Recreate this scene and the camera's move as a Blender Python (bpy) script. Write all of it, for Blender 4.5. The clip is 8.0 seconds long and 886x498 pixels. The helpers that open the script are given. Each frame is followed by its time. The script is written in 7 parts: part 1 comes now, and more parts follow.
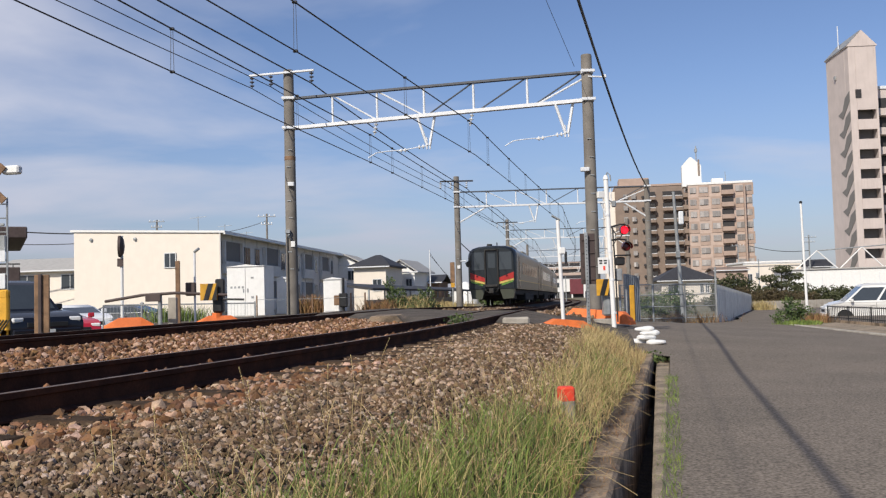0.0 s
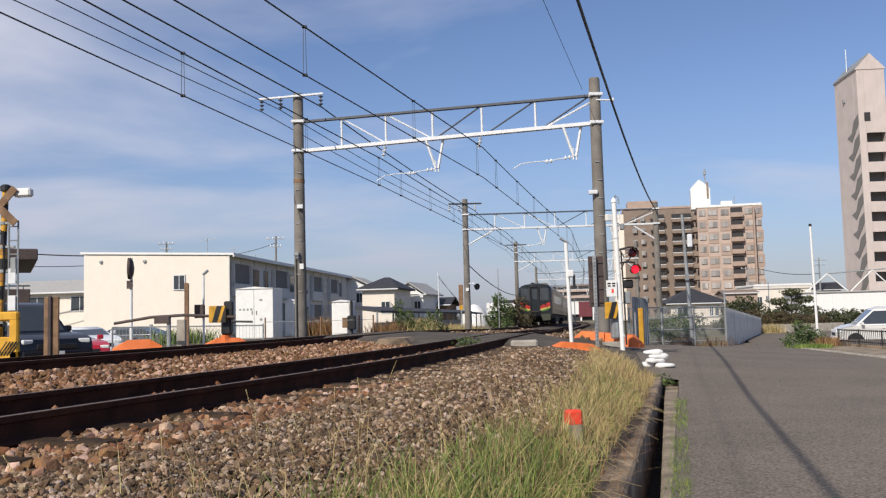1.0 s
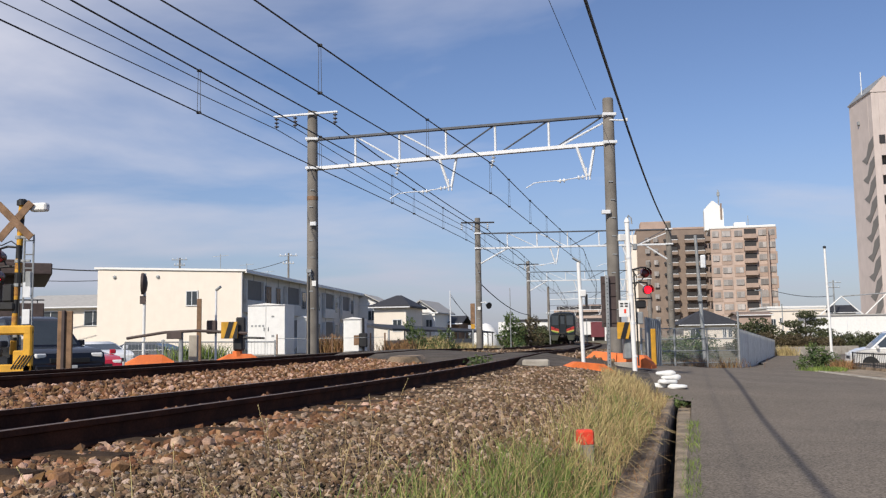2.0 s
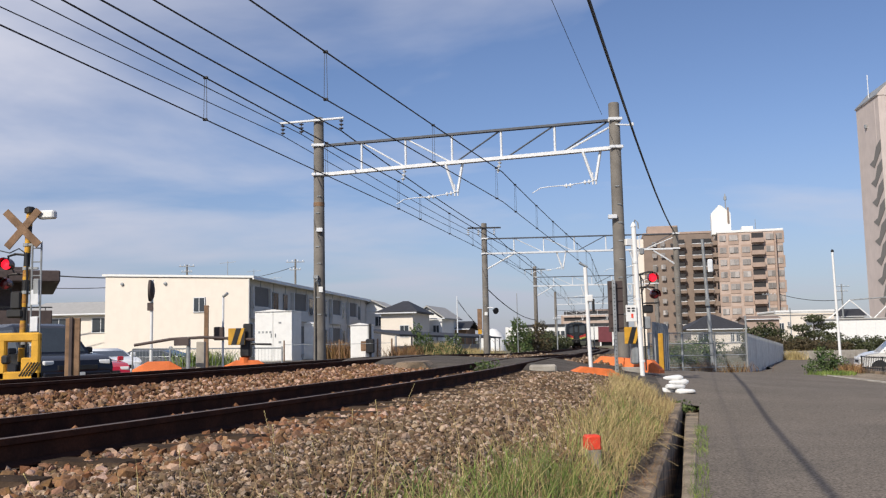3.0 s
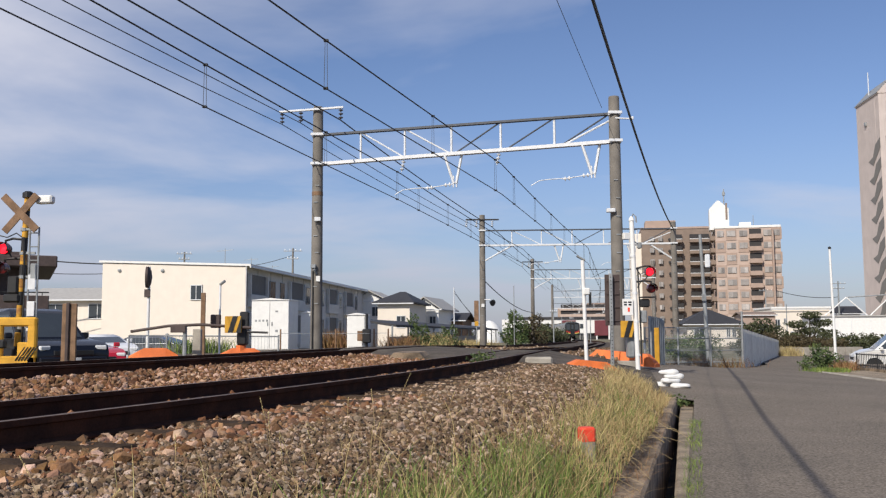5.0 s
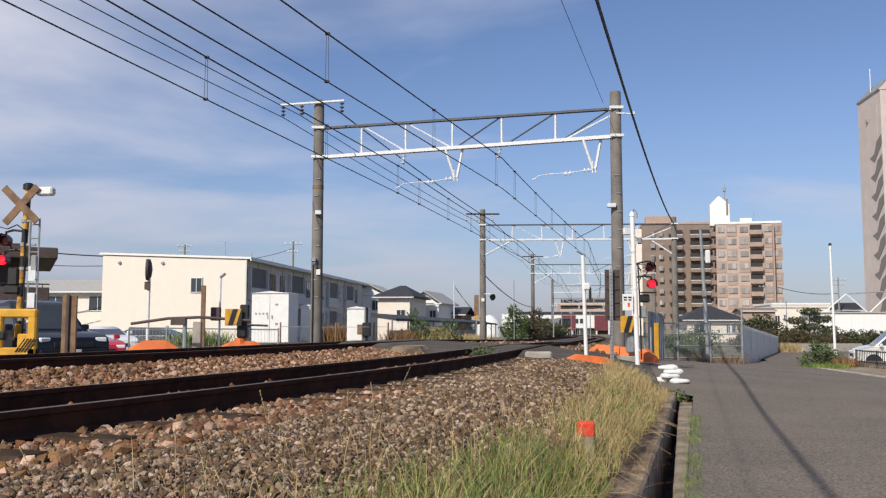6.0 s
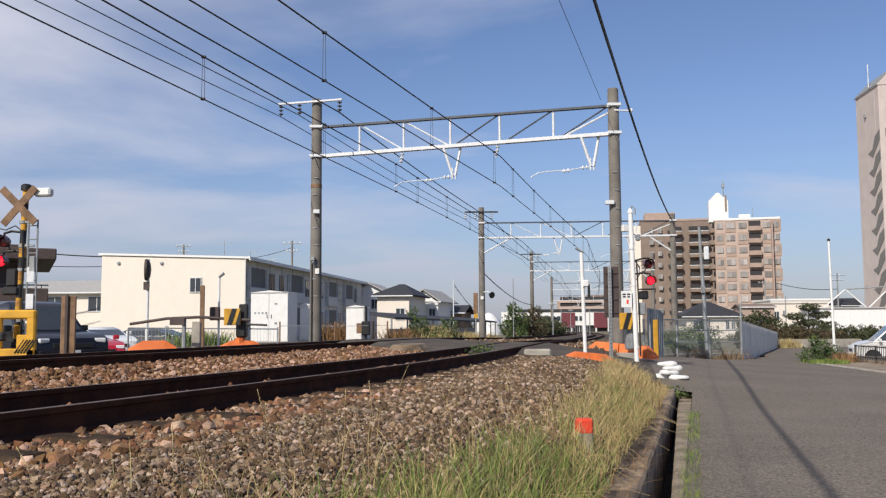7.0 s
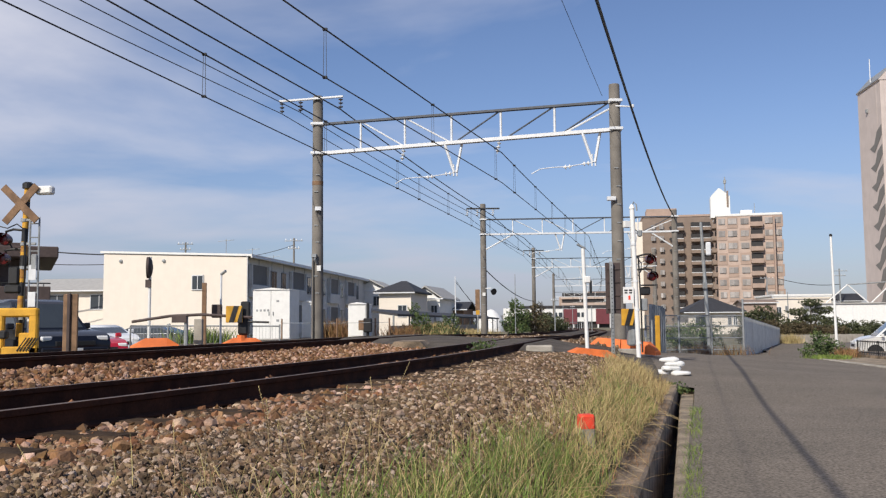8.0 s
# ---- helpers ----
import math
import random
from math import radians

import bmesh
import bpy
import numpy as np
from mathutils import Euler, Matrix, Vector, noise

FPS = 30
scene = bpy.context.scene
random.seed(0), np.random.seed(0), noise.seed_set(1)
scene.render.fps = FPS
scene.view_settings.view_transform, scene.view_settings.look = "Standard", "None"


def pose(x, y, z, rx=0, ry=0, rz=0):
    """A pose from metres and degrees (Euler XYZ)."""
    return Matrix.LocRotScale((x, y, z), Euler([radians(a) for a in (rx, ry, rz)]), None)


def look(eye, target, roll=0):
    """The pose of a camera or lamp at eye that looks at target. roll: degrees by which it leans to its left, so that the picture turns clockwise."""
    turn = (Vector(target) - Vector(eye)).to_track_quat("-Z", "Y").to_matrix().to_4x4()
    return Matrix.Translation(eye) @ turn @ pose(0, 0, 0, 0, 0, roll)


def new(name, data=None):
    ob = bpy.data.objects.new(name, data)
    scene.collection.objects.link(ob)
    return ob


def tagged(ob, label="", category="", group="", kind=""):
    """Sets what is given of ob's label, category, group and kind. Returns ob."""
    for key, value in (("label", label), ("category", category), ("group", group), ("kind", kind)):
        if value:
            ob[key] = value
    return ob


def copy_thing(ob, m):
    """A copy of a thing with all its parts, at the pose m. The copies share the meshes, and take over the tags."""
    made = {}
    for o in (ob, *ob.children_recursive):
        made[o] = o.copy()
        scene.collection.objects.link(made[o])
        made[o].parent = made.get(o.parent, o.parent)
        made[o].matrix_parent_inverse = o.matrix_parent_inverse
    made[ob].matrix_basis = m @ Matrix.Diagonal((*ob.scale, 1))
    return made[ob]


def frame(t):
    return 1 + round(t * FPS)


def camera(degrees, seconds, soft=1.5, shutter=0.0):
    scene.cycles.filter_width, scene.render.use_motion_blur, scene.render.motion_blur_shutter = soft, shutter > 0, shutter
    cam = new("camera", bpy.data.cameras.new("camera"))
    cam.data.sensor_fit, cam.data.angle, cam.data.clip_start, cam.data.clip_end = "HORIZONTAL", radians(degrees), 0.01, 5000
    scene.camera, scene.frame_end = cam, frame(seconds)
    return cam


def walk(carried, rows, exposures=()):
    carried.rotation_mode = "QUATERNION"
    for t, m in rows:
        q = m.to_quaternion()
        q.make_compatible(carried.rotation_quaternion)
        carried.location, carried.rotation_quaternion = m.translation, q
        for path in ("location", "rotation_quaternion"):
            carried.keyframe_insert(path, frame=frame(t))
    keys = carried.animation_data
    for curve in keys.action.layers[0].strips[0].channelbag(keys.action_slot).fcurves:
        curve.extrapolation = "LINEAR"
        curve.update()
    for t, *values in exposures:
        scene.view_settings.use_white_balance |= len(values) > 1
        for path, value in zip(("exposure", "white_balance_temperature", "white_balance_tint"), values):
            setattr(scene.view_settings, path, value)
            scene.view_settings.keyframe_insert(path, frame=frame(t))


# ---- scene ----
cam = camera(52.3, 8.0, soft=1.25)
PATH = [
    (0, (-0.028, 0.04, 1.05), (0.03, 2.037, 1.154), -1.6),
    (0.5, (-0.021, 0.019, 1.049), (0.034, 2.014, 1.182), -1.6),
    (1, (-0.017, 0.014, 1.052), (0.023, 2.007, 1.206), -1.5),
    (1.5, (-0.022, 0.005, 1.048), (0.001, 1.997, 1.226), -0.9),
    (3, (-0.015, 0.005, 1.044), (-0.016, 1.994, 1.252), -1.1),
    (3.5, (-0.01, -0.001, 1.046), (-0.013, 1.989, 1.254), -0.9),
    (4, (-0.013, -0.004, 1.042), (-0.015, 1.985, 1.246), -0.7),
    (4.5, (-0.015, -0.001, 1.039), (-0.013, 1.989, 1.236), -0.5),
    (6, (-0.016, -0.001, 1.036), (-0.013, 1.992, 1.212), 0.1),
    (6.5, (-0.011, -0.008, 1.035), (-0.005, 1.985, 1.209), -0.1),
    (7, (-0.003, -0.006, 1.034), (0.002, 1.986, 1.206), -0.3),
    (7.5, (0.001, -0.004, 1.034), (0.006, 1.988, 1.204), -0.4),
    (8, (0.002, 0.0, 1.03), (0.003, 1.993, 1.195), -0.5),
]
walk(cam, [(t, look(eye, target, roll)) for t, eye, target, roll in PATH])

# ---- sky, sun ----
SUN_AZ, SUN_EL = radians(212.0), radians(38.0)     # the sun stands behind the camera, to its left
sun_dir = Vector((math.sin(SUN_AZ) * math.cos(SUN_EL), math.cos(SUN_AZ) * math.cos(SUN_EL), math.sin(SUN_EL)))
sun = new("sun", bpy.data.lights.new("sun", "SUN"))
sun.data.energy, sun.data.angle, sun.data.color = 4.4, radians(0.55), (1.0, 0.92, 0.8)
sun.matrix_world = look(sun_dir * 50, (0, 0, 0))

world = bpy.data.worlds.new("sky")
scene.world = world
world.use_nodes = True
wn, wl = world.node_tree.nodes, world.node_tree.links
sky = wn.new("ShaderNodeTexSky")
sky.sky_type, sky.sun_disc = "NISHITA", False
sky.sun_elevation, sky.sun_rotation = SUN_EL, SUN_AZ
sky.altitude, sky.air_density, sky.dust_density, sky.ozone_density = 20, 1.0, 0.5, 3.0
coord = wn.new("ShaderNodeTexCoord")
split = wn.new("ShaderNodeSeparateXYZ")
wl.new(coord.outputs["Generated"], split.inputs[0])


def wmath(op, a, b=0.0, clamp=False):
    n = wn.new("ShaderNodeMath")
    n.operation, n.use_clamp = op, clamp
    for i, v in enumerate((a, b)):
        if isinstance(v, (int, float)):
            n.inputs[i].default_value = v
        else:
            wl.new(v, n.inputs[i])
    return n.outputs[0]


# thin high cloud, laid out on a plane above the place
up = wmath("MAXIMUM", wmath("ADD", split.outputs["Z"], 0.12), 0.03)
flat = wn.new("ShaderNodeCombineXYZ")
wl.new(wmath("DIVIDE", split.outputs["X"], up), flat.inputs[0])
wl.new(wmath("DIVIDE", split.outputs["Y"], up), flat.inputs[1])
flat.inputs[2].default_value = 3.7
stretch = wn.new("ShaderNodeMapping")
stretch.inputs["Rotation"].default_value = (0, 0, radians(25))
stretch.inputs["Scale"].default_value = (0.8, 1.0, 1.0)
wl.new(flat.outputs[0], stretch.inputs[0])
puffs = wn.new("ShaderNodeTexNoise")
puffs.inputs["Scale"].default_value, puffs.inputs["Detail"].default_value = 1.15, 6
puffs.inputs["Roughness"].default_value, puffs.inputs["Distortion"].default_value = 0.5, 0.25
wl.new(stretch.outputs[0], puffs.inputs["Vector"])
ramp = wn.new("ShaderNodeValToRGB")
ramp.color_ramp.elements[0].position, ramp.color_ramp.elements[1].position = 0.47, 0.82
# more cloud towards the west
wl.new(wmath("SUBTRACT", puffs.outputs["Fac"], wmath("MULTIPLY", split.outputs["X"], 0.34)), ramp.inputs[0])
cover = wmath("MULTIPLY", ramp.outputs[0], 0.85)
mix = wn.new("ShaderNodeMixRGB")
wl.new(cover, mix.inputs["Fac"])
deep = wn.new("ShaderNodeMixRGB")
deep.blend_type, deep.inputs["Fac"].default_value = "MULTIPLY", 1.0
deep.inputs["Color2"].default_value = (0.97, 0.96, 1.1, 1)
wl.new(sky.outputs[0], deep.inputs["Color1"])
wl.new(deep.outputs[0], mix.inputs["Color1"])
mix.inputs["Color2"].default_value = (6.9, 7.0, 8.0, 1)
# grey haze low over the horizon
haze = wn.new("ShaderNodeMixRGB")
low = wmath("SUBTRACT", 1.0, wmath("MULTIPLY", wmath("ABSOLUTE", split.outputs["Z"]), 4.2), True)
wl.new(wmath("MULTIPLY", wmath("POWER", low, 1.6), 0.66), haze.inputs["Fac"])
wl.new(mix.outputs[0], haze.inputs["Color1"])
haze.inputs["Color2"].default_value = (2.95, 3.2, 4.35, 1)
wn["Background"].inputs["Strength"].default_value = 0.1
wl.new(haze.outputs[0], wn["Background"].inputs["Color"])
scene.view_settings.exposure = 0.0


# ---- materials ----
def material(name, color, rough=0.8, vary=0.25, scale=6.0, fine=60.0, bump=0.3, metal=0.0, color2=None, random_piece=0.0,
             glow=0.0, island=0.0, dirt=0.0, spec=0.5, depth=0.01, pale=False):
    """Two scales of noise over a base colour, with relief; color2 shows in patches."""
    m = bpy.data.materials.new(name)
    m.use_nodes = True
    nt = m.node_tree
    n, l = nt.nodes, nt.links
    b = n["Principled BSDF"]
    tc = n.new("ShaderNodeTexCoord")
    big, small = n.new("ShaderNodeTexNoise"), n.new("ShaderNodeTexNoise")
    for tex, s, d in ((big, scale, 5), (small, fine, 3)):
        tex.inputs["Scale"].default_value, tex.inputs["Detail"].default_value = s, d
        l.new(tc.outputs["Object"], tex.inputs["Vector"])
    c2 = color2 or tuple(c * (1 - vary) for c in color)
    r = n.new("ShaderNodeValToRGB")
    r.color_ramp.elements[0].position, r.color_ramp.elements[1].position = 0.38, 0.62
    r.color_ramp.elements[0].color, r.color_ramp.elements[1].color = (*c2, 1), (*color, 1)
    l.new(big.outputs["Fac"], r.inputs[0])
    hsv = n.new("ShaderNodeHueSaturation")
    l.new(r.outputs[0], hsv.inputs["Color"])
    val = n.new("ShaderNodeMapRange")
    val.inputs["From Min"].default_value, val.inputs["From Max"].default_value = 0.3, 0.7
    val.inputs["To Min"].default_value, val.inputs["To Max"].default_value = 1 - vary * 0.6, 1 + vary * 0.4
    l.new(small.outputs["Fac"], val.inputs["Value"])
    out = val.outputs[0]
    if random_piece or island:
        src = n.new("ShaderNodeNewGeometry").outputs["Random Per Island"] if island else n.new("ShaderNodeObjectInfo").outputs["Random"]
        k = island or random_piece
        mr = n.new("ShaderNodeMapRange")
        mr.inputs["To Min"].default_value, mr.inputs["To Max"].default_value = 1 - k, 1 + k
        if pale:      # most pieces dark, a few much paler and greyer
            pw = n.new("ShaderNodeMath")
            pw.operation = "POWER"
            pw.inputs[1].default_value = 2.6
            l.new(src, pw.inputs[0]), l.new(pw.outputs[0], mr.inputs["Value"])
            mr.inputs["To Min"].default_value, mr.inputs["To Max"].default_value = 1 - k * 0.5, 1 + k * 1.8
            sat = n.new("ShaderNodeMapRange")
            sat.inputs["To Min"].default_value, sat.inputs["To Max"].default_value = 1.08, 0.62
            l.new(pw.outputs[0], sat.inputs["Value"]), l.new(sat.outputs[0], hsv.inputs["Saturation"])
        else:
            l.new(src, mr.inputs["Value"])
        mul = n.new("ShaderNodeMath")
        mul.operation = "MULTIPLY"
        l.new(out, mul.inputs[0]), l.new(mr.outputs[0], mul.inputs[1])
        out = mul.outputs[0]
        if island:
            hue = n.new("ShaderNodeMapRange")
            hue.inputs["To Min"].default_value, hue.inputs["To Max"].default_value = (0.488, 0.511) if pale else (0.485, 0.52)
            frac = n.new("ShaderNodeMath")
            frac.operation = "FRACT"
            m7 = n.new("ShaderNodeMath")
            m7.operation = "MULTIPLY"
            m7.inputs[1].default_value = 7.3
            l.new(src, m7.inputs[0]), l.new(m7.outputs[0], frac.inputs[0]), l.new(frac.outputs[0], hue.inputs["Value"])
            l.new(hue.outputs[0], hsv.inputs["Hue"])
    l.new(out, hsv.inputs["Value"])
    col = hsv.outputs[0]
    if dirt:
        st = n.new("ShaderNodeTexNoise")
        st.inputs["Scale"].default_value, st.inputs["Detail"].default_value = 1.0, 6
        mp = n.new("ShaderNodeMapping")
        mp.inputs["Scale"].default_value = (3, 3, 0.35)
        l.new(tc.outputs["Object"], mp.inputs[0]), l.new(mp.outputs[0], st.inputs["Vector"])
        rr = n.new("ShaderNodeValToRGB")
        rr.color_ramp.elements[0].position, rr.color_ramp.elements[1].position = 0.5, 0.75
        rr.color_ramp.elements[1].color = (dirt, dirt, dirt, 1)
        mx = n.new("ShaderNodeMixRGB")
        mx.inputs["Color2"].default_value = (color[0] * 0.45, color[1] * 0.4, color[2] * 0.35, 1)
        l.new(st.outputs["Fac"], rr.inputs[0]), l.new(rr.outputs[0], mx.inputs["Fac"]), l.new(col, mx.inputs["Color1"])
        col = mx.outputs[0]
    l.new(col, b.inputs["Base Color"])
    b.inputs["Roughness"].default_value, b.inputs["Metallic"].default_value = rough, metal
    b.inputs["Specular IOR Level"].default_value = spec
    if bump:
        bp = n.new("ShaderNodeBump")
        bp.inputs["Strength"].default_value, bp.inputs["Distance"].default_value = bump, depth
        l.new(small.outputs["Fac"], bp.inputs["Height"]), l.new(bp.outputs[0], b.inputs["Normal"])
    if glow:
        b.inputs["Emission Color"].default_value = (*color, 1)
        b.inputs["Emission Strength"].default_value = glow
    return m


M = dict(
    asphalt=material("asphalt", (0.205, 0.174, 0.143), 0.95, 0.95, 0.5, 38, 0.35, color2=(0.172, 0.148, 0.122), spec=0.2),
    kerb_concrete=material("kerb_concrete", (0.36, 0.29, 0.21), 0.95, 0.55, 2.5, 45, 0.8, color2=(0.2, 0.16, 0.115)),
    drain_concrete=material("drain_concrete", (0.36, 0.27, 0.185), 0.95, 0.6, 3.0, 40, 0.9, color2=(0.13, 0.098, 0.068)),
    asphalt_old=material("worn_asphalt", (0.135, 0.116, 0.098), 0.95, 0.6, 1.6, 40, 0.8, color2=(0.085, 0.072, 0.06), spec=0.15),
    earth=material("earth", (0.2, 0.165, 0.115), 0.95, 0.35, 0.5, 25, 0.6, color2=(0.13, 0.125, 0.06), depth=0.03),
    ballast=material("ballast_bed", (0.105, 0.08, 0.058), 0.95, 0.5, 8, 30, 0.9, color2=(0.06, 0.048, 0.04), depth=0.04),
    stone=material("ballast_stone", (0.225, 0.138, 0.072), 0.92, 0.4, 9, 90, 0.5, island=0.9, color2=(0.14, 0.096, 0.06), pale=True),
    stone_rust=material("rusty_ballast_stone", (0.29, 0.147, 0.066), 0.92, 0.35, 9, 90, 0.4, island=0.7, color2=(0.16, 0.085, 0.045), pale=True),
    rail=material("rail_rust", (0.085, 0.036, 0.022), 0.9, 0.3, 5, 60, 0.3, color2=(0.05, 0.024, 0.017), spec=0.1),
    rail_top=material("rail_head", (0.2, 0.145, 0.12), 0.6, 0.3, 4, 50, 0.1, metal=0.3, spec=0.3),
    sleeper=material("sleeper", (0.095, 0.064, 0.044), 0.95, 0.4, 6, 40, 0.8, random_piece=0.25, spec=0.1),
    concrete=material("concrete", (0.42, 0.385, 0.33), 0.9, 0.25, 3, 50, 0.4, dirt=0.6),
    pole=material("pole_concrete", (0.2, 0.182, 0.16), 0.85, 0.25, 2, 50, 0.3, dirt=0.8),
    galv=material("galvanised_steel", (0.74, 0.76, 0.78), 0.5, 0.1, 8, 60, 0.1),
    galv_dull=material("dull_galvanised_steel", (0.36, 0.38, 0.39), 0.55, 0.25, 5, 60, 0.15, metal=0.3, dirt=0.5),
    white=material("white_paint", (0.8, 0.8, 0.78), 0.5, 0.06, 5, 60, 0.1, dirt=0.07),
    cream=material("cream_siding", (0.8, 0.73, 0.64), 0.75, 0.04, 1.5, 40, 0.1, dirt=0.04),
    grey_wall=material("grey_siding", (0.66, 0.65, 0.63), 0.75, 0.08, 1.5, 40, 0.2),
    black=material("black_paint", (0.02, 0.02, 0.021), 0.5, 0.3, 6, 60, 0.2),
    wire=material("wire", (0.035, 0.035, 0.038), 0.6, 0.2, 5, 50, 0.0),
    orange=material("orange_rubber", (0.85, 0.2, 0.045), 0.65, 0.2, 4, 50, 0.2, dirt=0.35),
    rust=material("rusted_paint", (0.3, 0.12, 0.04), 0.85, 0.4, 12, 60, 0.4, color2=(0.45, 0.24, 0.05)),
    red=material("red_marker_paint", (0.85, 0.07, 0.03), 0.6, 0.15, 20, 90, 0.2),
    yellow=material("yellow_paint", (0.72, 0.38, 0.03), 0.6, 0.2, 6, 60, 0.2, dirt=0.7),
    lens_off=material("unlit_red_lens", (0.11, 0.008, 0.01), 0.25, 0.1, 9, 60, 0.0),
    lens_on=material("lit_red_lens", (1.0, 0.012, 0.03), 0.4, 0.02, 9, 60, 0.0, glow=1.5),
    brown_sign=material("brown_sign_back", (0.085, 0.06, 0.055), 0.7, 0.25, 6, 60, 0.2),
    wood=material("weathered_wood", (0.28, 0.17, 0.1), 0.85, 0.35, 6, 50, 0.4, dirt=0.4),
    tan=material("tan_tile", (0.41, 0.305, 0.25), 0.75, 0.1, 0.8, 20, 0.1),
    pink=material("light_tan_tile", (0.5, 0.39, 0.33), 0.75, 0.08, 0.8, 20, 0.1),
    brown_tile=material("brown_tile", (0.25, 0.19, 0.152), 0.75, 0.12, 0.8, 20, 0.1),
    tower=material("pale_render", (0.6, 0.52, 0.485), 0.8, 0.08, 0.5, 10, 0.1, dirt=0.15),
    # shade as a colour, for balcony backs and stair openings
    recess=material("painted_shade", (0.2, 0.19, 0.18), 0.85, 0.08, 3, 30, 0.0),
    # near-black colour that stands for the shade inside openings
    dark=material("painted_dark_opening", (0.035, 0.033, 0.035), 0.7, 0.2, 3, 30, 0.0),
    glass=material("window_glass", (0.05, 0.06, 0.07), 0.08, 0.1, 1, 10, 0.0, spec=0.5),
    roof=material("dark_roof_tile", (0.045, 0.045, 0.05), 0.7, 0.25, 3, 30, 0.4),
    roof_grey=material("grey_roof", (0.42, 0.41, 0.39), 0.75, 0.12, 3, 30, 0.3),
    # portal steel with its shade put into a dark colour
    shade_toned_steel=material("shade_toned_steel", (0.085, 0.095, 0.115), 0.6, 0.2, 6, 50, 0.1),
    maroon=material("maroon_panel", (0.17, 0.04, 0.05), 0.5, 0.15, 1, 20, 0.0),
    leaf=material("leaf", (0.095, 0.13, 0.035), 0.7, 0.35, 3, 30, 0.0, island=0.45, color2=(0.05, 0.085, 0.025)),
    leaf_dark=material("dark_leaf", (0.07, 0.08, 0.03), 0.7, 0.35, 3, 30, 0.0, island=0.3),
    leaf_red=material("reddish_leaf", (0.1, 0.075, 0.035), 0.7, 0.35, 3, 30, 0.0, island=0.4),
    grass_green=material("green_grass", (0.2, 0.25, 0.05), 0.75, 0.3, 3, 30, 0.0, island=0.4, color2=(0.11, 0.17, 0.035)),
    grass_dry=material("dry_grass", (0.48, 0.37, 0.17), 0.8, 0.25, 3, 30, 0.0, island=0.35),
    grass_rust=material("russet_dry_grass", (0.3, 0.17, 0.075), 0.8, 0.25, 3, 30, 0.0, island=0.35),
    bark=material("bark", (0.1, 0.075, 0.05), 0.9, 0.3, 6, 40, 0.5),
    car_black=material("black_car_paint", (0.012, 0.014, 0.022), 0.16, 0.05, 2, 30, 0.0, spec=0.4),
    car_white=material("white_car_paint", (0.78, 0.79, 0.8), 0.15, 0.03, 2, 30, 0.0, spec=0.7),
    car_silver=material("silver_car_paint", (0.78, 0.77, 0.74), 0.38, 0.03, 2, 30, 0.0, metal=0.2, spec=0.7),
    car_red=material("red_car_paint", (0.5, 0.02, 0.04), 0.15, 0.05, 2, 30, 0.0, spec=0.7),
    car_grey=material("grey_car_paint", (0.2, 0.21, 0.23), 0.2, 0.05, 2, 30, 0.0, metal=0.4, spec=0.7),
    tyre=material("tyre", (0.02, 0.02, 0.02), 0.85, 0.2, 9, 60, 0.2),
    train_grey=material("train_side_paint", (0.2, 0.175, 0.122), 0.3, 0.08, 1.5, 30, 0.0, metal=0.2),
    train_black=material("train_front_paint", (0.018, 0.022, 0.025), 0.25, 0.1, 2, 30, 0.0),
    train_dark_green=material("train_lower_band", (0.06, 0.065, 0.045), 0.35, 0.08, 2, 30, 0.0),
    train_red=material("train_red_band", (0.4, 0.025, 0.02), 0.35, 0.08, 2, 30, 0.0),
    train_gold=material("train_gold_band", (0.6, 0.45, 0.12), 0.4, 0.08, 2, 30, 0.0),
    train_green=material("train_green_band", (0.12, 0.26, 0.04), 0.4, 0.08, 2, 30, 0.0),
    under=material("underframe", (0.03, 0.028, 0.026), 0.8, 0.3, 5, 40, 0.2),
    glaze=material("dark_glazed_porcelain", (0.13, 0.13, 0.15), 0.3, 0.1, 8, 40, 0.0),
    curtained=material("curtained_window", (0.4, 0.37, 0.35), 0.25, 0.25, 0.35, 4, 0.0, random_piece=0.4),
    porcelain=material("white_porcelain", (0.75, 0.76, 0.76), 0.25, 0.05, 8, 40, 0.0),
    fence_mesh=material("green_grey_fence", (0.2, 0.24, 0.22), 0.6, 0.2, 6, 40, 0.1),
    corrugated=material("grey_blue_sheet", (0.74, 0.72, 0.66), 0.5, 0.15, 3, 40, 0.1, dirt=0.5),
    hills=material("far_trees", (0.05, 0.065, 0.045), 0.9, 0.3, 0.3, 3, 0.0),
)


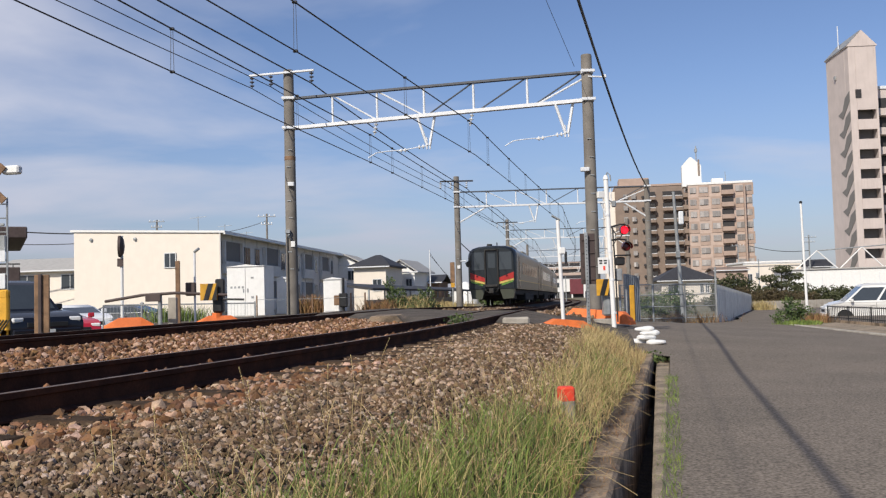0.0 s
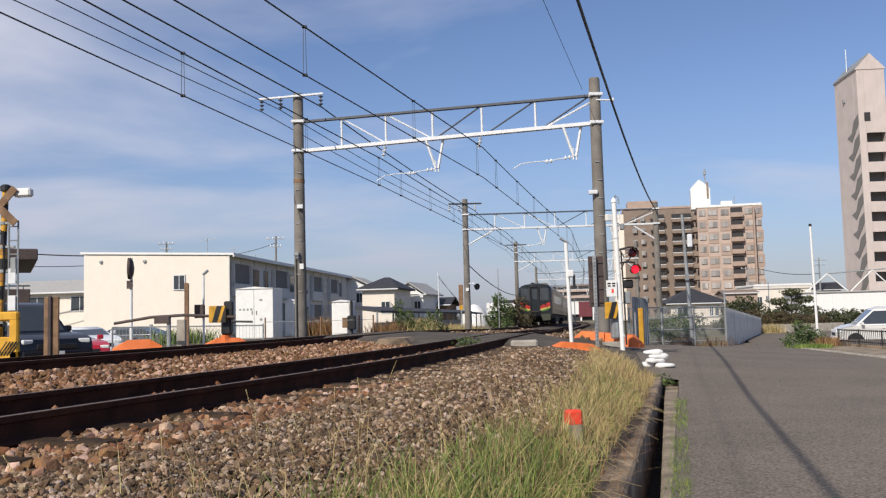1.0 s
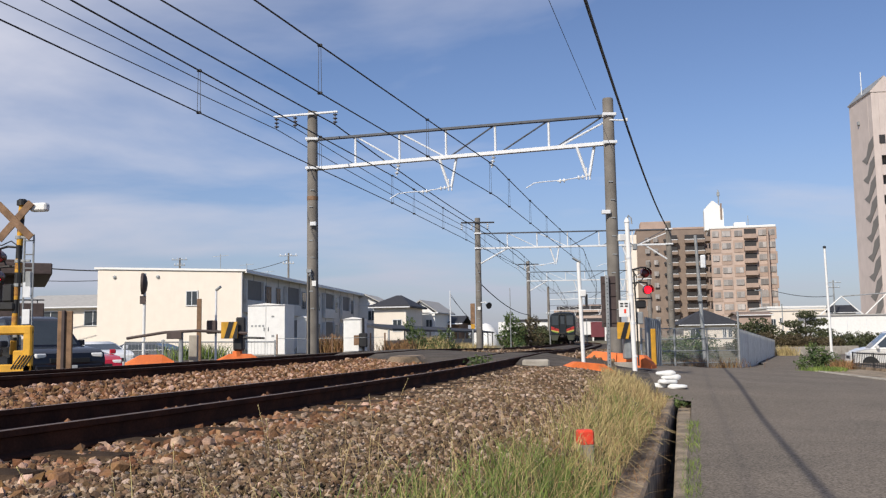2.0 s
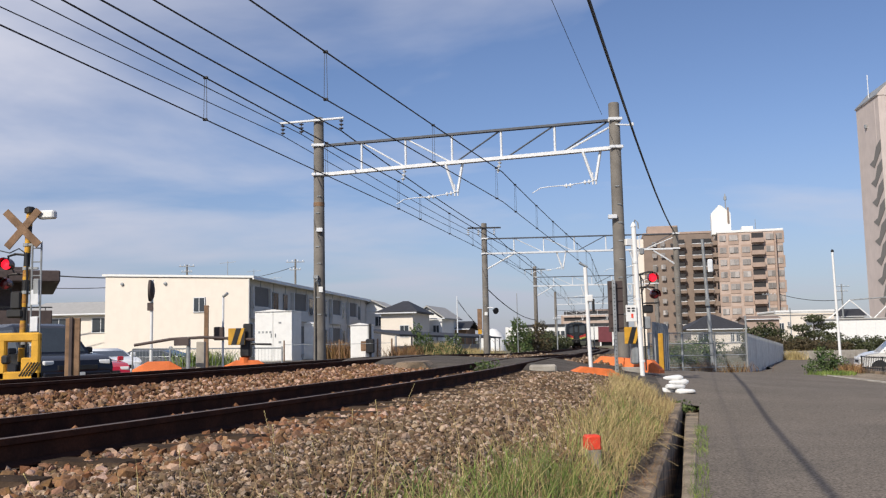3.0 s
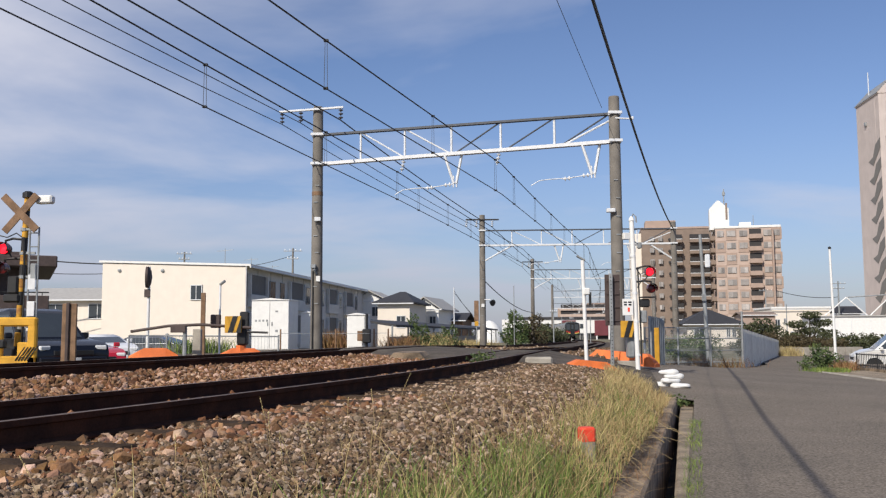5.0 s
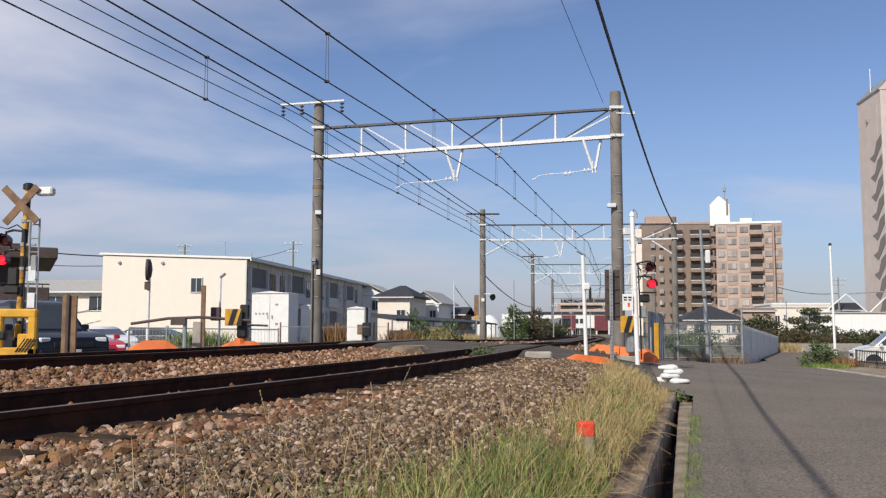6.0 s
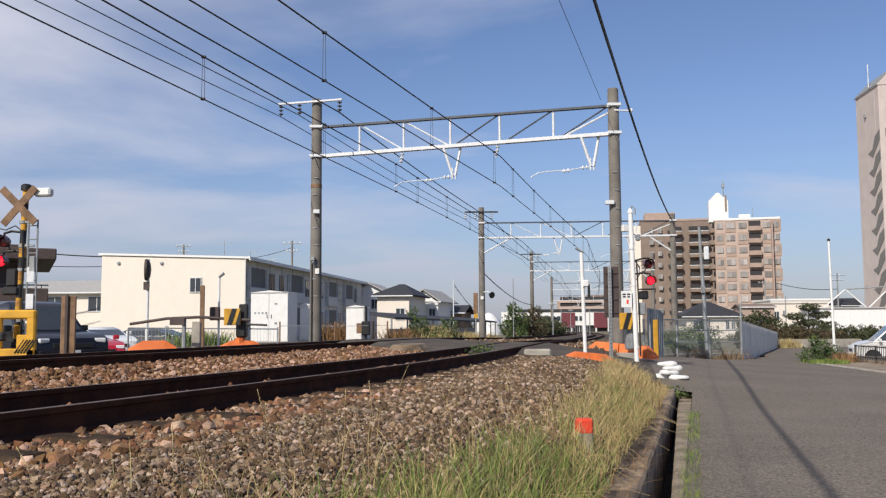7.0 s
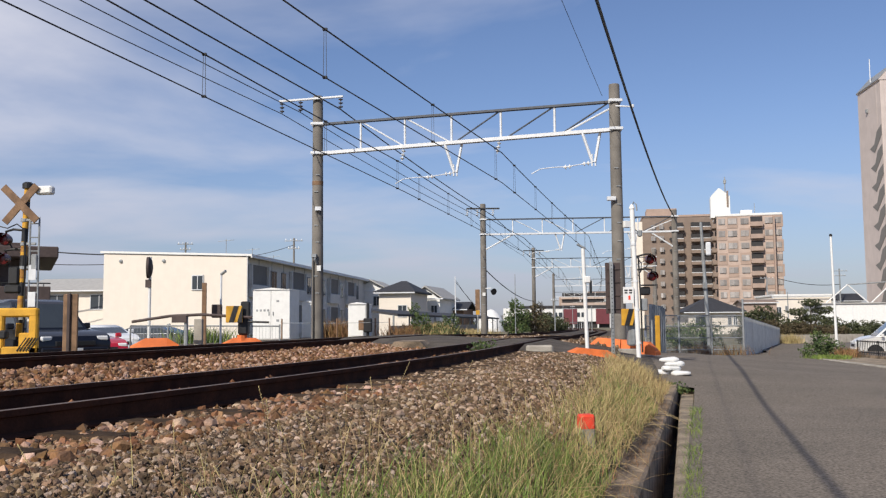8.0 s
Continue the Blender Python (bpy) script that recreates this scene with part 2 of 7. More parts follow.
# ---- building kit ----
class Geo:
    """Vertices and faces gathered into one mesh."""

    def __init__(self):
        self.v, self.f = [], []

    def add(self, vs, fs):
        o = len(self.v)
        self.v += [tuple(p) for p in vs]
        self.f += [tuple(i + o for i in q) for q in fs]
        return self

    def box(self, c, s, turn=0.0, cham=0.012, m=None):
        """A box with chamfered edges: centre, size, turn about z in degrees."""
        h = [k / 2 for k in s]
        k = min(cham, min(h) * 0.45)
        vs, idx = [], {}
        for sx in (-1, 1):
            for sy in (-1, 1):
                for sz in (-1, 1):
                    for a in range(3):
                        p = [sx * (h[0] - k), sy * (h[1] - k), sz * (h[2] - k)]
                        p[a] = (sx, sy, sz)[a] * h[a]
                        idx[sx, sy, sz, a] = len(vs)
                        vs.append(p)
        fs = []
        for a in range(3):
            b, d = (a + 1) % 3, (a + 2) % 3
            for s1 in (-1, 1):
                loop = []
                for t1, t2 in ((-1, -1), (1, -1), (1, 1), (-1, 1)):
                    key = [0, 0, 0]
                    key[a], key[b], key[d] = s1, t1, t2
                    loop.append(idx[(*key, a)])
                fs.append(loop if s1 > 0 else loop[::-1])
            for t1 in (-1, 1):
                for t2 in (-1, 1):
                    ka, kb = [0, 0, 0], [0, 0, 0]
                    ka[a], kb[a] = -1, 1
                    ka[b] = kb[b] = t1
                    ka[d] = kb[d] = t2
                    q = [idx[(*ka, b)], idx[(*kb, b)], idx[(*kb, d)], idx[(*ka, d)]]
                    fs.append(q if t1 * t2 < 0 else q[::-1])
        for sx in (-1, 1):
            for sy in (-1, 1):
                for sz in (-1, 1):
                    q = [idx[sx, sy, sz, a] for a in range(3)]
                    fs.append(q if sx * sy * sz > 0 else q[::-1])
        t = (m or Matrix()) @ pose(*c, 0, 0, turn)
        return self.add([t @ Vector(p) for p in vs], fs)

    def tube(self, p, q, r, r2=None, n=8, caps=True):
        p, q = Vector(p), Vector(q)
        r2 = r if r2 is None else r2
        d = (q - p).normalized()
        a = d.orthogonal().normalized()
        b = d.cross(a)
        vs = []
        for c, rad in ((p, r), (q, r2)):
            vs += [c + (a * math.cos(2 * math.pi * i / n) + b * math.sin(2 * math.pi * i / n)) * rad for i in range(n)]
        fs = [(i, (i + 1) % n, n + (i + 1) % n, n + i) for i in range(n)]
        if caps:
            fs += [tuple(range(n))[::-1], tuple(range(n, 2 * n))]
        return self.add(vs, fs)

    def chain(self, pts, r, n=6):
        """One bent tube through the points."""
        pts = [Vector(p) for p in pts]
        rows = []
        for i, p in enumerate(pts):
            d = (pts[min(i + 1, len(pts) - 1)] - pts[max(i - 1, 0)]).normalized()
            a = d.cross(Vector((0, 0, 1)))
            a = a.normalized() if a.length > 0.02 else Vector((1, 0, 0))
            c = d.cross(a)
            rows.append([p + (a * math.cos(2 * math.pi * j / n) + c * math.sin(2 * math.pi * j / n)) * r for j in range(n)])
        self.sheet(rows, close=True)
        o = len(self.v)
        self.f += [tuple(range(o - n, o)), tuple(range(o - n * len(rows), o - n * len(rows) + n))[::-1]]
        return self

    def lathe(self, c, prof, n=16, axis=(0, 0, 1)):
        """Rings of (radius, height) about an axis through c."""
        rot = Vector((0, 0, 1)).rotation_difference(Vector(axis)).to_matrix()
        vs, fs = [], []
        for r, h in prof:
            vs += [Vector(c) + rot @ Vector((r * math.cos(2 * math.pi * i / n), r * math.sin(2 * math.pi * i / n), h)) for i in range(n)]
        for k in range(len(prof) - 1):
            fs += [(k * n + i, k * n + (i + 1) % n, (k + 1) * n + (i + 1) % n, (k + 1) * n + i) for i in range(n)]
        fs += [tuple(range(n))[::-1], tuple(range((len(prof) - 1) * n, len(prof) * n))]
        return self.add(vs, fs)

    def prism(self, prof, p0, p1, across, up=(0, 0, 1)):
        """A closed outline of (across, up) pairs carried from p0 to p1."""
        a, u = Vector(across), Vector(up)
        n = len(prof)
        vs = [Vector(p0) + a * x + u * z for x, z in prof] + [Vector(p1) + a * x + u * z for x, z in prof]
        fs = [(i, (i + 1) % n, n + (i + 1) % n, n + i) for i in range(n)] + [tuple(range(n))[::-1], tuple(range(n, 2 * n))]
        return self.add(vs, fs)

    def sheet(self, rows, close=False):
        """A grid of points, row by row."""
        n = len(rows[0])
        fs = []
        for i in range(len(rows) - 1):
            for j in range(n if close else n - 1):
                k = (j + 1) % n
                fs.append((i * n + j, i * n + k, (i + 1) * n + k, (i + 1) * n + j))
        return self.add([p for r in rows for p in r], fs)

    def mesh(self, name):
        me = bpy.data.meshes.new(name)
        me.from_pydata(self.v, [], self.f)
        me.update()
        return me


def part(name, geo, mat, parent=None, label="", smooth=False, m=None):
    me = geo.mesh(name)
    bm = bmesh.new()
    bm.from_mesh(me)
    if len(bm.faces) < 20000:
        bmesh.ops.recalc_face_normals(bm, faces=bm.faces)
    bm.to_mesh(me)
    bm.free()
    me.materials.append(M[mat])
    if smooth:
        me.shade_smooth()
        me.set_sharp_from_angle(angle=radians(40))
    ob = new(name, me)
    if parent:
        ob.parent = parent
    if m is not None:
        ob.matrix_basis = m
    if label:
        tagged(ob, label)
    return ob


def thing(name, label, category, m=None, group="", kind=""):
    ob = new(name)
    ob.empty_display_size = 0.1
    if m is not None:
        ob.matrix_basis = m
    return tagged(ob, label, category, group, kind)


# ---- plan: the line of the tracks ----
SLOPE_Y = (-60, 5, 10, 14, 18, 24, 60, 96, 137, 177, 215, 260, 320)
SLOPE_K = (0.36, 0.345, 0.29, 0.24, 0.21, 0.207, 0.208, 0.19, 0.16, 0.13, 0.05, -0.08, -0.2)
_ys = np.arange(-60, 330, 0.5)
_cx = np.concatenate(([0], np.cumsum(np.interp(_ys[:-1] + 0.25, SLOPE_Y, SLOPE_K) * 0.5)))
_cx += -0.15 - np.interp(14, _ys, _cx)


def line_x(y):
    """The x of the near track's middle at y."""
    if y > 329:
        return float(_cx[-1]) - 0.2 * (y - 329.5)
    if y < -60:
        return float(_cx[0]) + 0.36 * (y + 60)
    return float(np.interp(y, _ys, _cx))


def line_dir(y):
    k = float(np.interp(y, SLOPE_Y, SLOPE_K))
    return Vector((k, 1, 0)).normalized()


def off(y, u, z=0.0):
    """A point u metres to the right of the near track's middle."""
    d = line_dir(y)
    return Vector((line_x(y) + d.y * u, y - d.x * u, z))


FAR = -3.85


def fall(y):
    """How far the line has dropped at y, beyond the crossing."""
    return float(np.interp(y, (25, 38, 52, 75, 90, 180), (0, 0.12, 0.32, 0.42, 0.5, 0.95)))


def rail_z(y, track=0.0):
    return (0.60 if track == 0 else 0.70) - fall(y)


def crossing_y(u):
    """Where the paved crossing begins, u metres from the near track's middle; it runs askew."""
    return 18.3 - 0.6 * (max(-6.5, min(3.4, u)) - 1.0)


def ground_z(u, y):
    """The lie of the land: road low on the right, raised track bed, a step lower on the left."""
    base = float(np.interp(u, (-60, -22, -15, -12, -9.5, -7, -5.6, 1.7, 2.6, 3.2, 3.26, 4.3, 4.4), (-0.6, -0.6, -0.4, -0.1, 0.42, 0.42, 0.34, 0.3, 0.1, -0.25, -1.0, -1.0, -0.45)))
    cross = float(np.interp(u, (-22, -14, -9, -5.2, 1.3, 3.5, 7.0, 12.0), (-0.6, -0.3, 0.45, 0.6, 0.5, 0.0, -0.42, -0.55)))
    if y > 17.3:
        base = max(base, -0.4)
    k = max(0.0, min(1.0, y - max(17.2, crossing_y(u)))) * max(0.0, min(1.0, (30 - y) / 3.0))
    z = base * (1 - k) + (cross - 0.03) * k
    return z - fall(y) * (1.0 if -12 < u < 5 else 0.35)


# ---- ground, roads, track bed ----
def grid_range(stops):
    out = []
    for (a, step), (b, _) in zip(stops, stops[1:]):
        out += list(np.arange(a, b - 1e-6, step))
    return out + [stops[-1][0]]


def build_ground():
    us = [-2500, -900, -300, -120, -60, -30] + grid_range([(-20, 2.0), (-8, 0.5), (3, 0.1), (4.5, 0.5), (7, 1.0), (14, 3.0), (40, 20), (120, 0)]) + [300, 900, 2500]
    ys = [-1500, -300, -80, -40] + grid_range([(-20, 1.0), (40, 4.0), (120, 10), (320, 0)]) + [420, 600, 1000, 1800, 3500]
    rows = []
    for y in ys:
        row = []
        for u in us:
            z = ground_z(u, y) + (noise.noise((u * 0.4, y * 0.4, 0)) * 0.04 if abs(u) < 40 else 0)
            row.append((line_x(y) + u, y, z - 0.02))
        rows.append(row)
    tagged(part("ground", Geo().sheet(rows), "earth", smooth=True), "dry earth and worn ground", "ground", kind="structure")


def drain_x(y):
    """The right edge of the raised wall beside the drain."""
    return 1.33 + 0.284 * (y - 6.3)


def kerb_x(y):
    """The left edge of the kerb between drain and road, which closes in on the wall."""
    return 1.76 + 0.268 * (y - 7.1)


def road_z(u, y):
    z = -0.35
    if y > 15:
        k = min(1.0, (y - 15) / 5.5) * max(0.0, min(1.0, (40 - y) / 10.0))
        z = z + k * max(0.0, float(np.interp(u, (3.0, 4.5, 7.5, 11), (0.5, 0.36, 0.12, 0))))
    return z


def build_road():
    rows = []
    for y in grid_range([(-15, 2.0), (7, 0.7), (14, 0.5), (20, 1.0), (46, 6.0), (100, 0)]):
        x0 = 1.87 + 0.284 * (y - 7.1) if y < 17.3 else line_x(y) + float(np.interp(y, (17.3, 19.5, 27, 32, 40, 100), (3.5, 2.6, 2.6, 6.0, 9.0, 14.0)))
        x1 = line_x(y) + float(np.interp(y, (-15, 10, 30, 36, 46, 100), (16, 16, 26, 60, 40, 24)))
        row = []
        for i in range(17):
            x = x0 + (x1 - x0) * i / 16
            row.append((x, y, road_z(x - line_x(y), y) + noise.noise((x * 0.5, y * 0.5, 2)) * 0.002))
        rows.append(row)
    tagged(part("road", Geo().sheet(rows), "asphalt", smooth=True), "worn grey asphalt road beside the railway", "road", kind="structure")


def build_crossing():
    """The paved crossing: slabs between and beside the rails."""
    slabs = thing("level_crossing", "paved level crossing slabs between the rails", "level crossing", kind="structure")
    edges = ((-10.5, FAR - 0.70, 0.50, 0.655), (FAR - 0.43, FAR + 0.43, 0.695, 0.695), (FAR + 0.70, -0.70, 0.68, 0.585), (-0.43, 0.43, 0.59, 0.59), (0.70, 3.4, 0.585, 0.12))
    for u0, u1, z0, z1 in edges:
        rows = []
        for i in range(9):
            f = i / 8
            row = []
            for j in range(7):
                u = u0 + (u1 - u0) * j / 6
                y = crossing_y(u) + 7.0 * f
                p = off(y, u, z0 + (z1 - z0) * j / 6 - (0.09 if i == 0 else 0) + noise.noise((u, y, 5)) * 0.008)
                row.append(p)
            rows.append(row)
        g = Geo().sheet(rows)
        low = [[Vector((p.x, p.y, p.z - 0.25)) for p in r] for r in rows]
        g.sheet([rows[0], low[0]]).sheet([rows[-1], low[-1]]).sheet([[r[0] for r in rows], [r[0] for r in low]]).sheet([[r[-1] for r in rows], [r[-1] for r in low]])
        part("crossing_slab", g, "asphalt_old", slabs)


RAIL = ((-0.064, 0), (-0.064, 0.012), (-0.009, 0.03), (-0.009, 0.108), (-0.032, 0.118), (-0.032, 0.15), (0.032, 0.15), (0.032, 0.118), (0.009, 0.108), (0.009, 0.03), (0.064, 0.012), (0.064, 0))


def build_track(centre, label):
    track = thing("railway_track", label, "railway track", group="railway tracks", kind="structure")
    ys = grid_range([(-30, 2), (0, 1.0), (30, 2.0), (120, 4), (324, 0)])
    for side in (-0.566, 0.566):
        rows, top = [], []
        for y in ys:
            z = rail_z(y, centre) - 0.15
            d = line_dir(y)
            across = Vector((d.y, -d.x, 0))
            c = off(y, centre + side, z)
            rows.append([c + across * x + Vector((0, 0, h)) for x, h in RAIL])
            top.append([c + across * x + Vector((0, 0, h)) for x, h in ((-0.026, 0.1515), (0.026, 0.1515))])
        rail = part("rail", Geo().sheet(rows, close=True), "rail", track, "rusty brown steel rail")
        part("rail_head", Geo().sheet(top), "rail_top", rail, "worn bright running surface")
    base = Geo().box((0, 0, 0), (2.3, 0.22, 0.15), cham=0.02).mesh("sleeper")
    base.materials.append(M["sleeper"])
    y, k = -6.0, 0
    while y < 62:
        if not (crossing_y(centre) - 0.2 < y < crossing_y(centre) + 6.8):
            o = new("sleeper", base)
            o.parent = track
            d = line_dir(y)
            c = off(y, centre, rail_z(y, centre) - 0.15 - 0.06)
            o.matrix_basis = pose(*c, 0, 0, math.degrees(math.atan2(-d.x, d.y)) + random.uniform(-1, 1))
        y += 0.62
    return track


def bed_z(u, y):
    """The top of the ballast."""
    z = float(np.interp(u, (-7.4, -6.2, -5.2, -2.6, -1.9, -1.2, 1.15, 1.7, 2.3, 3.0, 3.6), (0.36, 0.44, 0.555, 0.555, 0.48, 0.43, 0.43, 0.44, 0.37, 0.17, -0.24)))
    return z - fall(y)


def build_ballast():
    us = grid_range([(-7.4, 0.35), (3.6, 0)])
    rows = []
    for y in grid_range([(-30, 1.0), (-2, 0.35), (20, 1.0), (60, 4), (324, 0)]):
        rows.append([off(y, u, bed_z(u, y) + noise.noise((u * 1.7, y * 1.7, 1)) * 0.02) - Vector((0, 0, 0.2 if crossing_y(u) - 0.3 < y < crossing_y(u) + 7.0 else 0)) for u in us])
    for row in rows:
        for p in row:
            if p.y < 17.4 and p.x > drain_x(p.y) - 0.29:
                p.x, p.z = drain_x(p.y) - 0.29, -0.19
    tagged(part("ballast_bed", Geo().sheet(rows), "ballast", smooth=True), "brown crushed stone ballast bed", "ballast", kind="structure")


build_ground()
build_road()
build_crossing()
build_ballast()
build_track(0, "near railway track with rusty brown rails on ballast")
build_track(FAR, "far railway track with rusty brown rails on ballast")


# ---- the overhead line ----
def insulator(geo, p, d, length=0.4, discs=3, r=0.07):
    p, d = Vector(p), Vector(d).normalized()
    geo.tube(p, p + d * length, 0.015, n=6)
    for i in range(discs):
        c = p + d * length * (i + 0.7) / (discs + 0.4)
        geo.lathe(c, ((0.02, -0.03), (r, -0.012), (r * 0.9, 0.01), (0.02, 0.04)), 10, d)


def build_portal(left, right, z_low, z_high, top_l, top_r, ground_l, ground_r, detail=True, first=False):
    L, R = Vector((*left, 0)), Vector((*right, 0))
    d = (R - L).normalized()
    portal = thing("catenary_portal", "lattice steel beam on two grey concrete poles over the tracks", "overhead line portal", group="overhead line portals")
    for c, top, g in ((L, top_l, ground_l), (R, top_r, ground_r)):
        pole = part("pole", Geo().lathe((c.x, c.y, g - 0.3), ((0.20, 0), (0.195, 0.4), (0.165, top - g + 0.26), (0.15, top - g + 0.3)), 18), "pole", portal, smooth=True)
        if detail:
            for z in (z_low[0] if c is L else z_low[1], z_high[0] if c is L else z_high[1]):
                part("clamp", Geo().lathe((c.x, c.y, z - 0.05), ((0.2, 0), (0.2, 0.1)), 16).box((c.x, c.y - 0.2, z), (0.42, 0.05, 0.09)), "galv", pole, "galvanised clamp band")
            k = g + 1.6
            while k < z_low[0] - 0.6:
                part("step_bolt", Geo().box((c.x + random.choice((-0.03, 0.02)), c.y - 0.19, k), (0.13, 0.015, 0.03), cham=0.004), "galv_dull", pole)
                k += 0.55
    def chord(f, zz):
        p = L.lerp(R, f)
        p.z = zz[0] + (zz[1] - zz[0]) * f
        return p
    for nm, zz, r in (("lower_chord", z_low, 0.052), ("upper_chord", z_high, 0.034)):
        for s in (-0.05, 0.05):
            a, b = chord(0, zz), chord(1, zz)
            sh = Vector((0, s, 0))
            # upper chord's shaded look comes from its darker colour
            part(nm, Geo().prism(((-r, -r), (r, -r), (r, r), (-r, r)), a + sh, b + sh, (0, 1, 0)), "shade_toned_steel" if nm == "upper_chord" else "galv", portal)
    fr = (0.155, 0.31, 0.47, 0.635, 0.81)
    for f in fr:
        part("lattice_upright", Geo().tube(chord(f, z_low), chord(f, z_high), 0.038, n=6), "galv", portal)
    for a, b in ((0.155, 0.31), (0.31, 0.47)):
        part("lattice_diagonal", Geo().tube(chord(a, z_high), chord(b, z_low), 0.026, n=6), "galv", portal)
    for a, b in ((0.48, 0.635), (0.65, 0.81), (0.83, 0.985)):
        # these diagonals get the same shade by colour
        part("lattice_diagonal", Geo().tube(chord(a, z_low), chord(b, z_high), 0.026, n=6), "shade_toned_steel", portal)
    part("lattice_diagonal", Geo().tube(chord(0.835, z_low), chord(0.99, (z_low[0], (z_low[1] + z_high[1]) / 2 + 0.25)), 0.03, n=6), "galv", portal)
    for f in (0.12, 0.4, 0.7, 0.99):
        for zz in (z_low, z_high):
            p = chord(f, zz)
            part("cross_tie", Geo().tube(p + Vector((0, -0.05, 0)), p + Vector((0, 0.05, 0)), 0.03, n=6), "galv", portal)
    for f in ((0.475, 0.925) if first else (0.4, 0.78)):
        b = chord(f, z_low)
        g = Geo()
        foot = b + Vector((0.06, 0, -0.95))
        g.tube(b + Vector((-0.28, 0, 0)), foot + Vector((-0.04, 0, 0)), 0.045, n=6).tube(b + Vector((0.28, 0, 0)), foot + Vector((0.04, 0, 0)), 0.045, n=6)
        g.tube(foot + Vector((-0.05, 0, 0.25)), foot + Vector((-0.05, 0, -0.12)), 0.025, n=6).tube(foot + Vector((0.05, 0, 0.25)), foot + Vector((0.05, 0, -0.12)), 0.025, n=6)
        part("vee_hanger", g, "galv", portal, "white galvanised V hanger")
        arm = Geo()
        e = foot + Vector((-1.9, 0, -0.35))
        m1 = foot + Vector((-0.75, 0, -0.12))
        arm.chain((foot, m1, foot + Vector((-1.35, 0, -0.16)), foot + Vector((-1.65, 0, -0.2)), e), 0.016)
        part("pull_off_arm", arm, "galv", portal, "thin registration arm")
        for p in (foot + Vector((-0.08, 0, -0.02)), m1 + Vector((0.1, 0, 0))):
            ins = Geo()
            insulator(ins, p, (-1, 0, -0.12), 0.3, 2)
            part("insulator", ins, "porcelain", portal, "white porcelain insulator")
    if first:
        for f in (0.305, 0.628):
            ins = Geo()
            b = chord(f, z_low)
            insulator(ins, b + Vector((0.02, 0, -0.05)), (-0.2, 0, -1), 0.42, 3)
            part("insulator", ins, "porcelain", portal, "white porcelain insulator")
        arm_z = top_l - 0.18
        part("crossarm", Geo().box((0, 0, 0), (2.15, 0.07, 0.07), m=pose(L.x - 0.2, L.y - 0.2, arm_z + 0.045, 0, -2.6, -6)), "galv", portal, "galvanised crossarm")
        for dx in (-1.17, -0.55, 0.78):
            ins = Geo()
            insulator(ins, (L.x + dx, L.y - 0.2 - dx * 0.1, arm_z + 0.046 * (dx + 1.17)), (0, 0, -1), 0.42, 3, 0.08)
            part("insulator", ins, "glaze", portal, "white porcelain insulator")
        part("orange_band", Geo().lathe((L.x, L.y, 5.58), ((0.183, 0), (0.183, 0.13)), 18), "wood", portal, "faded orange band", smooth=True)
        part("white_plate", Geo().box((L.x + 0.07, L.y - 0.2, 2.85), (0.13, 0.02, 0.18)), "white", portal)
        part("junction_box", Geo().box((L.x + 0.05, L.y - 0.24, 4.78), (0.2, 0.12, 0.13)), "galv", portal)
        part("clamp_light", Geo().box((L.x - 0.08, L.y - 0.24, 3.25), (0.16, 0.14, 0.12)).tube((L.x, L.y - 0.2, 3.0), (L.x - 0.05, L.y - 0.3, 3.15), 0.04), "galv_dull", portal)
        part("cable_pipe", Geo().tube((L.x - 0.1, L.y - 0.2, 0.5), (L.x - 0.1, L.y - 0.17, 3.1), 0.03, n=6), "black", portal)
        part("junction_box", Geo().box((R.x - 0.2, R.y - 0.2, 4.72), (0.26, 0.14, 0.12)), "galv", portal)
        part("floodlight", Geo().box((R.x + 0.25, R.y - 0.1, 3.95), (0.2, 0.16, 0.2), 20).tube((R.x, R.y, 3.9), (R.x + 0.2, R.y - 0.1, 3.95), 0.025), "white", portal)
        part("cable_arm", Geo().tube((R.x, R.y - 0.15, 7.55), (R.x + 0.5, R.y - 0.25, 7.5), 0.025).box((R.x + 0.5, R.y - 0.25, 7.52), (0.07, 0.07, 0.1)), "galv", portal)
    elif detail:
        part("knee_brace", Geo().tube((L.x, L.y - 0.05, z_low[0] - 1.0), chord(0.16, z_low), 0.05, n=6), "galv", portal)
        part("knee_brace", Geo().tube((R.x, R.y - 0.05, z_low[1] - 1.0), chord(0.87, z_low), 0.05, n=6), "galv", portal)
        part("crossarm", Geo().box((L.x, L.y - 0.18, top_l - 0.3), (2.0, 0.09, 0.09)), "wire", portal, "dark crossarm")
        for dx in (-0.95, -0.35, 0.6):
            ins = Geo()
            insulator(ins, (L.x + dx, L.y - 0.18, top_l - 0.34), (0, 0, -1), 0.42, 3, 0.09)
            part("insulator", ins, "porcelain", portal)
    return portal


PORTALS = (((-4.07, 29.3), (5.27, 27.0), (6.63, 6.86), (7.60, 7.72), 8.55, 8.25, 0.45, 0.2),
           ((2.45, 54.0), (13.96, 54.0), (6.35, 6.45), (7.25, 7.35), 8.2, 7.75, 0.0, -0.2),
           ((8.67, 86.0), (20.2, 86.0), (6.3, 6.35), (7.15, 7.2), 8.2, 8.0, -0.2, -0.3),
           ((15.7, 128.0), (27.5, 128.0), (6.2, 6.3), (7.1, 7.2), 8.0, 8.0, -0.2, -0.4),
           ((21.2, 172.0), (33.5, 172.0), (5.9, 6.0), (6.8, 6.9), 7.6, 7.6, -0.5, -0.6))
for i, spec in enumerate(PORTALS):
    build_portal(*spec, detail=i < 3, first=i == 0)


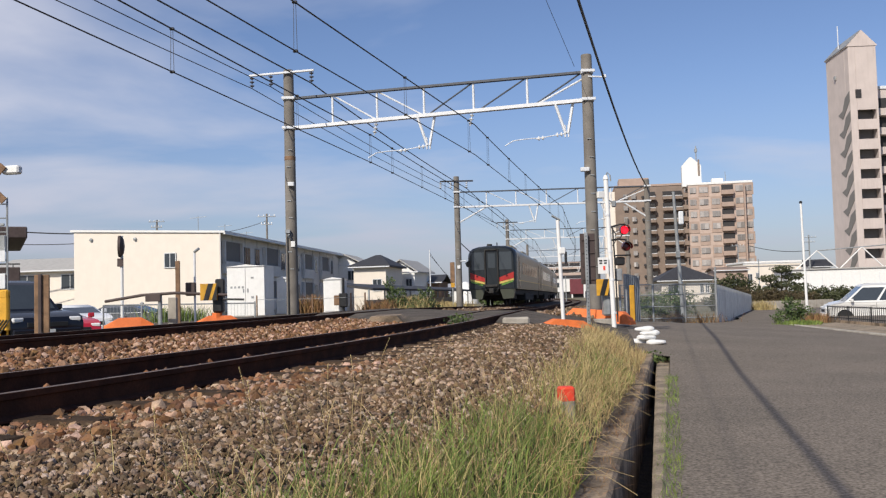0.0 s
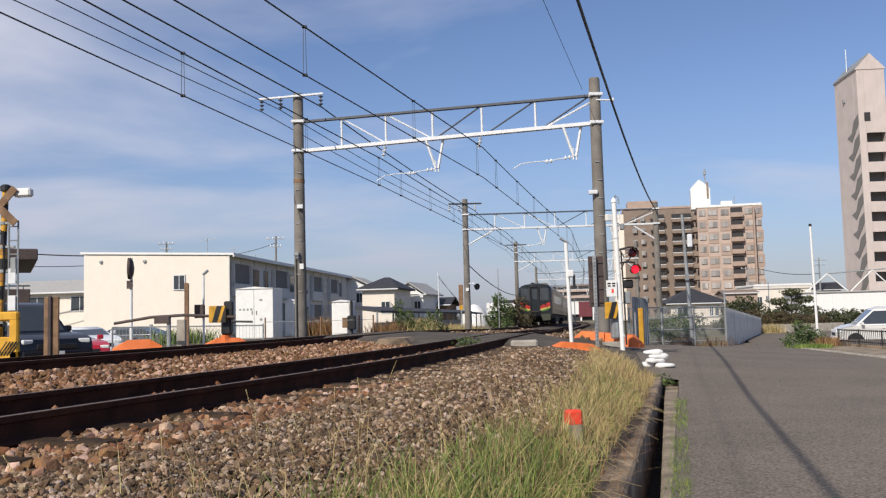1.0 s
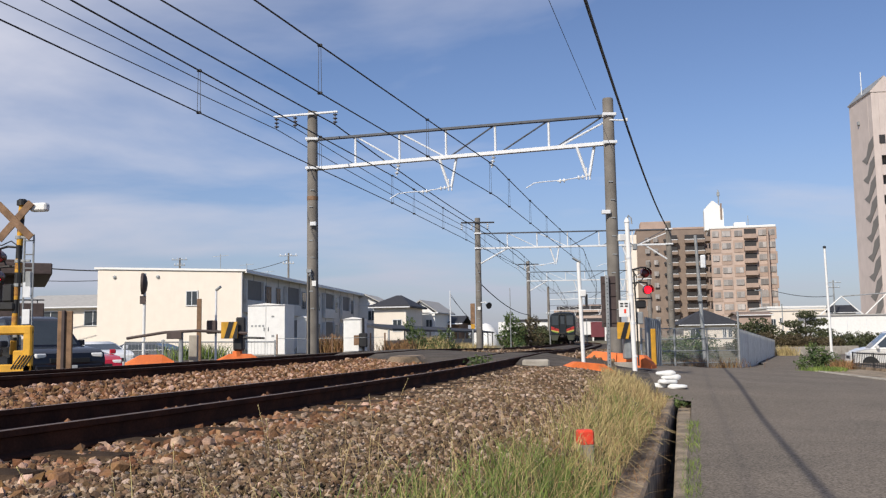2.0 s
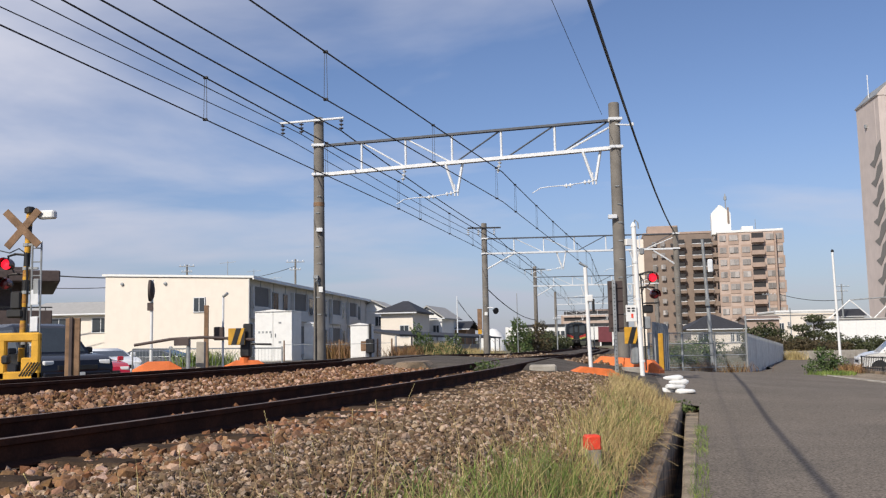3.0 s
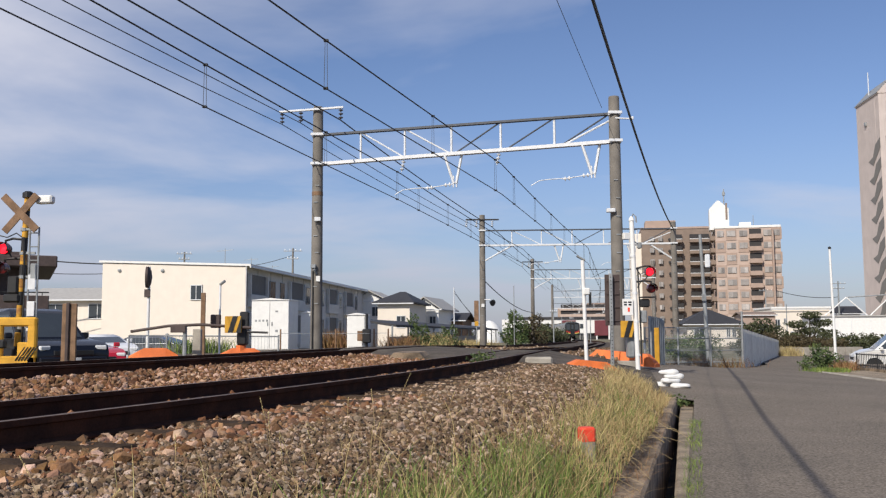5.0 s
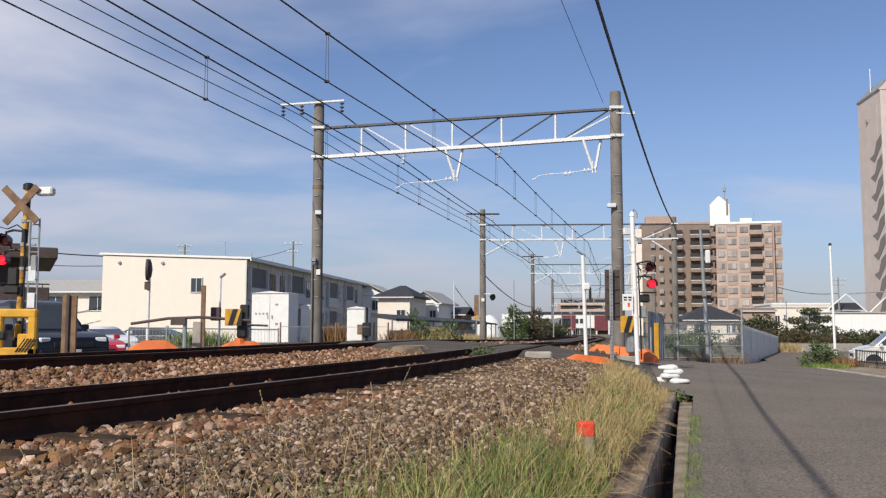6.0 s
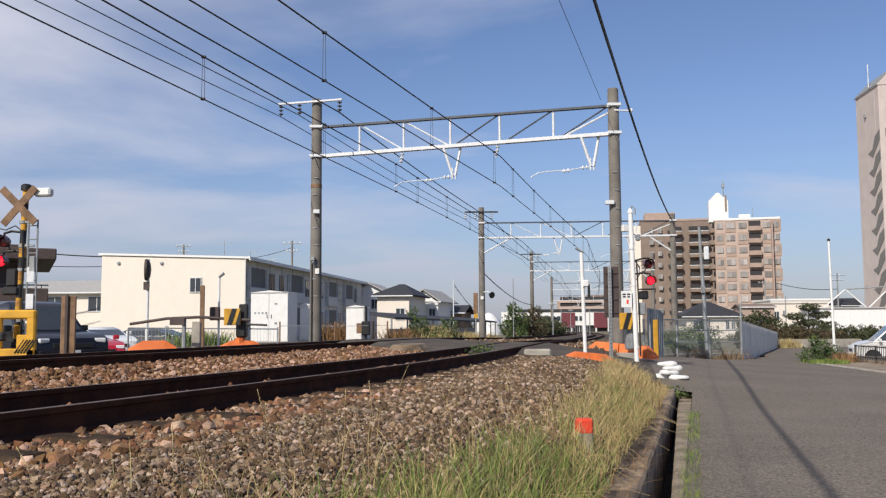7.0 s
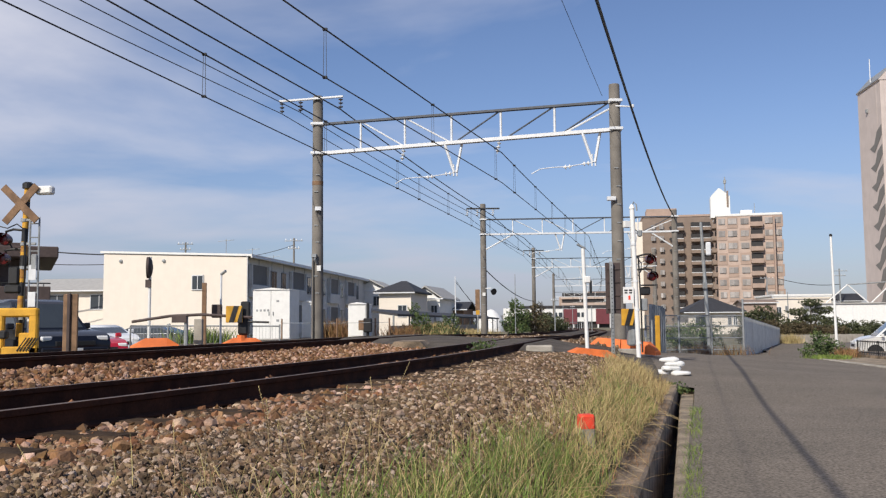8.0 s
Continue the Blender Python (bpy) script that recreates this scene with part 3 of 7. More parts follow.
def run_wire(name, label, pts, r, sag=0.0):
    """A wire over its supports, sagging between them."""
    line = []
    for a, b in zip(pts, pts[1:]):
        a, b = Vector(a), Vector(b)
        n = 14
        for i in range(n + (b == Vector(pts[-1]))):
            f = i / n
            p = a.lerp(b, f)
            p.z -= sag * 4 * f * (1 - f)
            line.append(p)
    ob = part(name, Geo().chain(line, r, 5), "wire")
    return tagged(ob, label, "wire", group="overhead wires")


FAR_W = [(-13.4, -18, 5.3), (-1.28, 28.7, 5.3), (4.9, 54, 5.25), (11.3, 86, 5.2), (18.4, 128, 5.0), (24.8, 172, 4.7)]
NEAR_W = [(-12.92, -18, 5.40), (1.88, 27.9, 5.40), (8.8, 54, 5.25), (15.2, 86, 5.2), (22.3, 128, 5.0), (28.7, 172, 4.7)]
for pts, rise, phase in ((FAR_W, 0.88, 0.115), (NEAR_W, 0.95, 0.109)):
    run_wire("contact_wire", "dark contact wire above the track", pts, 0.013)
    up_pts = [(x, y, z + rise) for x, y, z in pts]
    run_wire("messenger_wire", "dark messenger wire carrying the contact wire", up_pts, 0.016, 0.1)
    for (a, b), count, first_f in zip(zip(pts, pts[1:]), (8, 6, 5, 4, 3), (phase, 0.08, 0.1, 0.12, 0.16)):
        for i in range(count):
            f = first_f + i / count
            if f > 0.99:
                continue
            p = Vector(a).lerp(Vector(b), f)
            q = p + Vector((0, 0, rise - 0.4 * f * (1 - f)))
            g = Geo()
            for sx in (-0.03, 0.03):
                g.tube(p + Vector((sx, 0, 0)), q + Vector((sx * 0.6, 0, 0)), 0.006, n=4)
            g.box(p, (0.09, 0.06, 0.05)).box(q, (0.09, 0.06, 0.05))
            tagged(part("dropper", g, "wire"), "pair of thin dropper wires with clips", "wire", group="droppers")
for dx, x2, zz, x0 in ((-1.17, -0.95, 7.95, -19.06), (-0.55, -0.35, 7.98, -17.74), (0.78, 0.6, 8.04, -16.84)):
    y1 = 29.1 - dx * 0.1
    p1 = Vector((-4.07 + dx, y1, zz))
    p2 = Vector((2.45 + x2, 53.8, 7.45))
    p3 = Vector((8.67 + x2, 85.8, 7.4))
    run_wire("feeder_wire", "dark feeder cable strung along the poles", [(x0, -18, 7.95), p1, p2, p3, (15.7 + x2, 127.8, 7.3)], 0.022 if dx > 0 else 0.014, 0.12)
run_wire("trunk_cable", "thick black cable strung above the road edge", [(-8.6, -25, 7.3), (5.72, 26.75, 7.5), (13.9, 53.8, 7.35)], 0.035, 0.35)
run_wire("spur_wire", "thin wire running to the pole", [(-4.10, -5, 8.1), (4.9, 27.0, 7.9)], 0.007, 0.05)
run_wire("spur_wire", "sagging dark cable between poles", [(2.6, 54, 4.2), (8.6, 86, 3.1)], 0.03, 0.4)


# ---- the drain beside the road ----
def build_drain():
    wall = thing("drain_wall", "brown-stained concrete wall of the drain", "drain", kind="structure")
    kerb = thing("drain_kerb", "grey concrete kerb between drain and road", "drain", kind="structure")
    y = -4.0
    while y < 17.3:
        y2 = min(y + 1.2, 17.3)
        w = random.uniform(-0.012, 0.012)
        for parent, edge0, edge1, mat in (
                (wall, (drain_x(y) - 0.32, drain_x(y), -0.15), (drain_x(y2) - 0.32, drain_x(y2), -0.15), "drain_concrete"),
                (kerb, (kerb_x(y), 1.87 + 0.284 * (y - 7.1), -0.335), (kerb_x(y2), 1.87 + 0.284 * (y2 - 7.1), -0.335), "kerb_concrete")):
            rows = []
            for (a, b, top), yy in ((edge0, y), (edge1, y2 - 0.012)):
                t = top + w
                rows.append([(a, yy, -1.0), (a, yy, t - 0.02), (a + 0.025, yy, t), (b - 0.025, yy, t), (b, yy, t - 0.025), (b, yy, -1.0)])
            g = Geo().sheet(rows, close=True)
            g.f += [(5, 4, 3, 2, 1, 0), (6, 7, 8, 9, 10, 11)]
            part("kerb_block", g, mat, parent)
        y += 1.2
    g = Geo().sheet([[(drain_x(y) - 0.2, y, -0.82), (kerb_x(y) + 0.1, y, -0.82)] for y in (-4, 5, 17.5)])
    tagged(part("drain_floor", g, "ballast"), "dark silted floor of the drain", "drain", kind="structure")
    tagged(part("drain_end", Geo().box((drain_x(17.3) + 0.05, 17.62, -0.7), (0.9, 0.6, 0.84), -16, cham=0.04), "drain_concrete"), "concrete block closing the drain", "drain", kind="structure")


build_drain()


# ---- the train ----
def car_section(w, z_roof):
    pts = []
    for x, z in ((-1.0, 0.95), (-1.0, 2.85), (-0.985, 3.05), (-0.93, 3.22), (-0.8, 3.38), (-0.55, 3.49), (0, 3.54), (0.55, 3.49), (0.8, 3.38), (0.93, 3.22), (0.985, 3.05), (1.0, 2.85), (1.0, 0.95)):
        pts.append((x * w, 0.95 + (z - 0.95) * z_roof))
    return pts


def build_car(name, label, end):
    car = thing(name, label, "train car", group="cars of the train")
    stations = [(0.0, 1.26, 0.95), (0.1, 1.36, 0.975), (0.3, 1.42, 0.99), (0.7, 1.44, 1.0), (20.0, 1.44, 1.0)] if end else [(0.0, 1.44, 1.0), (20.0, 1.44, 1.0)]
    g = Geo().sheet([[(x, y, z) for x, z in car_section(w, k)] for y, w, k in stations])
    n = len(car_section(1, 1))
    g.f += [tuple(range(n)), tuple(range(len(g.v) - n, len(g.v)))[::-1]]
    body = part("body", g, "train_grey", car, "grey-beige painted steel side", smooth=True)
    part("roof_unit", Geo().box((0, 6, 3.62), (1.6, 3.0, 0.25), cham=0.08), "train_grey", car)
    part("roof_unit", Geo().box((0, 14, 3.62), (1.6, 3.0, 0.25), cham=0.08), "train_grey", car)
    part("underframe", Geo().box((0, 10.1, 0.78), (2.5, 19.6, 0.36), cham=0.05).box((0.2, 10, 0.5), (2.3, 6.5, 0.5), cham=0.05), "under", car)
    for y in (3.0, 17.2):
        bogie = part("bogie", Geo().box((0, y, 0.5), (2.0, 2.9, 0.32), cham=0.06), "under", car)
        for dy in (-1.05, 1.05):
            for x in (-0.53, 0.53):
                part("wheel", Geo().lathe((x - 0.06, y + dy, 0.43), ((0.43, 0), (0.43, 0.12)), 20, (1, 0, 0)), "under", bogie)
    for s in (-1, 1):
        for k in range(9):
            y = 4.3 + k * 1.45
            part("window", Geo().box((s * 1.442, y, 2.25), (0.03, 1.0, 0.72), cham=0.01), "glass", car, "dark passenger window")
        for y in (1.9, 18.5):
            door = part("door", Geo().box((s * 1.442, y, 1.95), (0.025, 0.85, 1.9), cham=0.01), "train_black", car, "dark sliding door")
            part("door_window", Geo().box((s * 1.457, y, 2.35), (0.012, 0.45, 0.7), cham=0.005), "glass", door)
        part("side_stripe", Geo().box((s * 1.442, 10.4, 1.2), (0.02, 18.8, 0.46), cham=0.004), "train_dark_green", car, "dark olive lower band")
        part("gold_line", Geo().box((s * 1.446, 10.4, 1.47), (0.02, 18.8, 0.05), cham=0.004), "train_gold", car)
    if end:
        skin = Geo().sheet([[(x * 1.006, y, z + 0.006) for x, z in car_section(w, k)] for y, w, k in ((-0.04, 1.25, 0.945), (0.0, 1.275, 0.953), (0.1, 1.365, 0.978), (0.3, 1.425, 0.992), (0.62, 1.44, 1.0))])
        part("front_shell", skin, "train_black", car, "black rounded shell of the cab end", smooth=True)
        face = part("front_panel", Geo().prism(tuple((x * 1.27, 0.98 + (z - 0.95) * 0.935) for x, z in car_section(1.0, 1.0)), (0, -0.09, 0), (0, 0.06, 0), (1, 0, 0)), "train_black", car, "glossy black end panel")
        for s in (-1, 1):
            part("windscreen", Geo().box((s * 0.8, -0.09, 2.6), (0.74, 0.05, 1.05), cham=0.04), "glass", face, "dark cab window")
            part("red_band", Geo().prism(((0.4 * s, 1.62), (1.27 * s, 1.95), (1.27 * s, 1.58), (0.4 * s, 1.38)), (0, -0.105, 0), (0, -0.05, 0), (1, 0, 0)), "train_red", face)
            part("gold_band", Geo().prism(((0.4 * s, 1.37), (1.27 * s, 1.57), (1.27 * s, 1.48), (0.4 * s, 1.24)), (0, -0.105, 0), (0, -0.05, 0), (1, 0, 0)), "train_gold", face)
            part("green_band", Geo().prism(((0.55 * s, 1.26), (1.26 * s, 1.47), (1.2 * s, 1.36), (0.55 * s, 1.16)), (0, -0.105, 0), (0, -0.05, 0), (1, 0, 0)), "train_green", face)
            part("tail_lamp", Geo().lathe((s * 0.86, -0.1, 1.73), ((0.06, 0), (0.06, 0.03)), 12, (0, -1, 0)), "lens_off", face)
            part("step_skirt", Geo().prism(((0.42 * s, 0.98), (1.3 * s, 0.98), (1.22 * s, 0.42), (0.62 * s, 0.38)), (0, -0.05, 0), (0, 0.6, 0), (1, 0, 0)), "train_dark_green", car, "dark grey skirt panel")
        frame_part = part("gangway_frame", Geo().box((-0.37, -0.14, 2.2), (0.07, 0.16, 2.1), cham=0.02).box((0.37, -0.14, 2.2), (0.07, 0.16, 2.1), cham=0.02).box((0, -0.14, 3.25), (0.8, 0.16, 0.08), cham=0.02), "under", car, "black gangway frame")
        part("gangway_door", Geo().box((0, -0.08, 2.2), (0.66, 0.06, 2.0), cham=0.02), "train_black", frame_part, "dark gangway door")
        part("door_window", Geo().box((0, -0.12, 2.62), (0.42, 0.02, 0.85), cham=0.01), "glass", frame_part)
        part("coupler", Geo().box((0, -0.3, 0.86), (0.3, 0.6, 0.3), cham=0.05).box((0, -0.2, 1.15), (0.7, 0.3, 0.16), cham=0.04), "under", car, "black coupler")
        part("hose", Geo().chain([(-0.4, -0.15, 1.2), (-0.35, -0.32, 0.9), (-0.15, -0.35, 0.75)], 0.03), "under", car)
        part("hose", Geo().chain([(0.4, -0.15, 1.2), (0.35, -0.32, 0.9), (0.15, -0.35, 0.75)], 0.03), "under", car)
        part("roof_aerial", Geo().tube((0.2, 1.2, 3.5), (0.2, 1.2, 3.75), 0.03), "under", car)
        part("roof_horn", Geo().box((-0.2, 0.8, 3.58), (0.3, 0.25, 0.14), cham=0.03), "under", car)
    for o in car.children_recursive:
        o.data.transform(Matrix.Scale(1.05, 4))
    return car


TRAIN = [build_car("train_end_car", "grey diesel train car with colour-banded black end", True),
         build_car("train_car", "grey-beige diesel train car with dark windows", False)]
TRAIN.append(copy_thing(TRAIN[1], Matrix()))


# ---- crossing signals and posts ----
FLASHERS = []


def lamp_head(parent, c, facing=-1):
    c = Vector(c)
    head = part("lamp_head", Geo().lathe((c.x, c.y + 0.1, c.z), ((0.06, 0.0), (0.1, 0.03), (0.108, 0.14)), 20, (0, -1, 0)), "black", parent, "black round lamp housing", smooth=True)
    part("lens", Geo().lathe((c.x, c.y - 0.035, c.z), ((0.1, 0), (0.095, 0.018), (0.05, 0.03)), 20, (0, -1, 0)), "lens_off", head, "dark red unlit lens", smooth=True)
    rows = []
    for y in (-0.02, -0.2):
        rows.append([(c.x + 0.116 * math.cos(a), c.y + y, c.z + 0.116 * math.sin(a)) for a in [radians(-25 + i * 230 / 14) for i in range(15)]])
    g = Geo().sheet(rows)
    g.sheet([[(x + (x - c.x) * 0.06, y, z + (z - c.z) * 0.06) for x, y, z in r] for r in rows])
    part("hood", g, "lens_off", head, "dark hood over the lens")
    return head


def signal_lamps(signal, xs, zs, y):
    for x, z in zip(xs, zs):
        lamp_head(signal, (x, y, z))
    lit = part("lit_lens", Geo().lathe((0, 0, 0), ((0.097, 0), (0.092, 0.02), (0.05, 0.035)), 20, (0, -1, 0)), "lens_on", signal, "bright red lit lens", smooth=True)
    a, b = (xs[0], y - 0.068, zs[0]), (xs[1], y - 0.068, zs[1])
    FLASHERS.append((lit, a, b))


def build_right_signal():
    s = thing("crossing_signal", "white crossing signal post with two red lamps", "crossing signal", group="crossing signals")
    part("post", Geo().tube((4.74, 22, 0.0), (4.66, 22, 3.82), 0.058, n=14).lathe((4.66, 22, 3.8), ((0.075, 0), (0.05, 0.08), (0.015, 0.12)), 12), "white", s, smooth=True)
    part("lamp_arm", Geo().chain([(4.72, 22, 2.62), (4.95, 21.98, 2.68), (5.08, 21.98, 2.68), (5.08, 22.02, 2.6)], 0.025), "black", s)
    part("lamp_arm", Geo().chain([(4.73, 22, 2.3), (4.95, 21.98, 2.32), (5.1, 21.98, 2.3), (5.1, 22.02, 2.2)], 0.025), "black", s)
    part("cable_loop", Geo().chain([(4.75, 21.95, 2.6), (4.84, 21.93, 2.45), (4.84, 21.93, 2.3), (4.76, 21.95, 2.15)], 0.016), "black", s)
    signal_lamps(s, (5.06, 5.1), (2.54, 2.13), 22)
    part("cable", Geo().chain([(4.82, 21.95, 0.3), (4.81, 21.94, 1.2), (4.79, 21.94, 2.0), (4.77, 21.94, 2.6)], 0.02), "black", s)
    part("cable_loop", Geo().chain([(5.08, 22.1, 2.5), (4.98, 22.08, 2.36), (4.8, 22.0, 2.3)], 0.014), "black", s)
    part("side_lamp", Geo().box((4.86, 22.1, 3.2), (0.1, 0.12, 0.16), cham=0.03).tube((4.7, 22, 3.3), (4.86, 22.1, 3.22), 0.015), "galv_dull", s)
    part("top_bracket", Geo().chain([(4.66, 22, 3.85), (4.7, 21.98, 3.97), (4.76, 21.96, 3.9), (4.77, 21.96, 3.75)], 0.02), "galv_dull", s)
    part("relay_box", Geo().box((4.9, 22.05, 1.45), (0.16, 0.16, 0.3), cham=0.02), "galv_dull", s)
    part("bell_box", Geo().box((4.93, 22, 1.78), (0.22, 0.2, 0.2), cham=0.03).box((5.0, 21.95, 1.92), (0.34, 0.24, 0.03)), "black", s, "dark bell housing")
    plate = part("notice_plate", Geo().box((4.5, 21.9, 1.68), (0.26, 0.02, 0.4)), "white", s, "white notice plate with red mark")
    for z, w in ((1.8, 0.2), (1.74, 0.17)):
        for k in range(2):
            part("bar", Geo().box((4.44 + 0.11 * k, 21.885, z), (w * 0.4, 0.006, 0.035), cham=0.002), "black", plate)
    part("red_mark", Geo().box((4.52, 21.885, 1.62), (0.05, 0.006, 0.1), cham=0.002), "red", plate)
    for z in (0.5, 1.3, 2.0, 2.9):
        part("band", Geo().lathe((4.765 - 0.0315 * z, 22, z), ((0.068, 0), (0.068, 0.05)), 14), "galv", s)
    return s


def build_left_signal():
    s = thing("crossing_signal", "yellow and black crossing signal mast with crossbuck and ladder", "crossing signal", group="crossing signals")
    x, y = -7.92, 17.0
    for k in range(12):
        z0 = 0.6 + k * 0.255
        part("mast_band", Geo().tube((x + 0.008 * k - 0.05, y, z0), (x + 0.008 * (k + 1) - 0.05, y, z0 + 0.255), 0.058, n=14), "yellow" if k % 2 else "black", s, smooth=True)
    part("cap", Geo().lathe((x + 0.05, y, 3.66), ((0.1, 0), (0.1, 0.09), (0.06, 0.12)), 14), "black", s)
    for a in (45, -50):
        part("crossbuck_board", Geo().box((0, 0, 0), (0.92, 0.025, 0.14), m=pose(x - 0.03, y - 0.1 - 0.03 * (a > 0), 3.35, 0, a, 0)), "wood", s, "brown back of a crossbuck board")
    part("floodlight", Geo().box((x + 0.38, y, 3.62), (0.34, 0.16, 0.16), -10, cham=0.03), "white", s, "white floodlight")
    part("floodlight_arm", Geo().tube((x + 0.05, y, 3.66), (x + 0.3, y, 3.66), 0.025), "galv_dull", s)
    for dx in (0.14, 0.31):
        part("ladder_rail", Geo().chain([(x + dx, y - 0.05, 0.7), (x + dx, y - 0.05, 3.0), (x + dx - 0.02, y, 3.1), (x + dx - 0.12, y, 3.12)], 0.018), "galv_dull", s)
    for k in range(9):
        part("rung", Geo().tube((x + 0.14, y - 0.05, 0.9 + k * 0.26), (x + 0.31, y - 0.05, 0.9 + k * 0.26), 0.012, n=6), "galv_dull", s)
    part("lamp_arm", Geo().chain([(x, y, 2.86), (x - 0.2, y, 2.88), (x - 0.34, y, 2.84), (x - 0.34, y + 0.05, 2.7)], 0.025), "black", s)
    part("lamp_arm", Geo().chain([(x, y, 2.5), (x - 0.2, y, 2.5), (x - 0.34, y, 2.48), (x - 0.34, y + 0.05, 2.34)], 0.025), "black", s)
    signal_lamps(s, (x - 0.34, x - 0.36), (2.68, 2.31), y)
    part("speaker_box", Geo().box((x - 0.14, y, 2.0), (0.2, 0.2, 0.34), cham=0.03), "black", s)
    part("relay_box", Geo().box((x - 0.16, y, 1.75), (0.3, 0.2, 0.16), cham=0.03), "black", s)
    part("cable", Geo().chain([(x + 0.07, y - 0.06, 0.7), (x + 0.075, y - 0.065, 1.6), (x + 0.06, y - 0.065, 2.4), (x + 0.03, y - 0.06, 2.9)], 0.018), "black", s)
    part("cable_loop", Geo().chain([(x - 0.34, y + 0.08, 2.7), (x - 0.25, y + 0.08, 2.52), (x - 0.1, y - 0.04, 2.5)], 0.014), "black", s)
    part("cable_loop", Geo().chain([(x - 0.36, y + 0.08, 2.33), (x - 0.28, y + 0.08, 2.12), (x - 0.1, y - 0.04, 2.1)], 0.014), "black", s)
    for z in (1.2, 2.15, 2.6, 3.05):
        part("bracket", Geo().box((x + 0.1, y - 0.03, z), (0.3, 0.04, 0.05)).lathe((x + 0.01, y, z - 0.03), ((0.072, 0), (0.072, 0.06)), 12), "galv_dull", s)
    part("junction_box", Geo().box((x + 0.24, y - 0.04, 2.25), (0.12, 0.12, 0.3), cham=0.02), "galv_dull", s)
    for z, h in ((1.45, 0.12), (1.95, 0.2), (2.45, 0.1), (3.15, 0.14)):
        part("rust_patch", Geo().lathe((x - 0.045 + 0.03 * (z - 0.6), y, z), ((0.0605, 0), (0.0605, h)), 14), "rust", s, "rusted stretch of the mast", smooth=True)
    part("wire_bundle", Geo().chain([(x - 0.5, y, 2.95), (x - 0.3, y - 0.03, 2.9), (x - 0.12, y - 0.04, 2.98), (x + 0.05, y - 0.06, 2.86)], 0.012), "black", s)
    part("warning_label", Geo().box((x + 0.22, y - 0.1, 0.95), (0.12, 0.012, 0.36)), "white", s, "white plate with dark bars")
    part("base_flange", Geo().lathe((x - 0.05, y, 0.45), ((0.2, 0), (0.2, 0.08), (0.1, 0.2), (0.09, 0.35)), 14), "black", s)
    for k in range(3):
        part("notice_plate", Geo().box((x + 0.22, y - 0.09, 1.05 + k * 0.5), (0.14, 0.015, 0.28)), "galv", s, "small pale notice plate")
    return s


def build_posts():
    p = thing("warning_post", "slim white steel post with boxes and slanted cap", "post")
    part("post", Geo().tube((3.34, 21, 0.1), (3.28, 21, 2.75), 0.045, n=12), "white", p, smooth=True)
    part("slanted_cap", Geo().box((3.24, 21, 2.8), (0.22, 0.12, 0.04), m=Matrix.Translation((3.24, 21, 2.8)) @ pose(0, 0, 0, 0, 30, 0) @ Matrix.Translation((-3.24, -21, -2.8))), "galv_dull", p, "small slanted panel")
    part("box", Geo().box((3.36, 20.93, 2.02), (0.14, 0.1, 0.16), cham=0.02), "white", p)
    part("box", Geo().box((3.43, 20.93, 1.85), (0.05, 0.1, 0.3), cham=0.01), "black", p)
    q = thing("sign_board", "brown back of a sign board on a perforated steel post", "sign")
    part("board", Geo().box((4.15, 22, 1.86), (0.37, 0.03, 1.24), 4), "brown_sign", q, "brown sign back")
    for z in (1.35, 1.68, 2.0, 2.32):
        part("rib", Geo().box((4.17, 21.97, z), (0.34, 0.02, 0.025), 4), "brown_sign", q)
    post = part("post", Geo().box((4.1, 21.9, 1.25), (0.085, 0.05, 2.5), cham=0.01), "galv_dull", q, "grey perforated steel post")
    z = 0.25
    while z < 2.45:
        part("hole", Geo().lathe((4.1, 21.877, z), ((0.014, 0), (0.014, 0.004)), 8, (0, -1, 0)), "black", post)
        z += 0.09
    b = thing("crossing_gate_machine", "barrier machine with yellow and black striped board", "crossing gate", group="crossing gates")
    part("case", Geo().box((5.02, 24.2, 0.85), (0.2, 0.3, 0.9), cham=0.04), "galv_dull", b, "grey machine case")
    striped_board(b, (4.93, 23.95, 1.16), 0.42, 0.44)
    part("foot", Geo().box((4.95, 24.2, 0.22), (0.5, 0.5, 0.2)), "concrete", b)
    part("warning_flag", Geo().box((5.3, 23.8, 0.72), (0.05, 0.03, 0.16)), "white", b)
    marker = thing("boundary_marker", "small red-topped boundary marker post in the grass", "marker")
    part("post", Geo().box((1.09, 7.0, 0.13), (0.11, 0.11, 0.2), 10, cham=0.012), "concrete", marker, "white base")
    part("cap", Geo().box((1.09, 7.0, 0.27), (0.115, 0.115, 0.12), 10, cham=0.015), "red", marker, "bright red painted cap")


def striped_board(parent, c, w, h, turn=0):
    """A board of slanting yellow and black bars."""
    x, y, z = c
    board = part("striped_board", Geo().box(c, (w, 0.03, h), turn), "yellow", parent, "yellow board with black stripes")
    for k in (-0.22, 0.28):
        prof = ((k * w - 0.1 * w, -h / 2), (k * w + 0.2 * w, -h / 2), (k * w + 0.5 * w, h / 2), (k * w + 0.2 * w, h / 2))
        prof = tuple((max(-w / 2, min(w / 2, a)), b) for a, b in prof)
        part("stripe", Geo().prism(prof, (x, y - 0.022, z), (x, y - 0.012, z), (1, 0, 0)), "black", board)


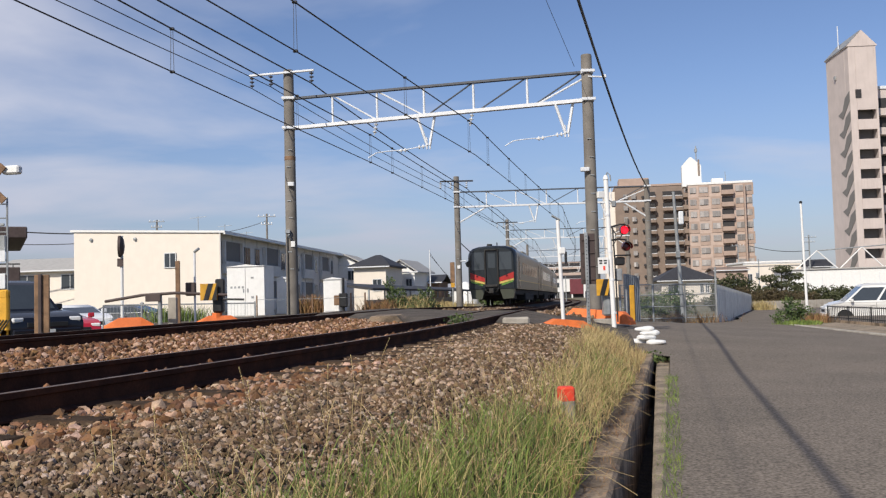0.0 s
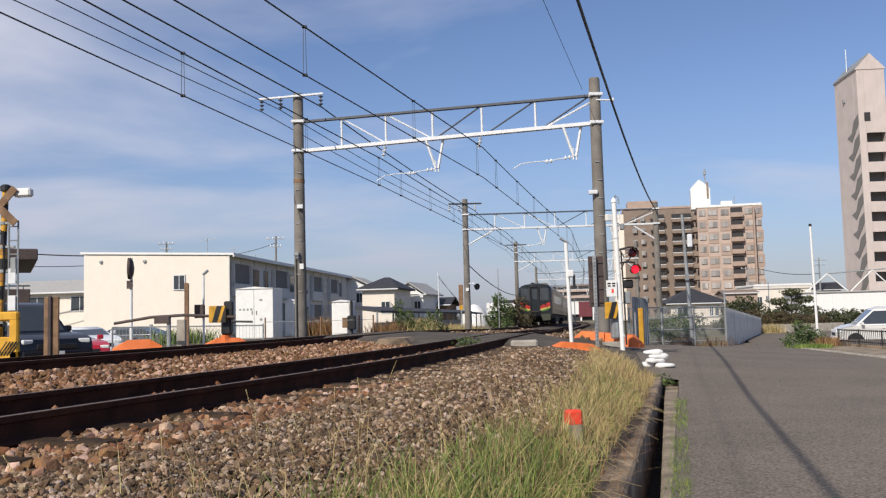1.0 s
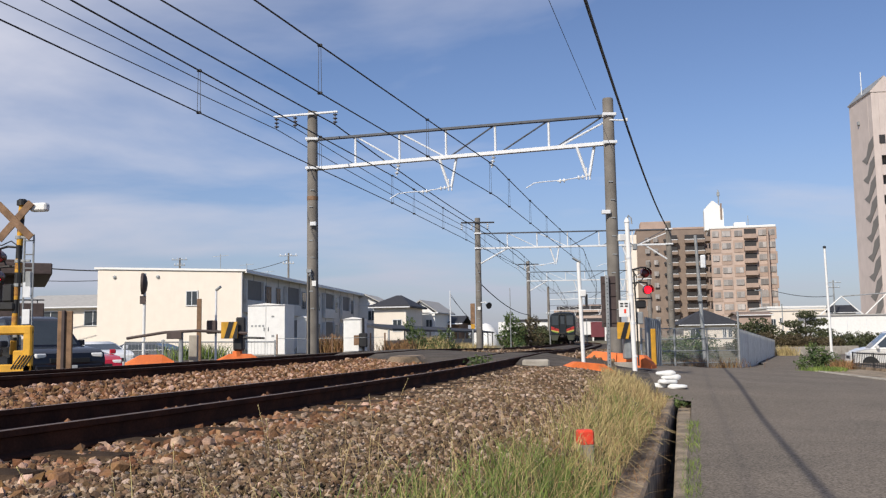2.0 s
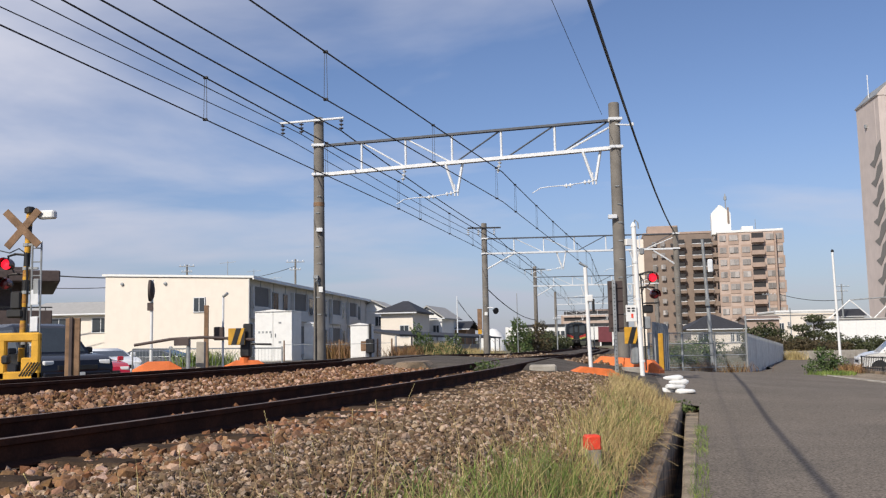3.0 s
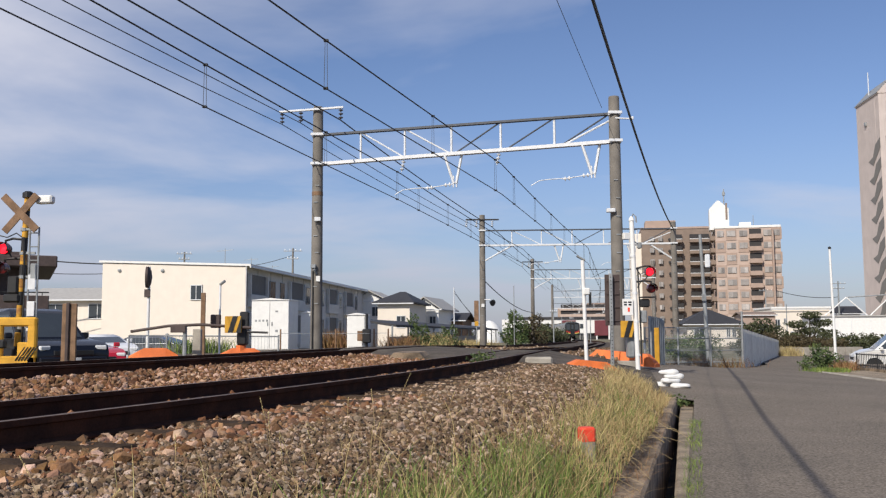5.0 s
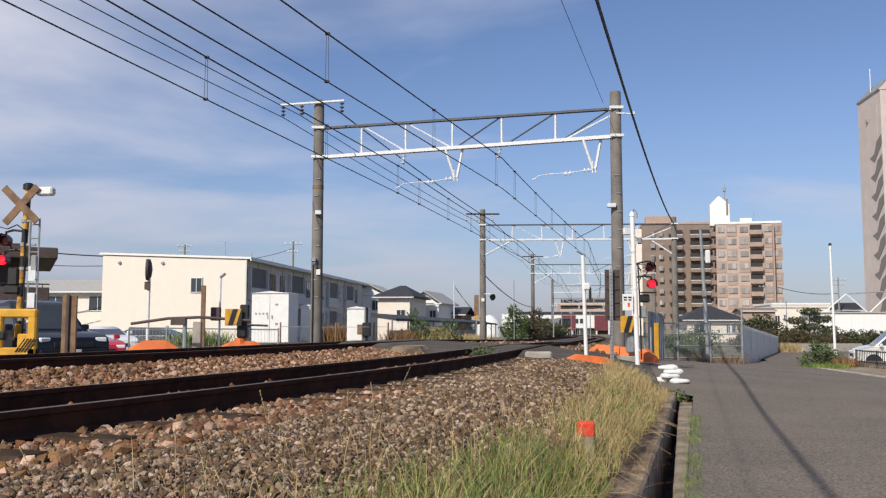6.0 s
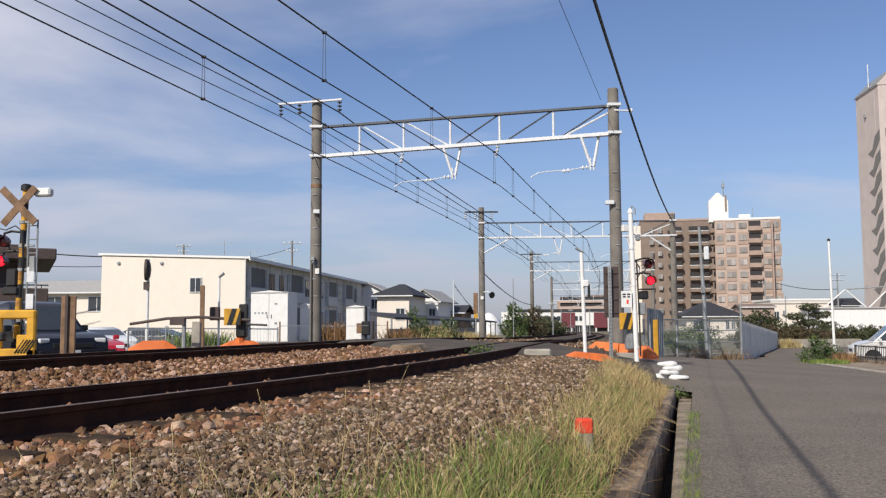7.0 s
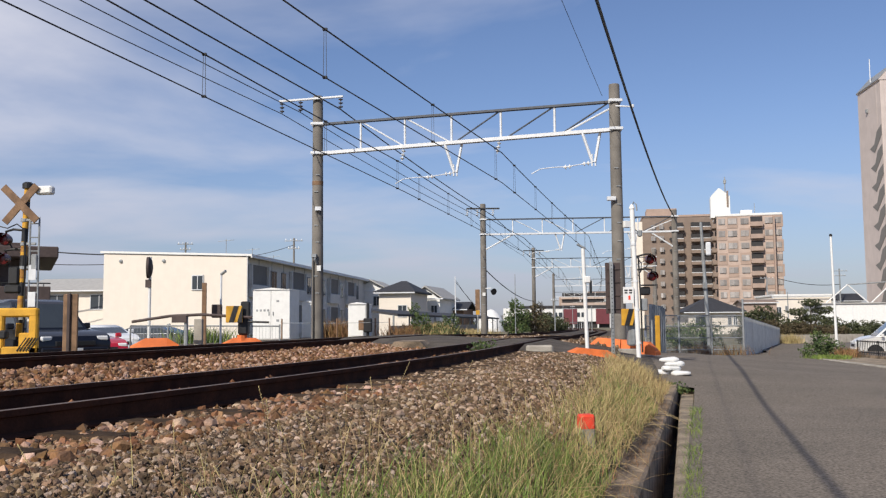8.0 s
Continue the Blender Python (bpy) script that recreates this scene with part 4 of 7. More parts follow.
def ramp_block(name, a, b, w, h, label):
    """A long moulded block with sloping ends, from a to b."""
    a, b = Vector(a), Vector(b)
    d = (b - a).normalized()
    n = Vector((-d.y, d.x, 0))
    L = (b - a).length
    t = thing(name, label, "road divider", group="orange road blocks")
    k = int(max(1, round(L / 0.9)))
    for i in range(k):
        p, q = a.lerp(b, i / k), a.lerp(b, (i + 1) / k - 0.012)
        s0, s1 = (0.3 if i == 0 else 0), (0.3 if i == k - 1 else 0)
        rows = []
        for f, hh in ((0, h * (0.25 if s0 else 1)), (0.3, h), (0.75, h), (1, h * (0.3 if s1 else 1))):
            c = p.lerp(q, f)
            rows.append([c + n * (-w / 2), c + n * (-w * 0.32) + Vector((0, 0, hh)), c + n * (w * 0.32) + Vector((0, 0, hh)), c + n * (w / 2)])
        g = Geo().sheet(rows, close=True)
        g.f += [(0, 1, 2, 3), (15, 14, 13, 12)]
        part("block", g, "orange", t)
    return t


build_right_signal()
build_left_signal()
build_posts()
ramp_block("road_block", (2.45, 18.9, 0.3), (3.75, 19.2, 0.16), 0.4, 0.25, "faded orange rubber road block at the crossing edge")
ramp_block("road_block", (4.1, 25.4, 0.3), (5.75, 24.2, 0.14), 0.4, 0.33, "orange rubber road block beside the barrier")
ramp_block("road_block", (-7.55, 21.9, 0.5), (-6.45, 22.2, 0.5), 0.4, 0.24, "orange rubber road block across the tracks")
ramp_block("road_block", (-5.4, 21.9, 0.52), (-4.3, 22.2, 0.5), 0.4, 0.22, "orange rubber road block across the tracks")


def train_pose(y):
    p = off(y, FAR, rail_z(y, FAR))
    q = off(y + 20, FAR, rail_z(y + 20, FAR))
    d = q - p
    return pose(*p, math.degrees(math.atan2(d.z, d.length)), 0, math.degrees(math.atan2(-d.x, d.y)))


# seconds, and how far along the line the end of the train is
TRAIN_T = (0, 0.5, 1.0, 1.5, 2.8, 4.0, 8.0)
TRAIN_Y = (54.4, 67.6, 79.5, 92.5, 125.5, 157.0, 265.0)


def motions():
    times = [i * 0.25 for i in range(33)]
    for k, car in enumerate(TRAIN):
        walk(car, [(t, train_pose(float(np.interp(t, TRAIN_T, TRAIN_Y)) + 21.1 * k)) for t in times])
    # the lit lens changes from lamp to lamp, and draws back into its housing when the signal ends
    changes = (0.57, 1.17, 1.77, 2.4, 3.07, 3.67, 4.3, 4.9, 5.5, 6.13, 6.73)
    for lit, a, b in FLASHERS:
        here, rows = a, [(0.0, pose(*a))]
        for t in changes:
            rows.append((t, pose(*here)))
            here = b if here is a else a
            rows.append((t + 0.034, pose(*here)))
        rows.append((7.3, pose(*here)))
        back = (here[0], here[1] + 0.1, here[2])
        rows += [(7.334, pose(*back)), (8.0, pose(*back))]
        walk(lit, rows)


# ---- buildings ----
def window(parent, c, w, h, axis="x", out=-1, frame="galv_dull", sill=False, depth=0.08):
    """A framed window on a wall face; axis: the way its width runs; out: the sign of the outward normal."""
    x, y, z = c
    sx = lambda a, b: (a, b) if axis == "x" else (b, a)
    dx, dy = sx(w, depth)
    ox, oy = sx(0, out * depth / 2)
    win = part("window", Geo().box((x, y, z), (dx, dy, h), cham=0.01), "dark", parent)
    b = 0.06
    for s in (-1, 1):
        px, py = sx(s * (w / 2 - b / 2), out * (depth / 2))
        fx, fy = sx(b, 0.04)
        part("frame", Geo().box((x + px, y + py, z), (fx, fy, h), cham=0.008), frame, win)
        fx, fy = sx(w, 0.04)
        part("frame", Geo().box((x + ox, y + oy, z + s * (h / 2 - b / 2)), (fx, fy, b), cham=0.008), frame, win)
    for s in (-0.25, 0.25):
        px, py = sx(s * w, out * (depth / 2 + 0.006))
        fx, fy = sx(w * 0.5 - 0.08, 0.012)
        part("pane", Geo().box((x + px, y + py, z), (fx, fy, h - 2 * b), cham=0.003), "glass", win)
    px, py = sx(0, out * (depth / 2 + 0.01))
    fx, fy = sx(0.05, 0.03)
    part("mullion", Geo().box((x + px, y + py, z), (fx, fy, h), cham=0.005), frame, win)
    return win


def far_window(parent, c, w, h, axis="x", out=-1):
    """A window far off: two curtained panes in a thin pale frame."""
    x, y, z = c
    sx = lambda a, b: (a, b) if axis == "x" else (b, a)
    fx, fy = sx(w + 0.1, 0.12)
    win = part("window", Geo().box((x, y, z), (fx, fy, h + 0.1), cham=0.02), "galv_dull", parent)
    for k in (-0.25, 0.25):
        px, py = sx(w * k, out * 0.07)
        fx, fy = sx(w * 0.47, 0.04)
        part("pane", Geo().box((x + px, y + py, z), (fx, fy, h), cham=0.01), "curtained", win)
    return win


def gable_roof(parent, w, d, z, rise, over, mat, along="y"):
    t = 0.14
    if along == "y":
        prof = ((-w / 2 - over, z - 0.1), (0, z + rise), (w / 2 + over, z - 0.1), (w / 2 + over, z - 0.1 - t), (0, z + rise - t), (-w / 2 - over, z - 0.1 - t))
        g = Geo().prism(prof, (0, -over, 0), (0, d + over, 0), (1, 0, 0))
    else:
        prof = ((-over, z - 0.1), (d / 2, z + rise), (d + over, z - 0.1), (d + over, z - 0.1 - t), (d / 2, z + rise - t), (-over, z - 0.1 - t))
        g = Geo().prism(prof, (-w / 2 - over, 0, 0), (w / 2 + over, 0, 0), (0, 1, 0))
    return part("roof", g, mat, parent)


def hip_roof(parent, w, d, z, rise, over, mat):
    a, b = w / 2 + over, d + over
    k = min(a * 0.95, (d + 2 * over) / 2)
    rows = [(-a, -over, z), (a, -over, z), (a, b, z), (-a, b, z)]
    m = d / 2
    rx = max(0.3, a - k)
    g = Geo().add(rows + [(p[0], p[1], z - 0.16) for p in rows] + [(-rx, m, z + rise), (rx, m, z + rise)],
                  [(0, 1, 9, 8), (1, 2, 9), (2, 3, 8, 9), (3, 0, 8), (0, 4, 5, 1), (1, 5, 6, 2), (2, 6, 7, 3), (3, 7, 4, 0), (7, 6, 5, 4)])
    return part("roof", g, mat, parent)


def house(label, m, w, d, h, wall, roof, rise, kind="gable_y", wins=(), over=0.5, group=""):
    """A house with its front at local y = 0; wins: x, z, width, height on the front."""
    b = thing("house", label, "house", m, group)
    part("wall", Geo().box((0, d / 2, h / 2 - 0.5), (w, d, h + 1.0), cham=0.02), wall, b)
    if kind == "hip":
        hip_roof(b, w, d, h, rise, over, roof)
    elif kind == "flat":
        part("roof", Geo().box((0, d / 2, h + 0.1), (w + 0.3, d + 0.3, 0.3), cham=0.03), roof, b)
    else:
        gable_roof(b, w, d, h, rise, over, roof, "y" if kind == "gable_y" else "x")
        if kind == "gable_y":
            part("gable", Geo().prism(((-w / 2, h - 0.2), (0, h + rise - 0.2), (w / 2, h - 0.2)), (0, 0.02, 0), (0, d, 0), (1, 0, 0)), wall, b)
    part("gutter", Geo().tube((-w / 2 - over, -over, h - 0.18), (w / 2 + over, -over, h - 0.18), 0.07, n=6), "galv", b)
    for x, z, ww, hh in wins:
        window(b, (x, -0.02, z), ww, hh, frame="galv")
    return b


def build_white_flats():
    m = pose(-14.8, 68.0, 0.2, 0, 0, -8)
    b = thing("apartment_house", "cream two-storey apartment house with shaded grey long side", "apartment house", m)
    W, D = 11.5, 45.0
    prof = ((-W, -1.2), (-W, 6.45), (0, 6.02), (0, -1.2))
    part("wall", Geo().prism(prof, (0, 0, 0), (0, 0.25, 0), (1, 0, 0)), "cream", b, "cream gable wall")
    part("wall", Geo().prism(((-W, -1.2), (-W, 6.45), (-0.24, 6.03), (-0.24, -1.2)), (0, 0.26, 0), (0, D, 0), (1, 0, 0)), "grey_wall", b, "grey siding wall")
    part("roof", Geo().prism(((-W - 0.25, 6.5), (-W - 0.25, 6.66), (0.45, 6.2), (0.45, 6.04)), (0, -0.12, 0), (0, D + 0.2, 0), (1, 0, 0)), "white", b, "pale roof edge")
    part("gutter", Geo().tube((0.42, -0.1, 5.98), (0.42, D, 5.98), 0.07, n=8), "white", b)
    part("downpipe", Geo().tube((0.08, -0.06, 0), (0.08, -0.06, 6.0), 0.05, n=8), "grey_wall", b)
    window(b, (-3.85, -0.03, 4.1), 0.95, 1.15, frame="galv")
    for x, z in ((-10.1, 5.85), (-6.6, 5.8), (-6.1, 0.9)):
        part("wall_vent", Geo().lathe((x, 0, z), ((0.14, 0), (0.13, 0.1), (0.05, 0.14)), 12, (0, -1, 0)), "galv_dull", b)
    # the long side: alternating balconies and windows on two floors
    y = 1.0
    for k, (kind, ln) in enumerate((("balcony", 4.2), ("window", 2.0), ("window", 1.7), ("balcony", 4.4), ("window", 1.8), ("window", 1.8), ("window", 1.7), ("balcony", 4.0), ("window", 1.6), ("balcony", 4.0), ("window", 1.7))):
        for z in (1.0, 3.9):
            if kind == "balcony":
                # a thin grey panel paints the balcony's shade on the wall
                part("balcony_recess", Geo().box((-0.2, y + ln / 2, z + 0.75), (0.12, ln - 0.2, 1.75), cham=0.01), "recess", b, "grey panel coloured as balcony shade")
                part("balcony_front", Geo().box((-0.06, y + ln / 2, z - 0.42), (0.3, ln, 0.95), cham=0.02), "grey_wall", b)
                part("balcony_rail", Geo().box((0.02, y + ln / 2, z + 0.08), (0.1, ln, 0.06), cham=0.01), "galv_dull", b)
                for e in (0.1, ln - 0.1):
                    part("balcony_cheek", Geo().box((-0.06, y + e, z + 0.75), (0.3, 0.2, 1.75), cham=0.02), "grey_wall", b)
            else:
                window(b, (-0.22, y + ln / 2, z + 0.6), ln - 0.6, 1.6, "y", 1, frame="galv_dull")
        y += ln + 0.75
    for k in range(15):
        part("siding_joint", Geo().box((-0.225, 0.3 + k * 3.1, 3.0), (0.03, 0.05, 6.0), cham=0.004), "galv_dull", b)
    for k in range(3):
        part("roof_aerial", Geo().tube((-4 - k, 6 + 9 * k, 6.2), (-4 - k, 6 + 9 * k, 8.0), 0.03, n=5).tube((-4.7 - k, 6 + 9 * k, 7.8), (-3.3 - k, 6 + 9 * k, 7.9), 0.02, n=5), "galv_dull", b)
    return b


build_white_flats()

house("white two-storey house with pale grey roof", pose(-31.0, 76.0, 0.1, 0, 0, -6), 9.0, 8.0, 4.1, "cream", "roof_grey", 1.1, "gable_x", ((2.2, 3.0, 1.6, 1.3), (-1.5, 3.0, 1.6, 1.3)), group="houses beyond the tracks")


def build_brown_house():
    b = thing("brown_building", "dark brown building with deep eaves and a balcony", "building", pose(-23.2, 42.0, 0.2, 0, 0, 25))
    part("wall", Geo().box((0, 4, 1.9), (6.6, 8, 6.0), cham=0.03), "brown_sign", b)
    part("roof", Geo().box((0.3, 3.6, 4.35), (9.0, 10.4, 0.55), cham=0.05), "brown_sign", b, "deep dark eaves")
    part("balcony", Geo().box((2.4, -0.6, 2.1), (4.2, 1.3, 1.3), cham=0.03), "brown_sign", b, "dark balcony front")
    part("rail", Geo().box((2.4, -1.2, 2.9), (4.2, 0.06, 0.06)), "black", b)
    window(b, (1.0, -0.02, 3.4), 1.8, 1.2)
    for k in range(5):
        part("baluster", Geo().tube((0.6 + k * 0.9, -1.2, 2.7), (0.6 + k * 0.9, -1.2, 2.9), 0.02, n=6), "black", b)


build_brown_house()

for lab, x, y, w, d, h, wall, roof, rise, kind, rz, wins in (
        ("cream house with dark hipped roof", -5.1, 96, 3.5, 9, 4.5, "cream", "roof", 1.3, "hip", -10, ((0.8, 2.4, 1.0, 1.3),)),
        ("white house with pale gabled roof", -2.0, 106, 3.4, 8, 4.1, "white", "roof_grey", 1.4, "gable_y", -14, ((-0.6, 2.6, 1.0, 1.2), (1.0, 2.6, 0.8, 1.2))),
        ("white house with dark roof behind the flats", -8.7, 108, 4.2, 7, 5.2, "white", "roof_grey", 1.2, "gable_y", -8, ((0.8, 3.8, 0.9, 1.2),)),
        ("reddish house with low tiled roof", 0.6, 112, 4.0, 8, 2.9, "wood", "roof", 0.9, "gable_x", -10, ((0.2, 1.6, 1.2, 1.0),))):
    house(lab, pose(x, y, 0.0, 0, 0, rz), w, d, h, wall, roof, rise, kind, wins, group="houses beyond the tracks")


def build_shelter():
    """The long open shelter roof along the far side."""
    s = thing("bicycle_shelter", "long low shelter with dark flat roof", "shelter")
    a, b = Vector((-3.4, 46, 0)), Vector((4.6, 92, 0))
    d = (b - a).normalized()
    n = Vector((d.y, -d.x, 0))
    part("roof", Geo().prism(((-1.3, 1.9), (1.1, 1.55), (1.1, 1.43), (-1.3, 1.78)), a, b, n), "roof", s, "dark flat roof")
    for k in range(13):
        p = a.lerp(b, k / 12)
        part("post", Geo().tube(p + n * 0.9 + Vector((0, 0, -0.2)), p + n * 0.9 + Vector((0, 0, 1.5)), 0.05, n=8), "galv_dull", s)
    w = thing("low_wall", "weathered grey block wall below the shelter", "wall")
    for k in range(20):
        p = Vector((-2.6, 44, 0)).lerp(Vector((2.8, 74, 0)), k / 20)
        q = Vector((-2.6, 44, 0)).lerp(Vector((2.8, 74, 0)), (k + 1) / 20 - 0.002)
        part("panel", Geo().prism(((-0.06, -0.1), (-0.06, 0.95), (0.06, 0.95), (0.06, -0.1)), p, q, (1, 0, 0)), "concrete", w)


build_shelter()


def build_station():
    """The white building that closes the view along the line."""
    b = thing("station_building", "long white building with maroon panels above a dark undercroft", "building", pose(21.0, 300, -1.8, 0, 0, -6))
    part("wall", Geo().box((17, 5, 5.4), (36, 10, 4.6), cham=0.05), "white", b)
    part("roof", Geo().box((19, 5, 8.1), (31, 11, 0.7), cham=0.05), "roof", b, "dark roof edge")
    # closed box; its near-black colour gives the shade of an open floor
    part("undercroft", Geo().box((18, 5.5, 1.4), (35, 9, 3.4), cham=0.05), "dark", b, "solid box painted with the ground floor's shade")
    for x in (21.0, 31.5):
        part("maroon_panel", Geo().box((x, -0.1, 4.8), (4.4, 0.25, 5.0), cham=0.03), "maroon", b)
    for k in range(7):
        part("window", Geo().box((11.0 + k * 1.7 + (4 if k > 4 else 0), -0.05, 5.4), (1.2, 0.2, 1.5), cham=0.02), "glass", b)
    for k in range(9):
        part("pillar", Geo().box((2 + k * 4, 0.2, 1.5), (0.5, 0.5, 3.4), cham=0.03), "white", b)
    o = thing("far_apartment_block", "pale brown apartment block far beyond the station", "apartment building", pose(66, 420, -5.0, 0, 0, -10))
    part("wall", Geo().box((2, 8, 9), (28, 14, 18.5), cham=0.1), "tan", o)
    for fl in range(6):
        part("balcony_band", Geo().box((2, -0.4, 3 + fl * 2.9), (26, 1.0, 1.2), cham=0.05), "pink", o)
        # dark band painted as the shade behind each balcony
        part("balcony_recess", Geo().box((2, 0.6, 4.5 + fl * 2.9), (25, 1.3, 1.5), cham=0.05), "dark", o)
    part("roof", Geo().box((6, 8, 19.3), (14, 10, 2.4), cham=0.1), "tan", o)
    t = thing("tent_roof", "white tent roof beyond the trees", "tent", pose(5.9, 112, 0.0))
    part("canopy", Geo().lathe((0, 0, 0), ((1.7, 0), (1.6, 1.3), (1.1, 2.1), (0.5, 2.6), (0.1, 2.75)), 16), "white", t, smooth=True)


build_station()


def build_block():
    """The stepped apartment block: a bright wing in two tans and a set-back brown wing."""
    b = thing("apartment_block", "tan checkered apartment block of nine storeys", "apartment building", pose(59.0, 193.0, -0.4, 0, 0, -14))
    W, pitch = 13.2, 2.62
    part("wall", Geo().box((W / 2, 7, 12), (W, 14, 24.0), cham=0.05), "pink", b)
    part("parapet", Geo().box((W / 2, 7, 24.1), (W + 0.3, 14.3, 0.5), cham=0.05), "white", b)
    cols = ((1.0, 1.2, "win"), (3.2, 1.7, "win"), (5.7, 1.5, "win"), (8.1, 2.4, "bal"), (10.6, 1.5, "win"), (12.4, 1.2, "win"))
    for fl in range(9):
        z = 1.6 + fl * pitch
        for k, (x, w, kind) in enumerate(cols):
            if (fl + k) % 2:
                part("tile_panel", Geo().box((x, -0.03, z), (2.1, 0.14, pitch - 0.05), cham=0.01), "tan", b)
            if kind == "win":
                far_window(b, (x, -0.12, z + 0.15), w, 1.15)
            else:
                # near-black sheet on the wall in place of a shaded recess
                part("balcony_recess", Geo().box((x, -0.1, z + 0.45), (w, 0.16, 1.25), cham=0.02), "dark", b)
                part("balcony_front", Geo().box((x, -0.55, z - 0.6), (w + 0.2, 1.0, 0.95), cham=0.03), "tan", b)
    # added fin, darker than the wall, that makes the vertical shadow strip
    part("shade_fin", Geo().box((11.55, -0.5, 12), (0.35, 1.2, 23.0), cham=0.03), "tan", b)
    part("lift_tower", Geo().prism(((-1.9, 24), (-1.9, 28.6), (-0.2, 30.4), (0.2, 30.4), (2.2, 28.6), (2.2, 24)), (0.9, 3, 0), (0.9, 7, 0), (1, 0, 0)), "white", b, "white lift tower")
    part("mast", Geo().tube((2.2, 4, 29), (2.2, 4, 33), 0.12, n=6).box((2.2, 4, 32), (0.6, 0.5, 0.9), cham=0.1), "galv_dull", b)
    part("mast", Geo().tube((8.2, 4, 24), (8.2, 4, 27), 0.06, n=6).box((8.2, 4, 26), (0.5, 0.05, 0.05)), "galv_dull", b)
    part("plant_room", Geo().box((6.4, 4, 24.8), (2.4, 3, 1.2), cham=0.05), "white", b)
    part("chimney_stripe", Geo().box((2.6, 2.9, 28.0), (0.4, 0.12, 3.6), cham=0.02), "brown_tile", b)
    # side wall towards the brown wing
    for fl in range(9):
        for y in (2.5, 5.5):
            part("balcony_front", Geo().box((-0.5, y, 1.0 + fl * pitch), (1.0, 2.4, 0.95), cham=0.03), "brown_tile", b)
            # same on the side: balcony shade as a dark sheet
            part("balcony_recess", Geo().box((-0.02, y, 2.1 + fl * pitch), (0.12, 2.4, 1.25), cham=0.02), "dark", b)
    c = thing("apartment_block", "brown apartment block wing with stacked balconies", "apartment building", pose(47.3, 212.0, -0.4, 0, 0, -10))
    part("wall", Geo().box((8.5, 7, 13), (17.0, 13, 26.5), cham=0.05), "brown_tile", c)
    # added block: cream colour stands for sunlight on the wing's left side
    part("side_wall", Geo().box((-1.3, 6, 12.5), (2.6, 10, 25.2), cham=0.05), "cream", c, "cream block added as the wing's sunlit side")
    part("parapet", Geo().box((8.5, 7, 26.2), (17.2, 13.3, 0.5), cham=0.05), "tan", c)
    part("stair_tower", Geo().box((4.5, 4, 27.0), (7.0, 6, 2.2), cham=0.05), "tan", c)
    for fl in range(9):
        z = 2.0 + fl * 2.68
        part("balcony_front", Geo().box((13.2, -0.55, z - 0.45), (4.6, 1.1, 0.75), cham=0.03), "brown_tile", c)
        part("balcony_rail", Geo().box((13.2, -1.08, z - 0.02), (4.6, 0.1, 0.14), cham=0.02), "galv", c)
        # brown wing's balcony shade, also flat near-black sheets
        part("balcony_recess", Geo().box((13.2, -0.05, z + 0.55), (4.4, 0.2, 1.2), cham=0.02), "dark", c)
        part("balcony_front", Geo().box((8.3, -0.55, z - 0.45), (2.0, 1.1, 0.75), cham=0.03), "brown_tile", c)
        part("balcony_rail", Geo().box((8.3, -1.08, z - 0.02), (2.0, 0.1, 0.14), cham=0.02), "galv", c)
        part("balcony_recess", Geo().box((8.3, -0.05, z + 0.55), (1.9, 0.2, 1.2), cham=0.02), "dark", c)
        for x in (2.4, 4.3):
            far_window(c, (x, -0.05, z + 0.2), 0.9, 1.0)
        part("round_vent", Geo().lathe((6.4, 0, z), ((0.34, 0), (0.34, 0.12), (0.1, 0.16)), 12, (0, -1, 0)), "dark", c)


build_block()


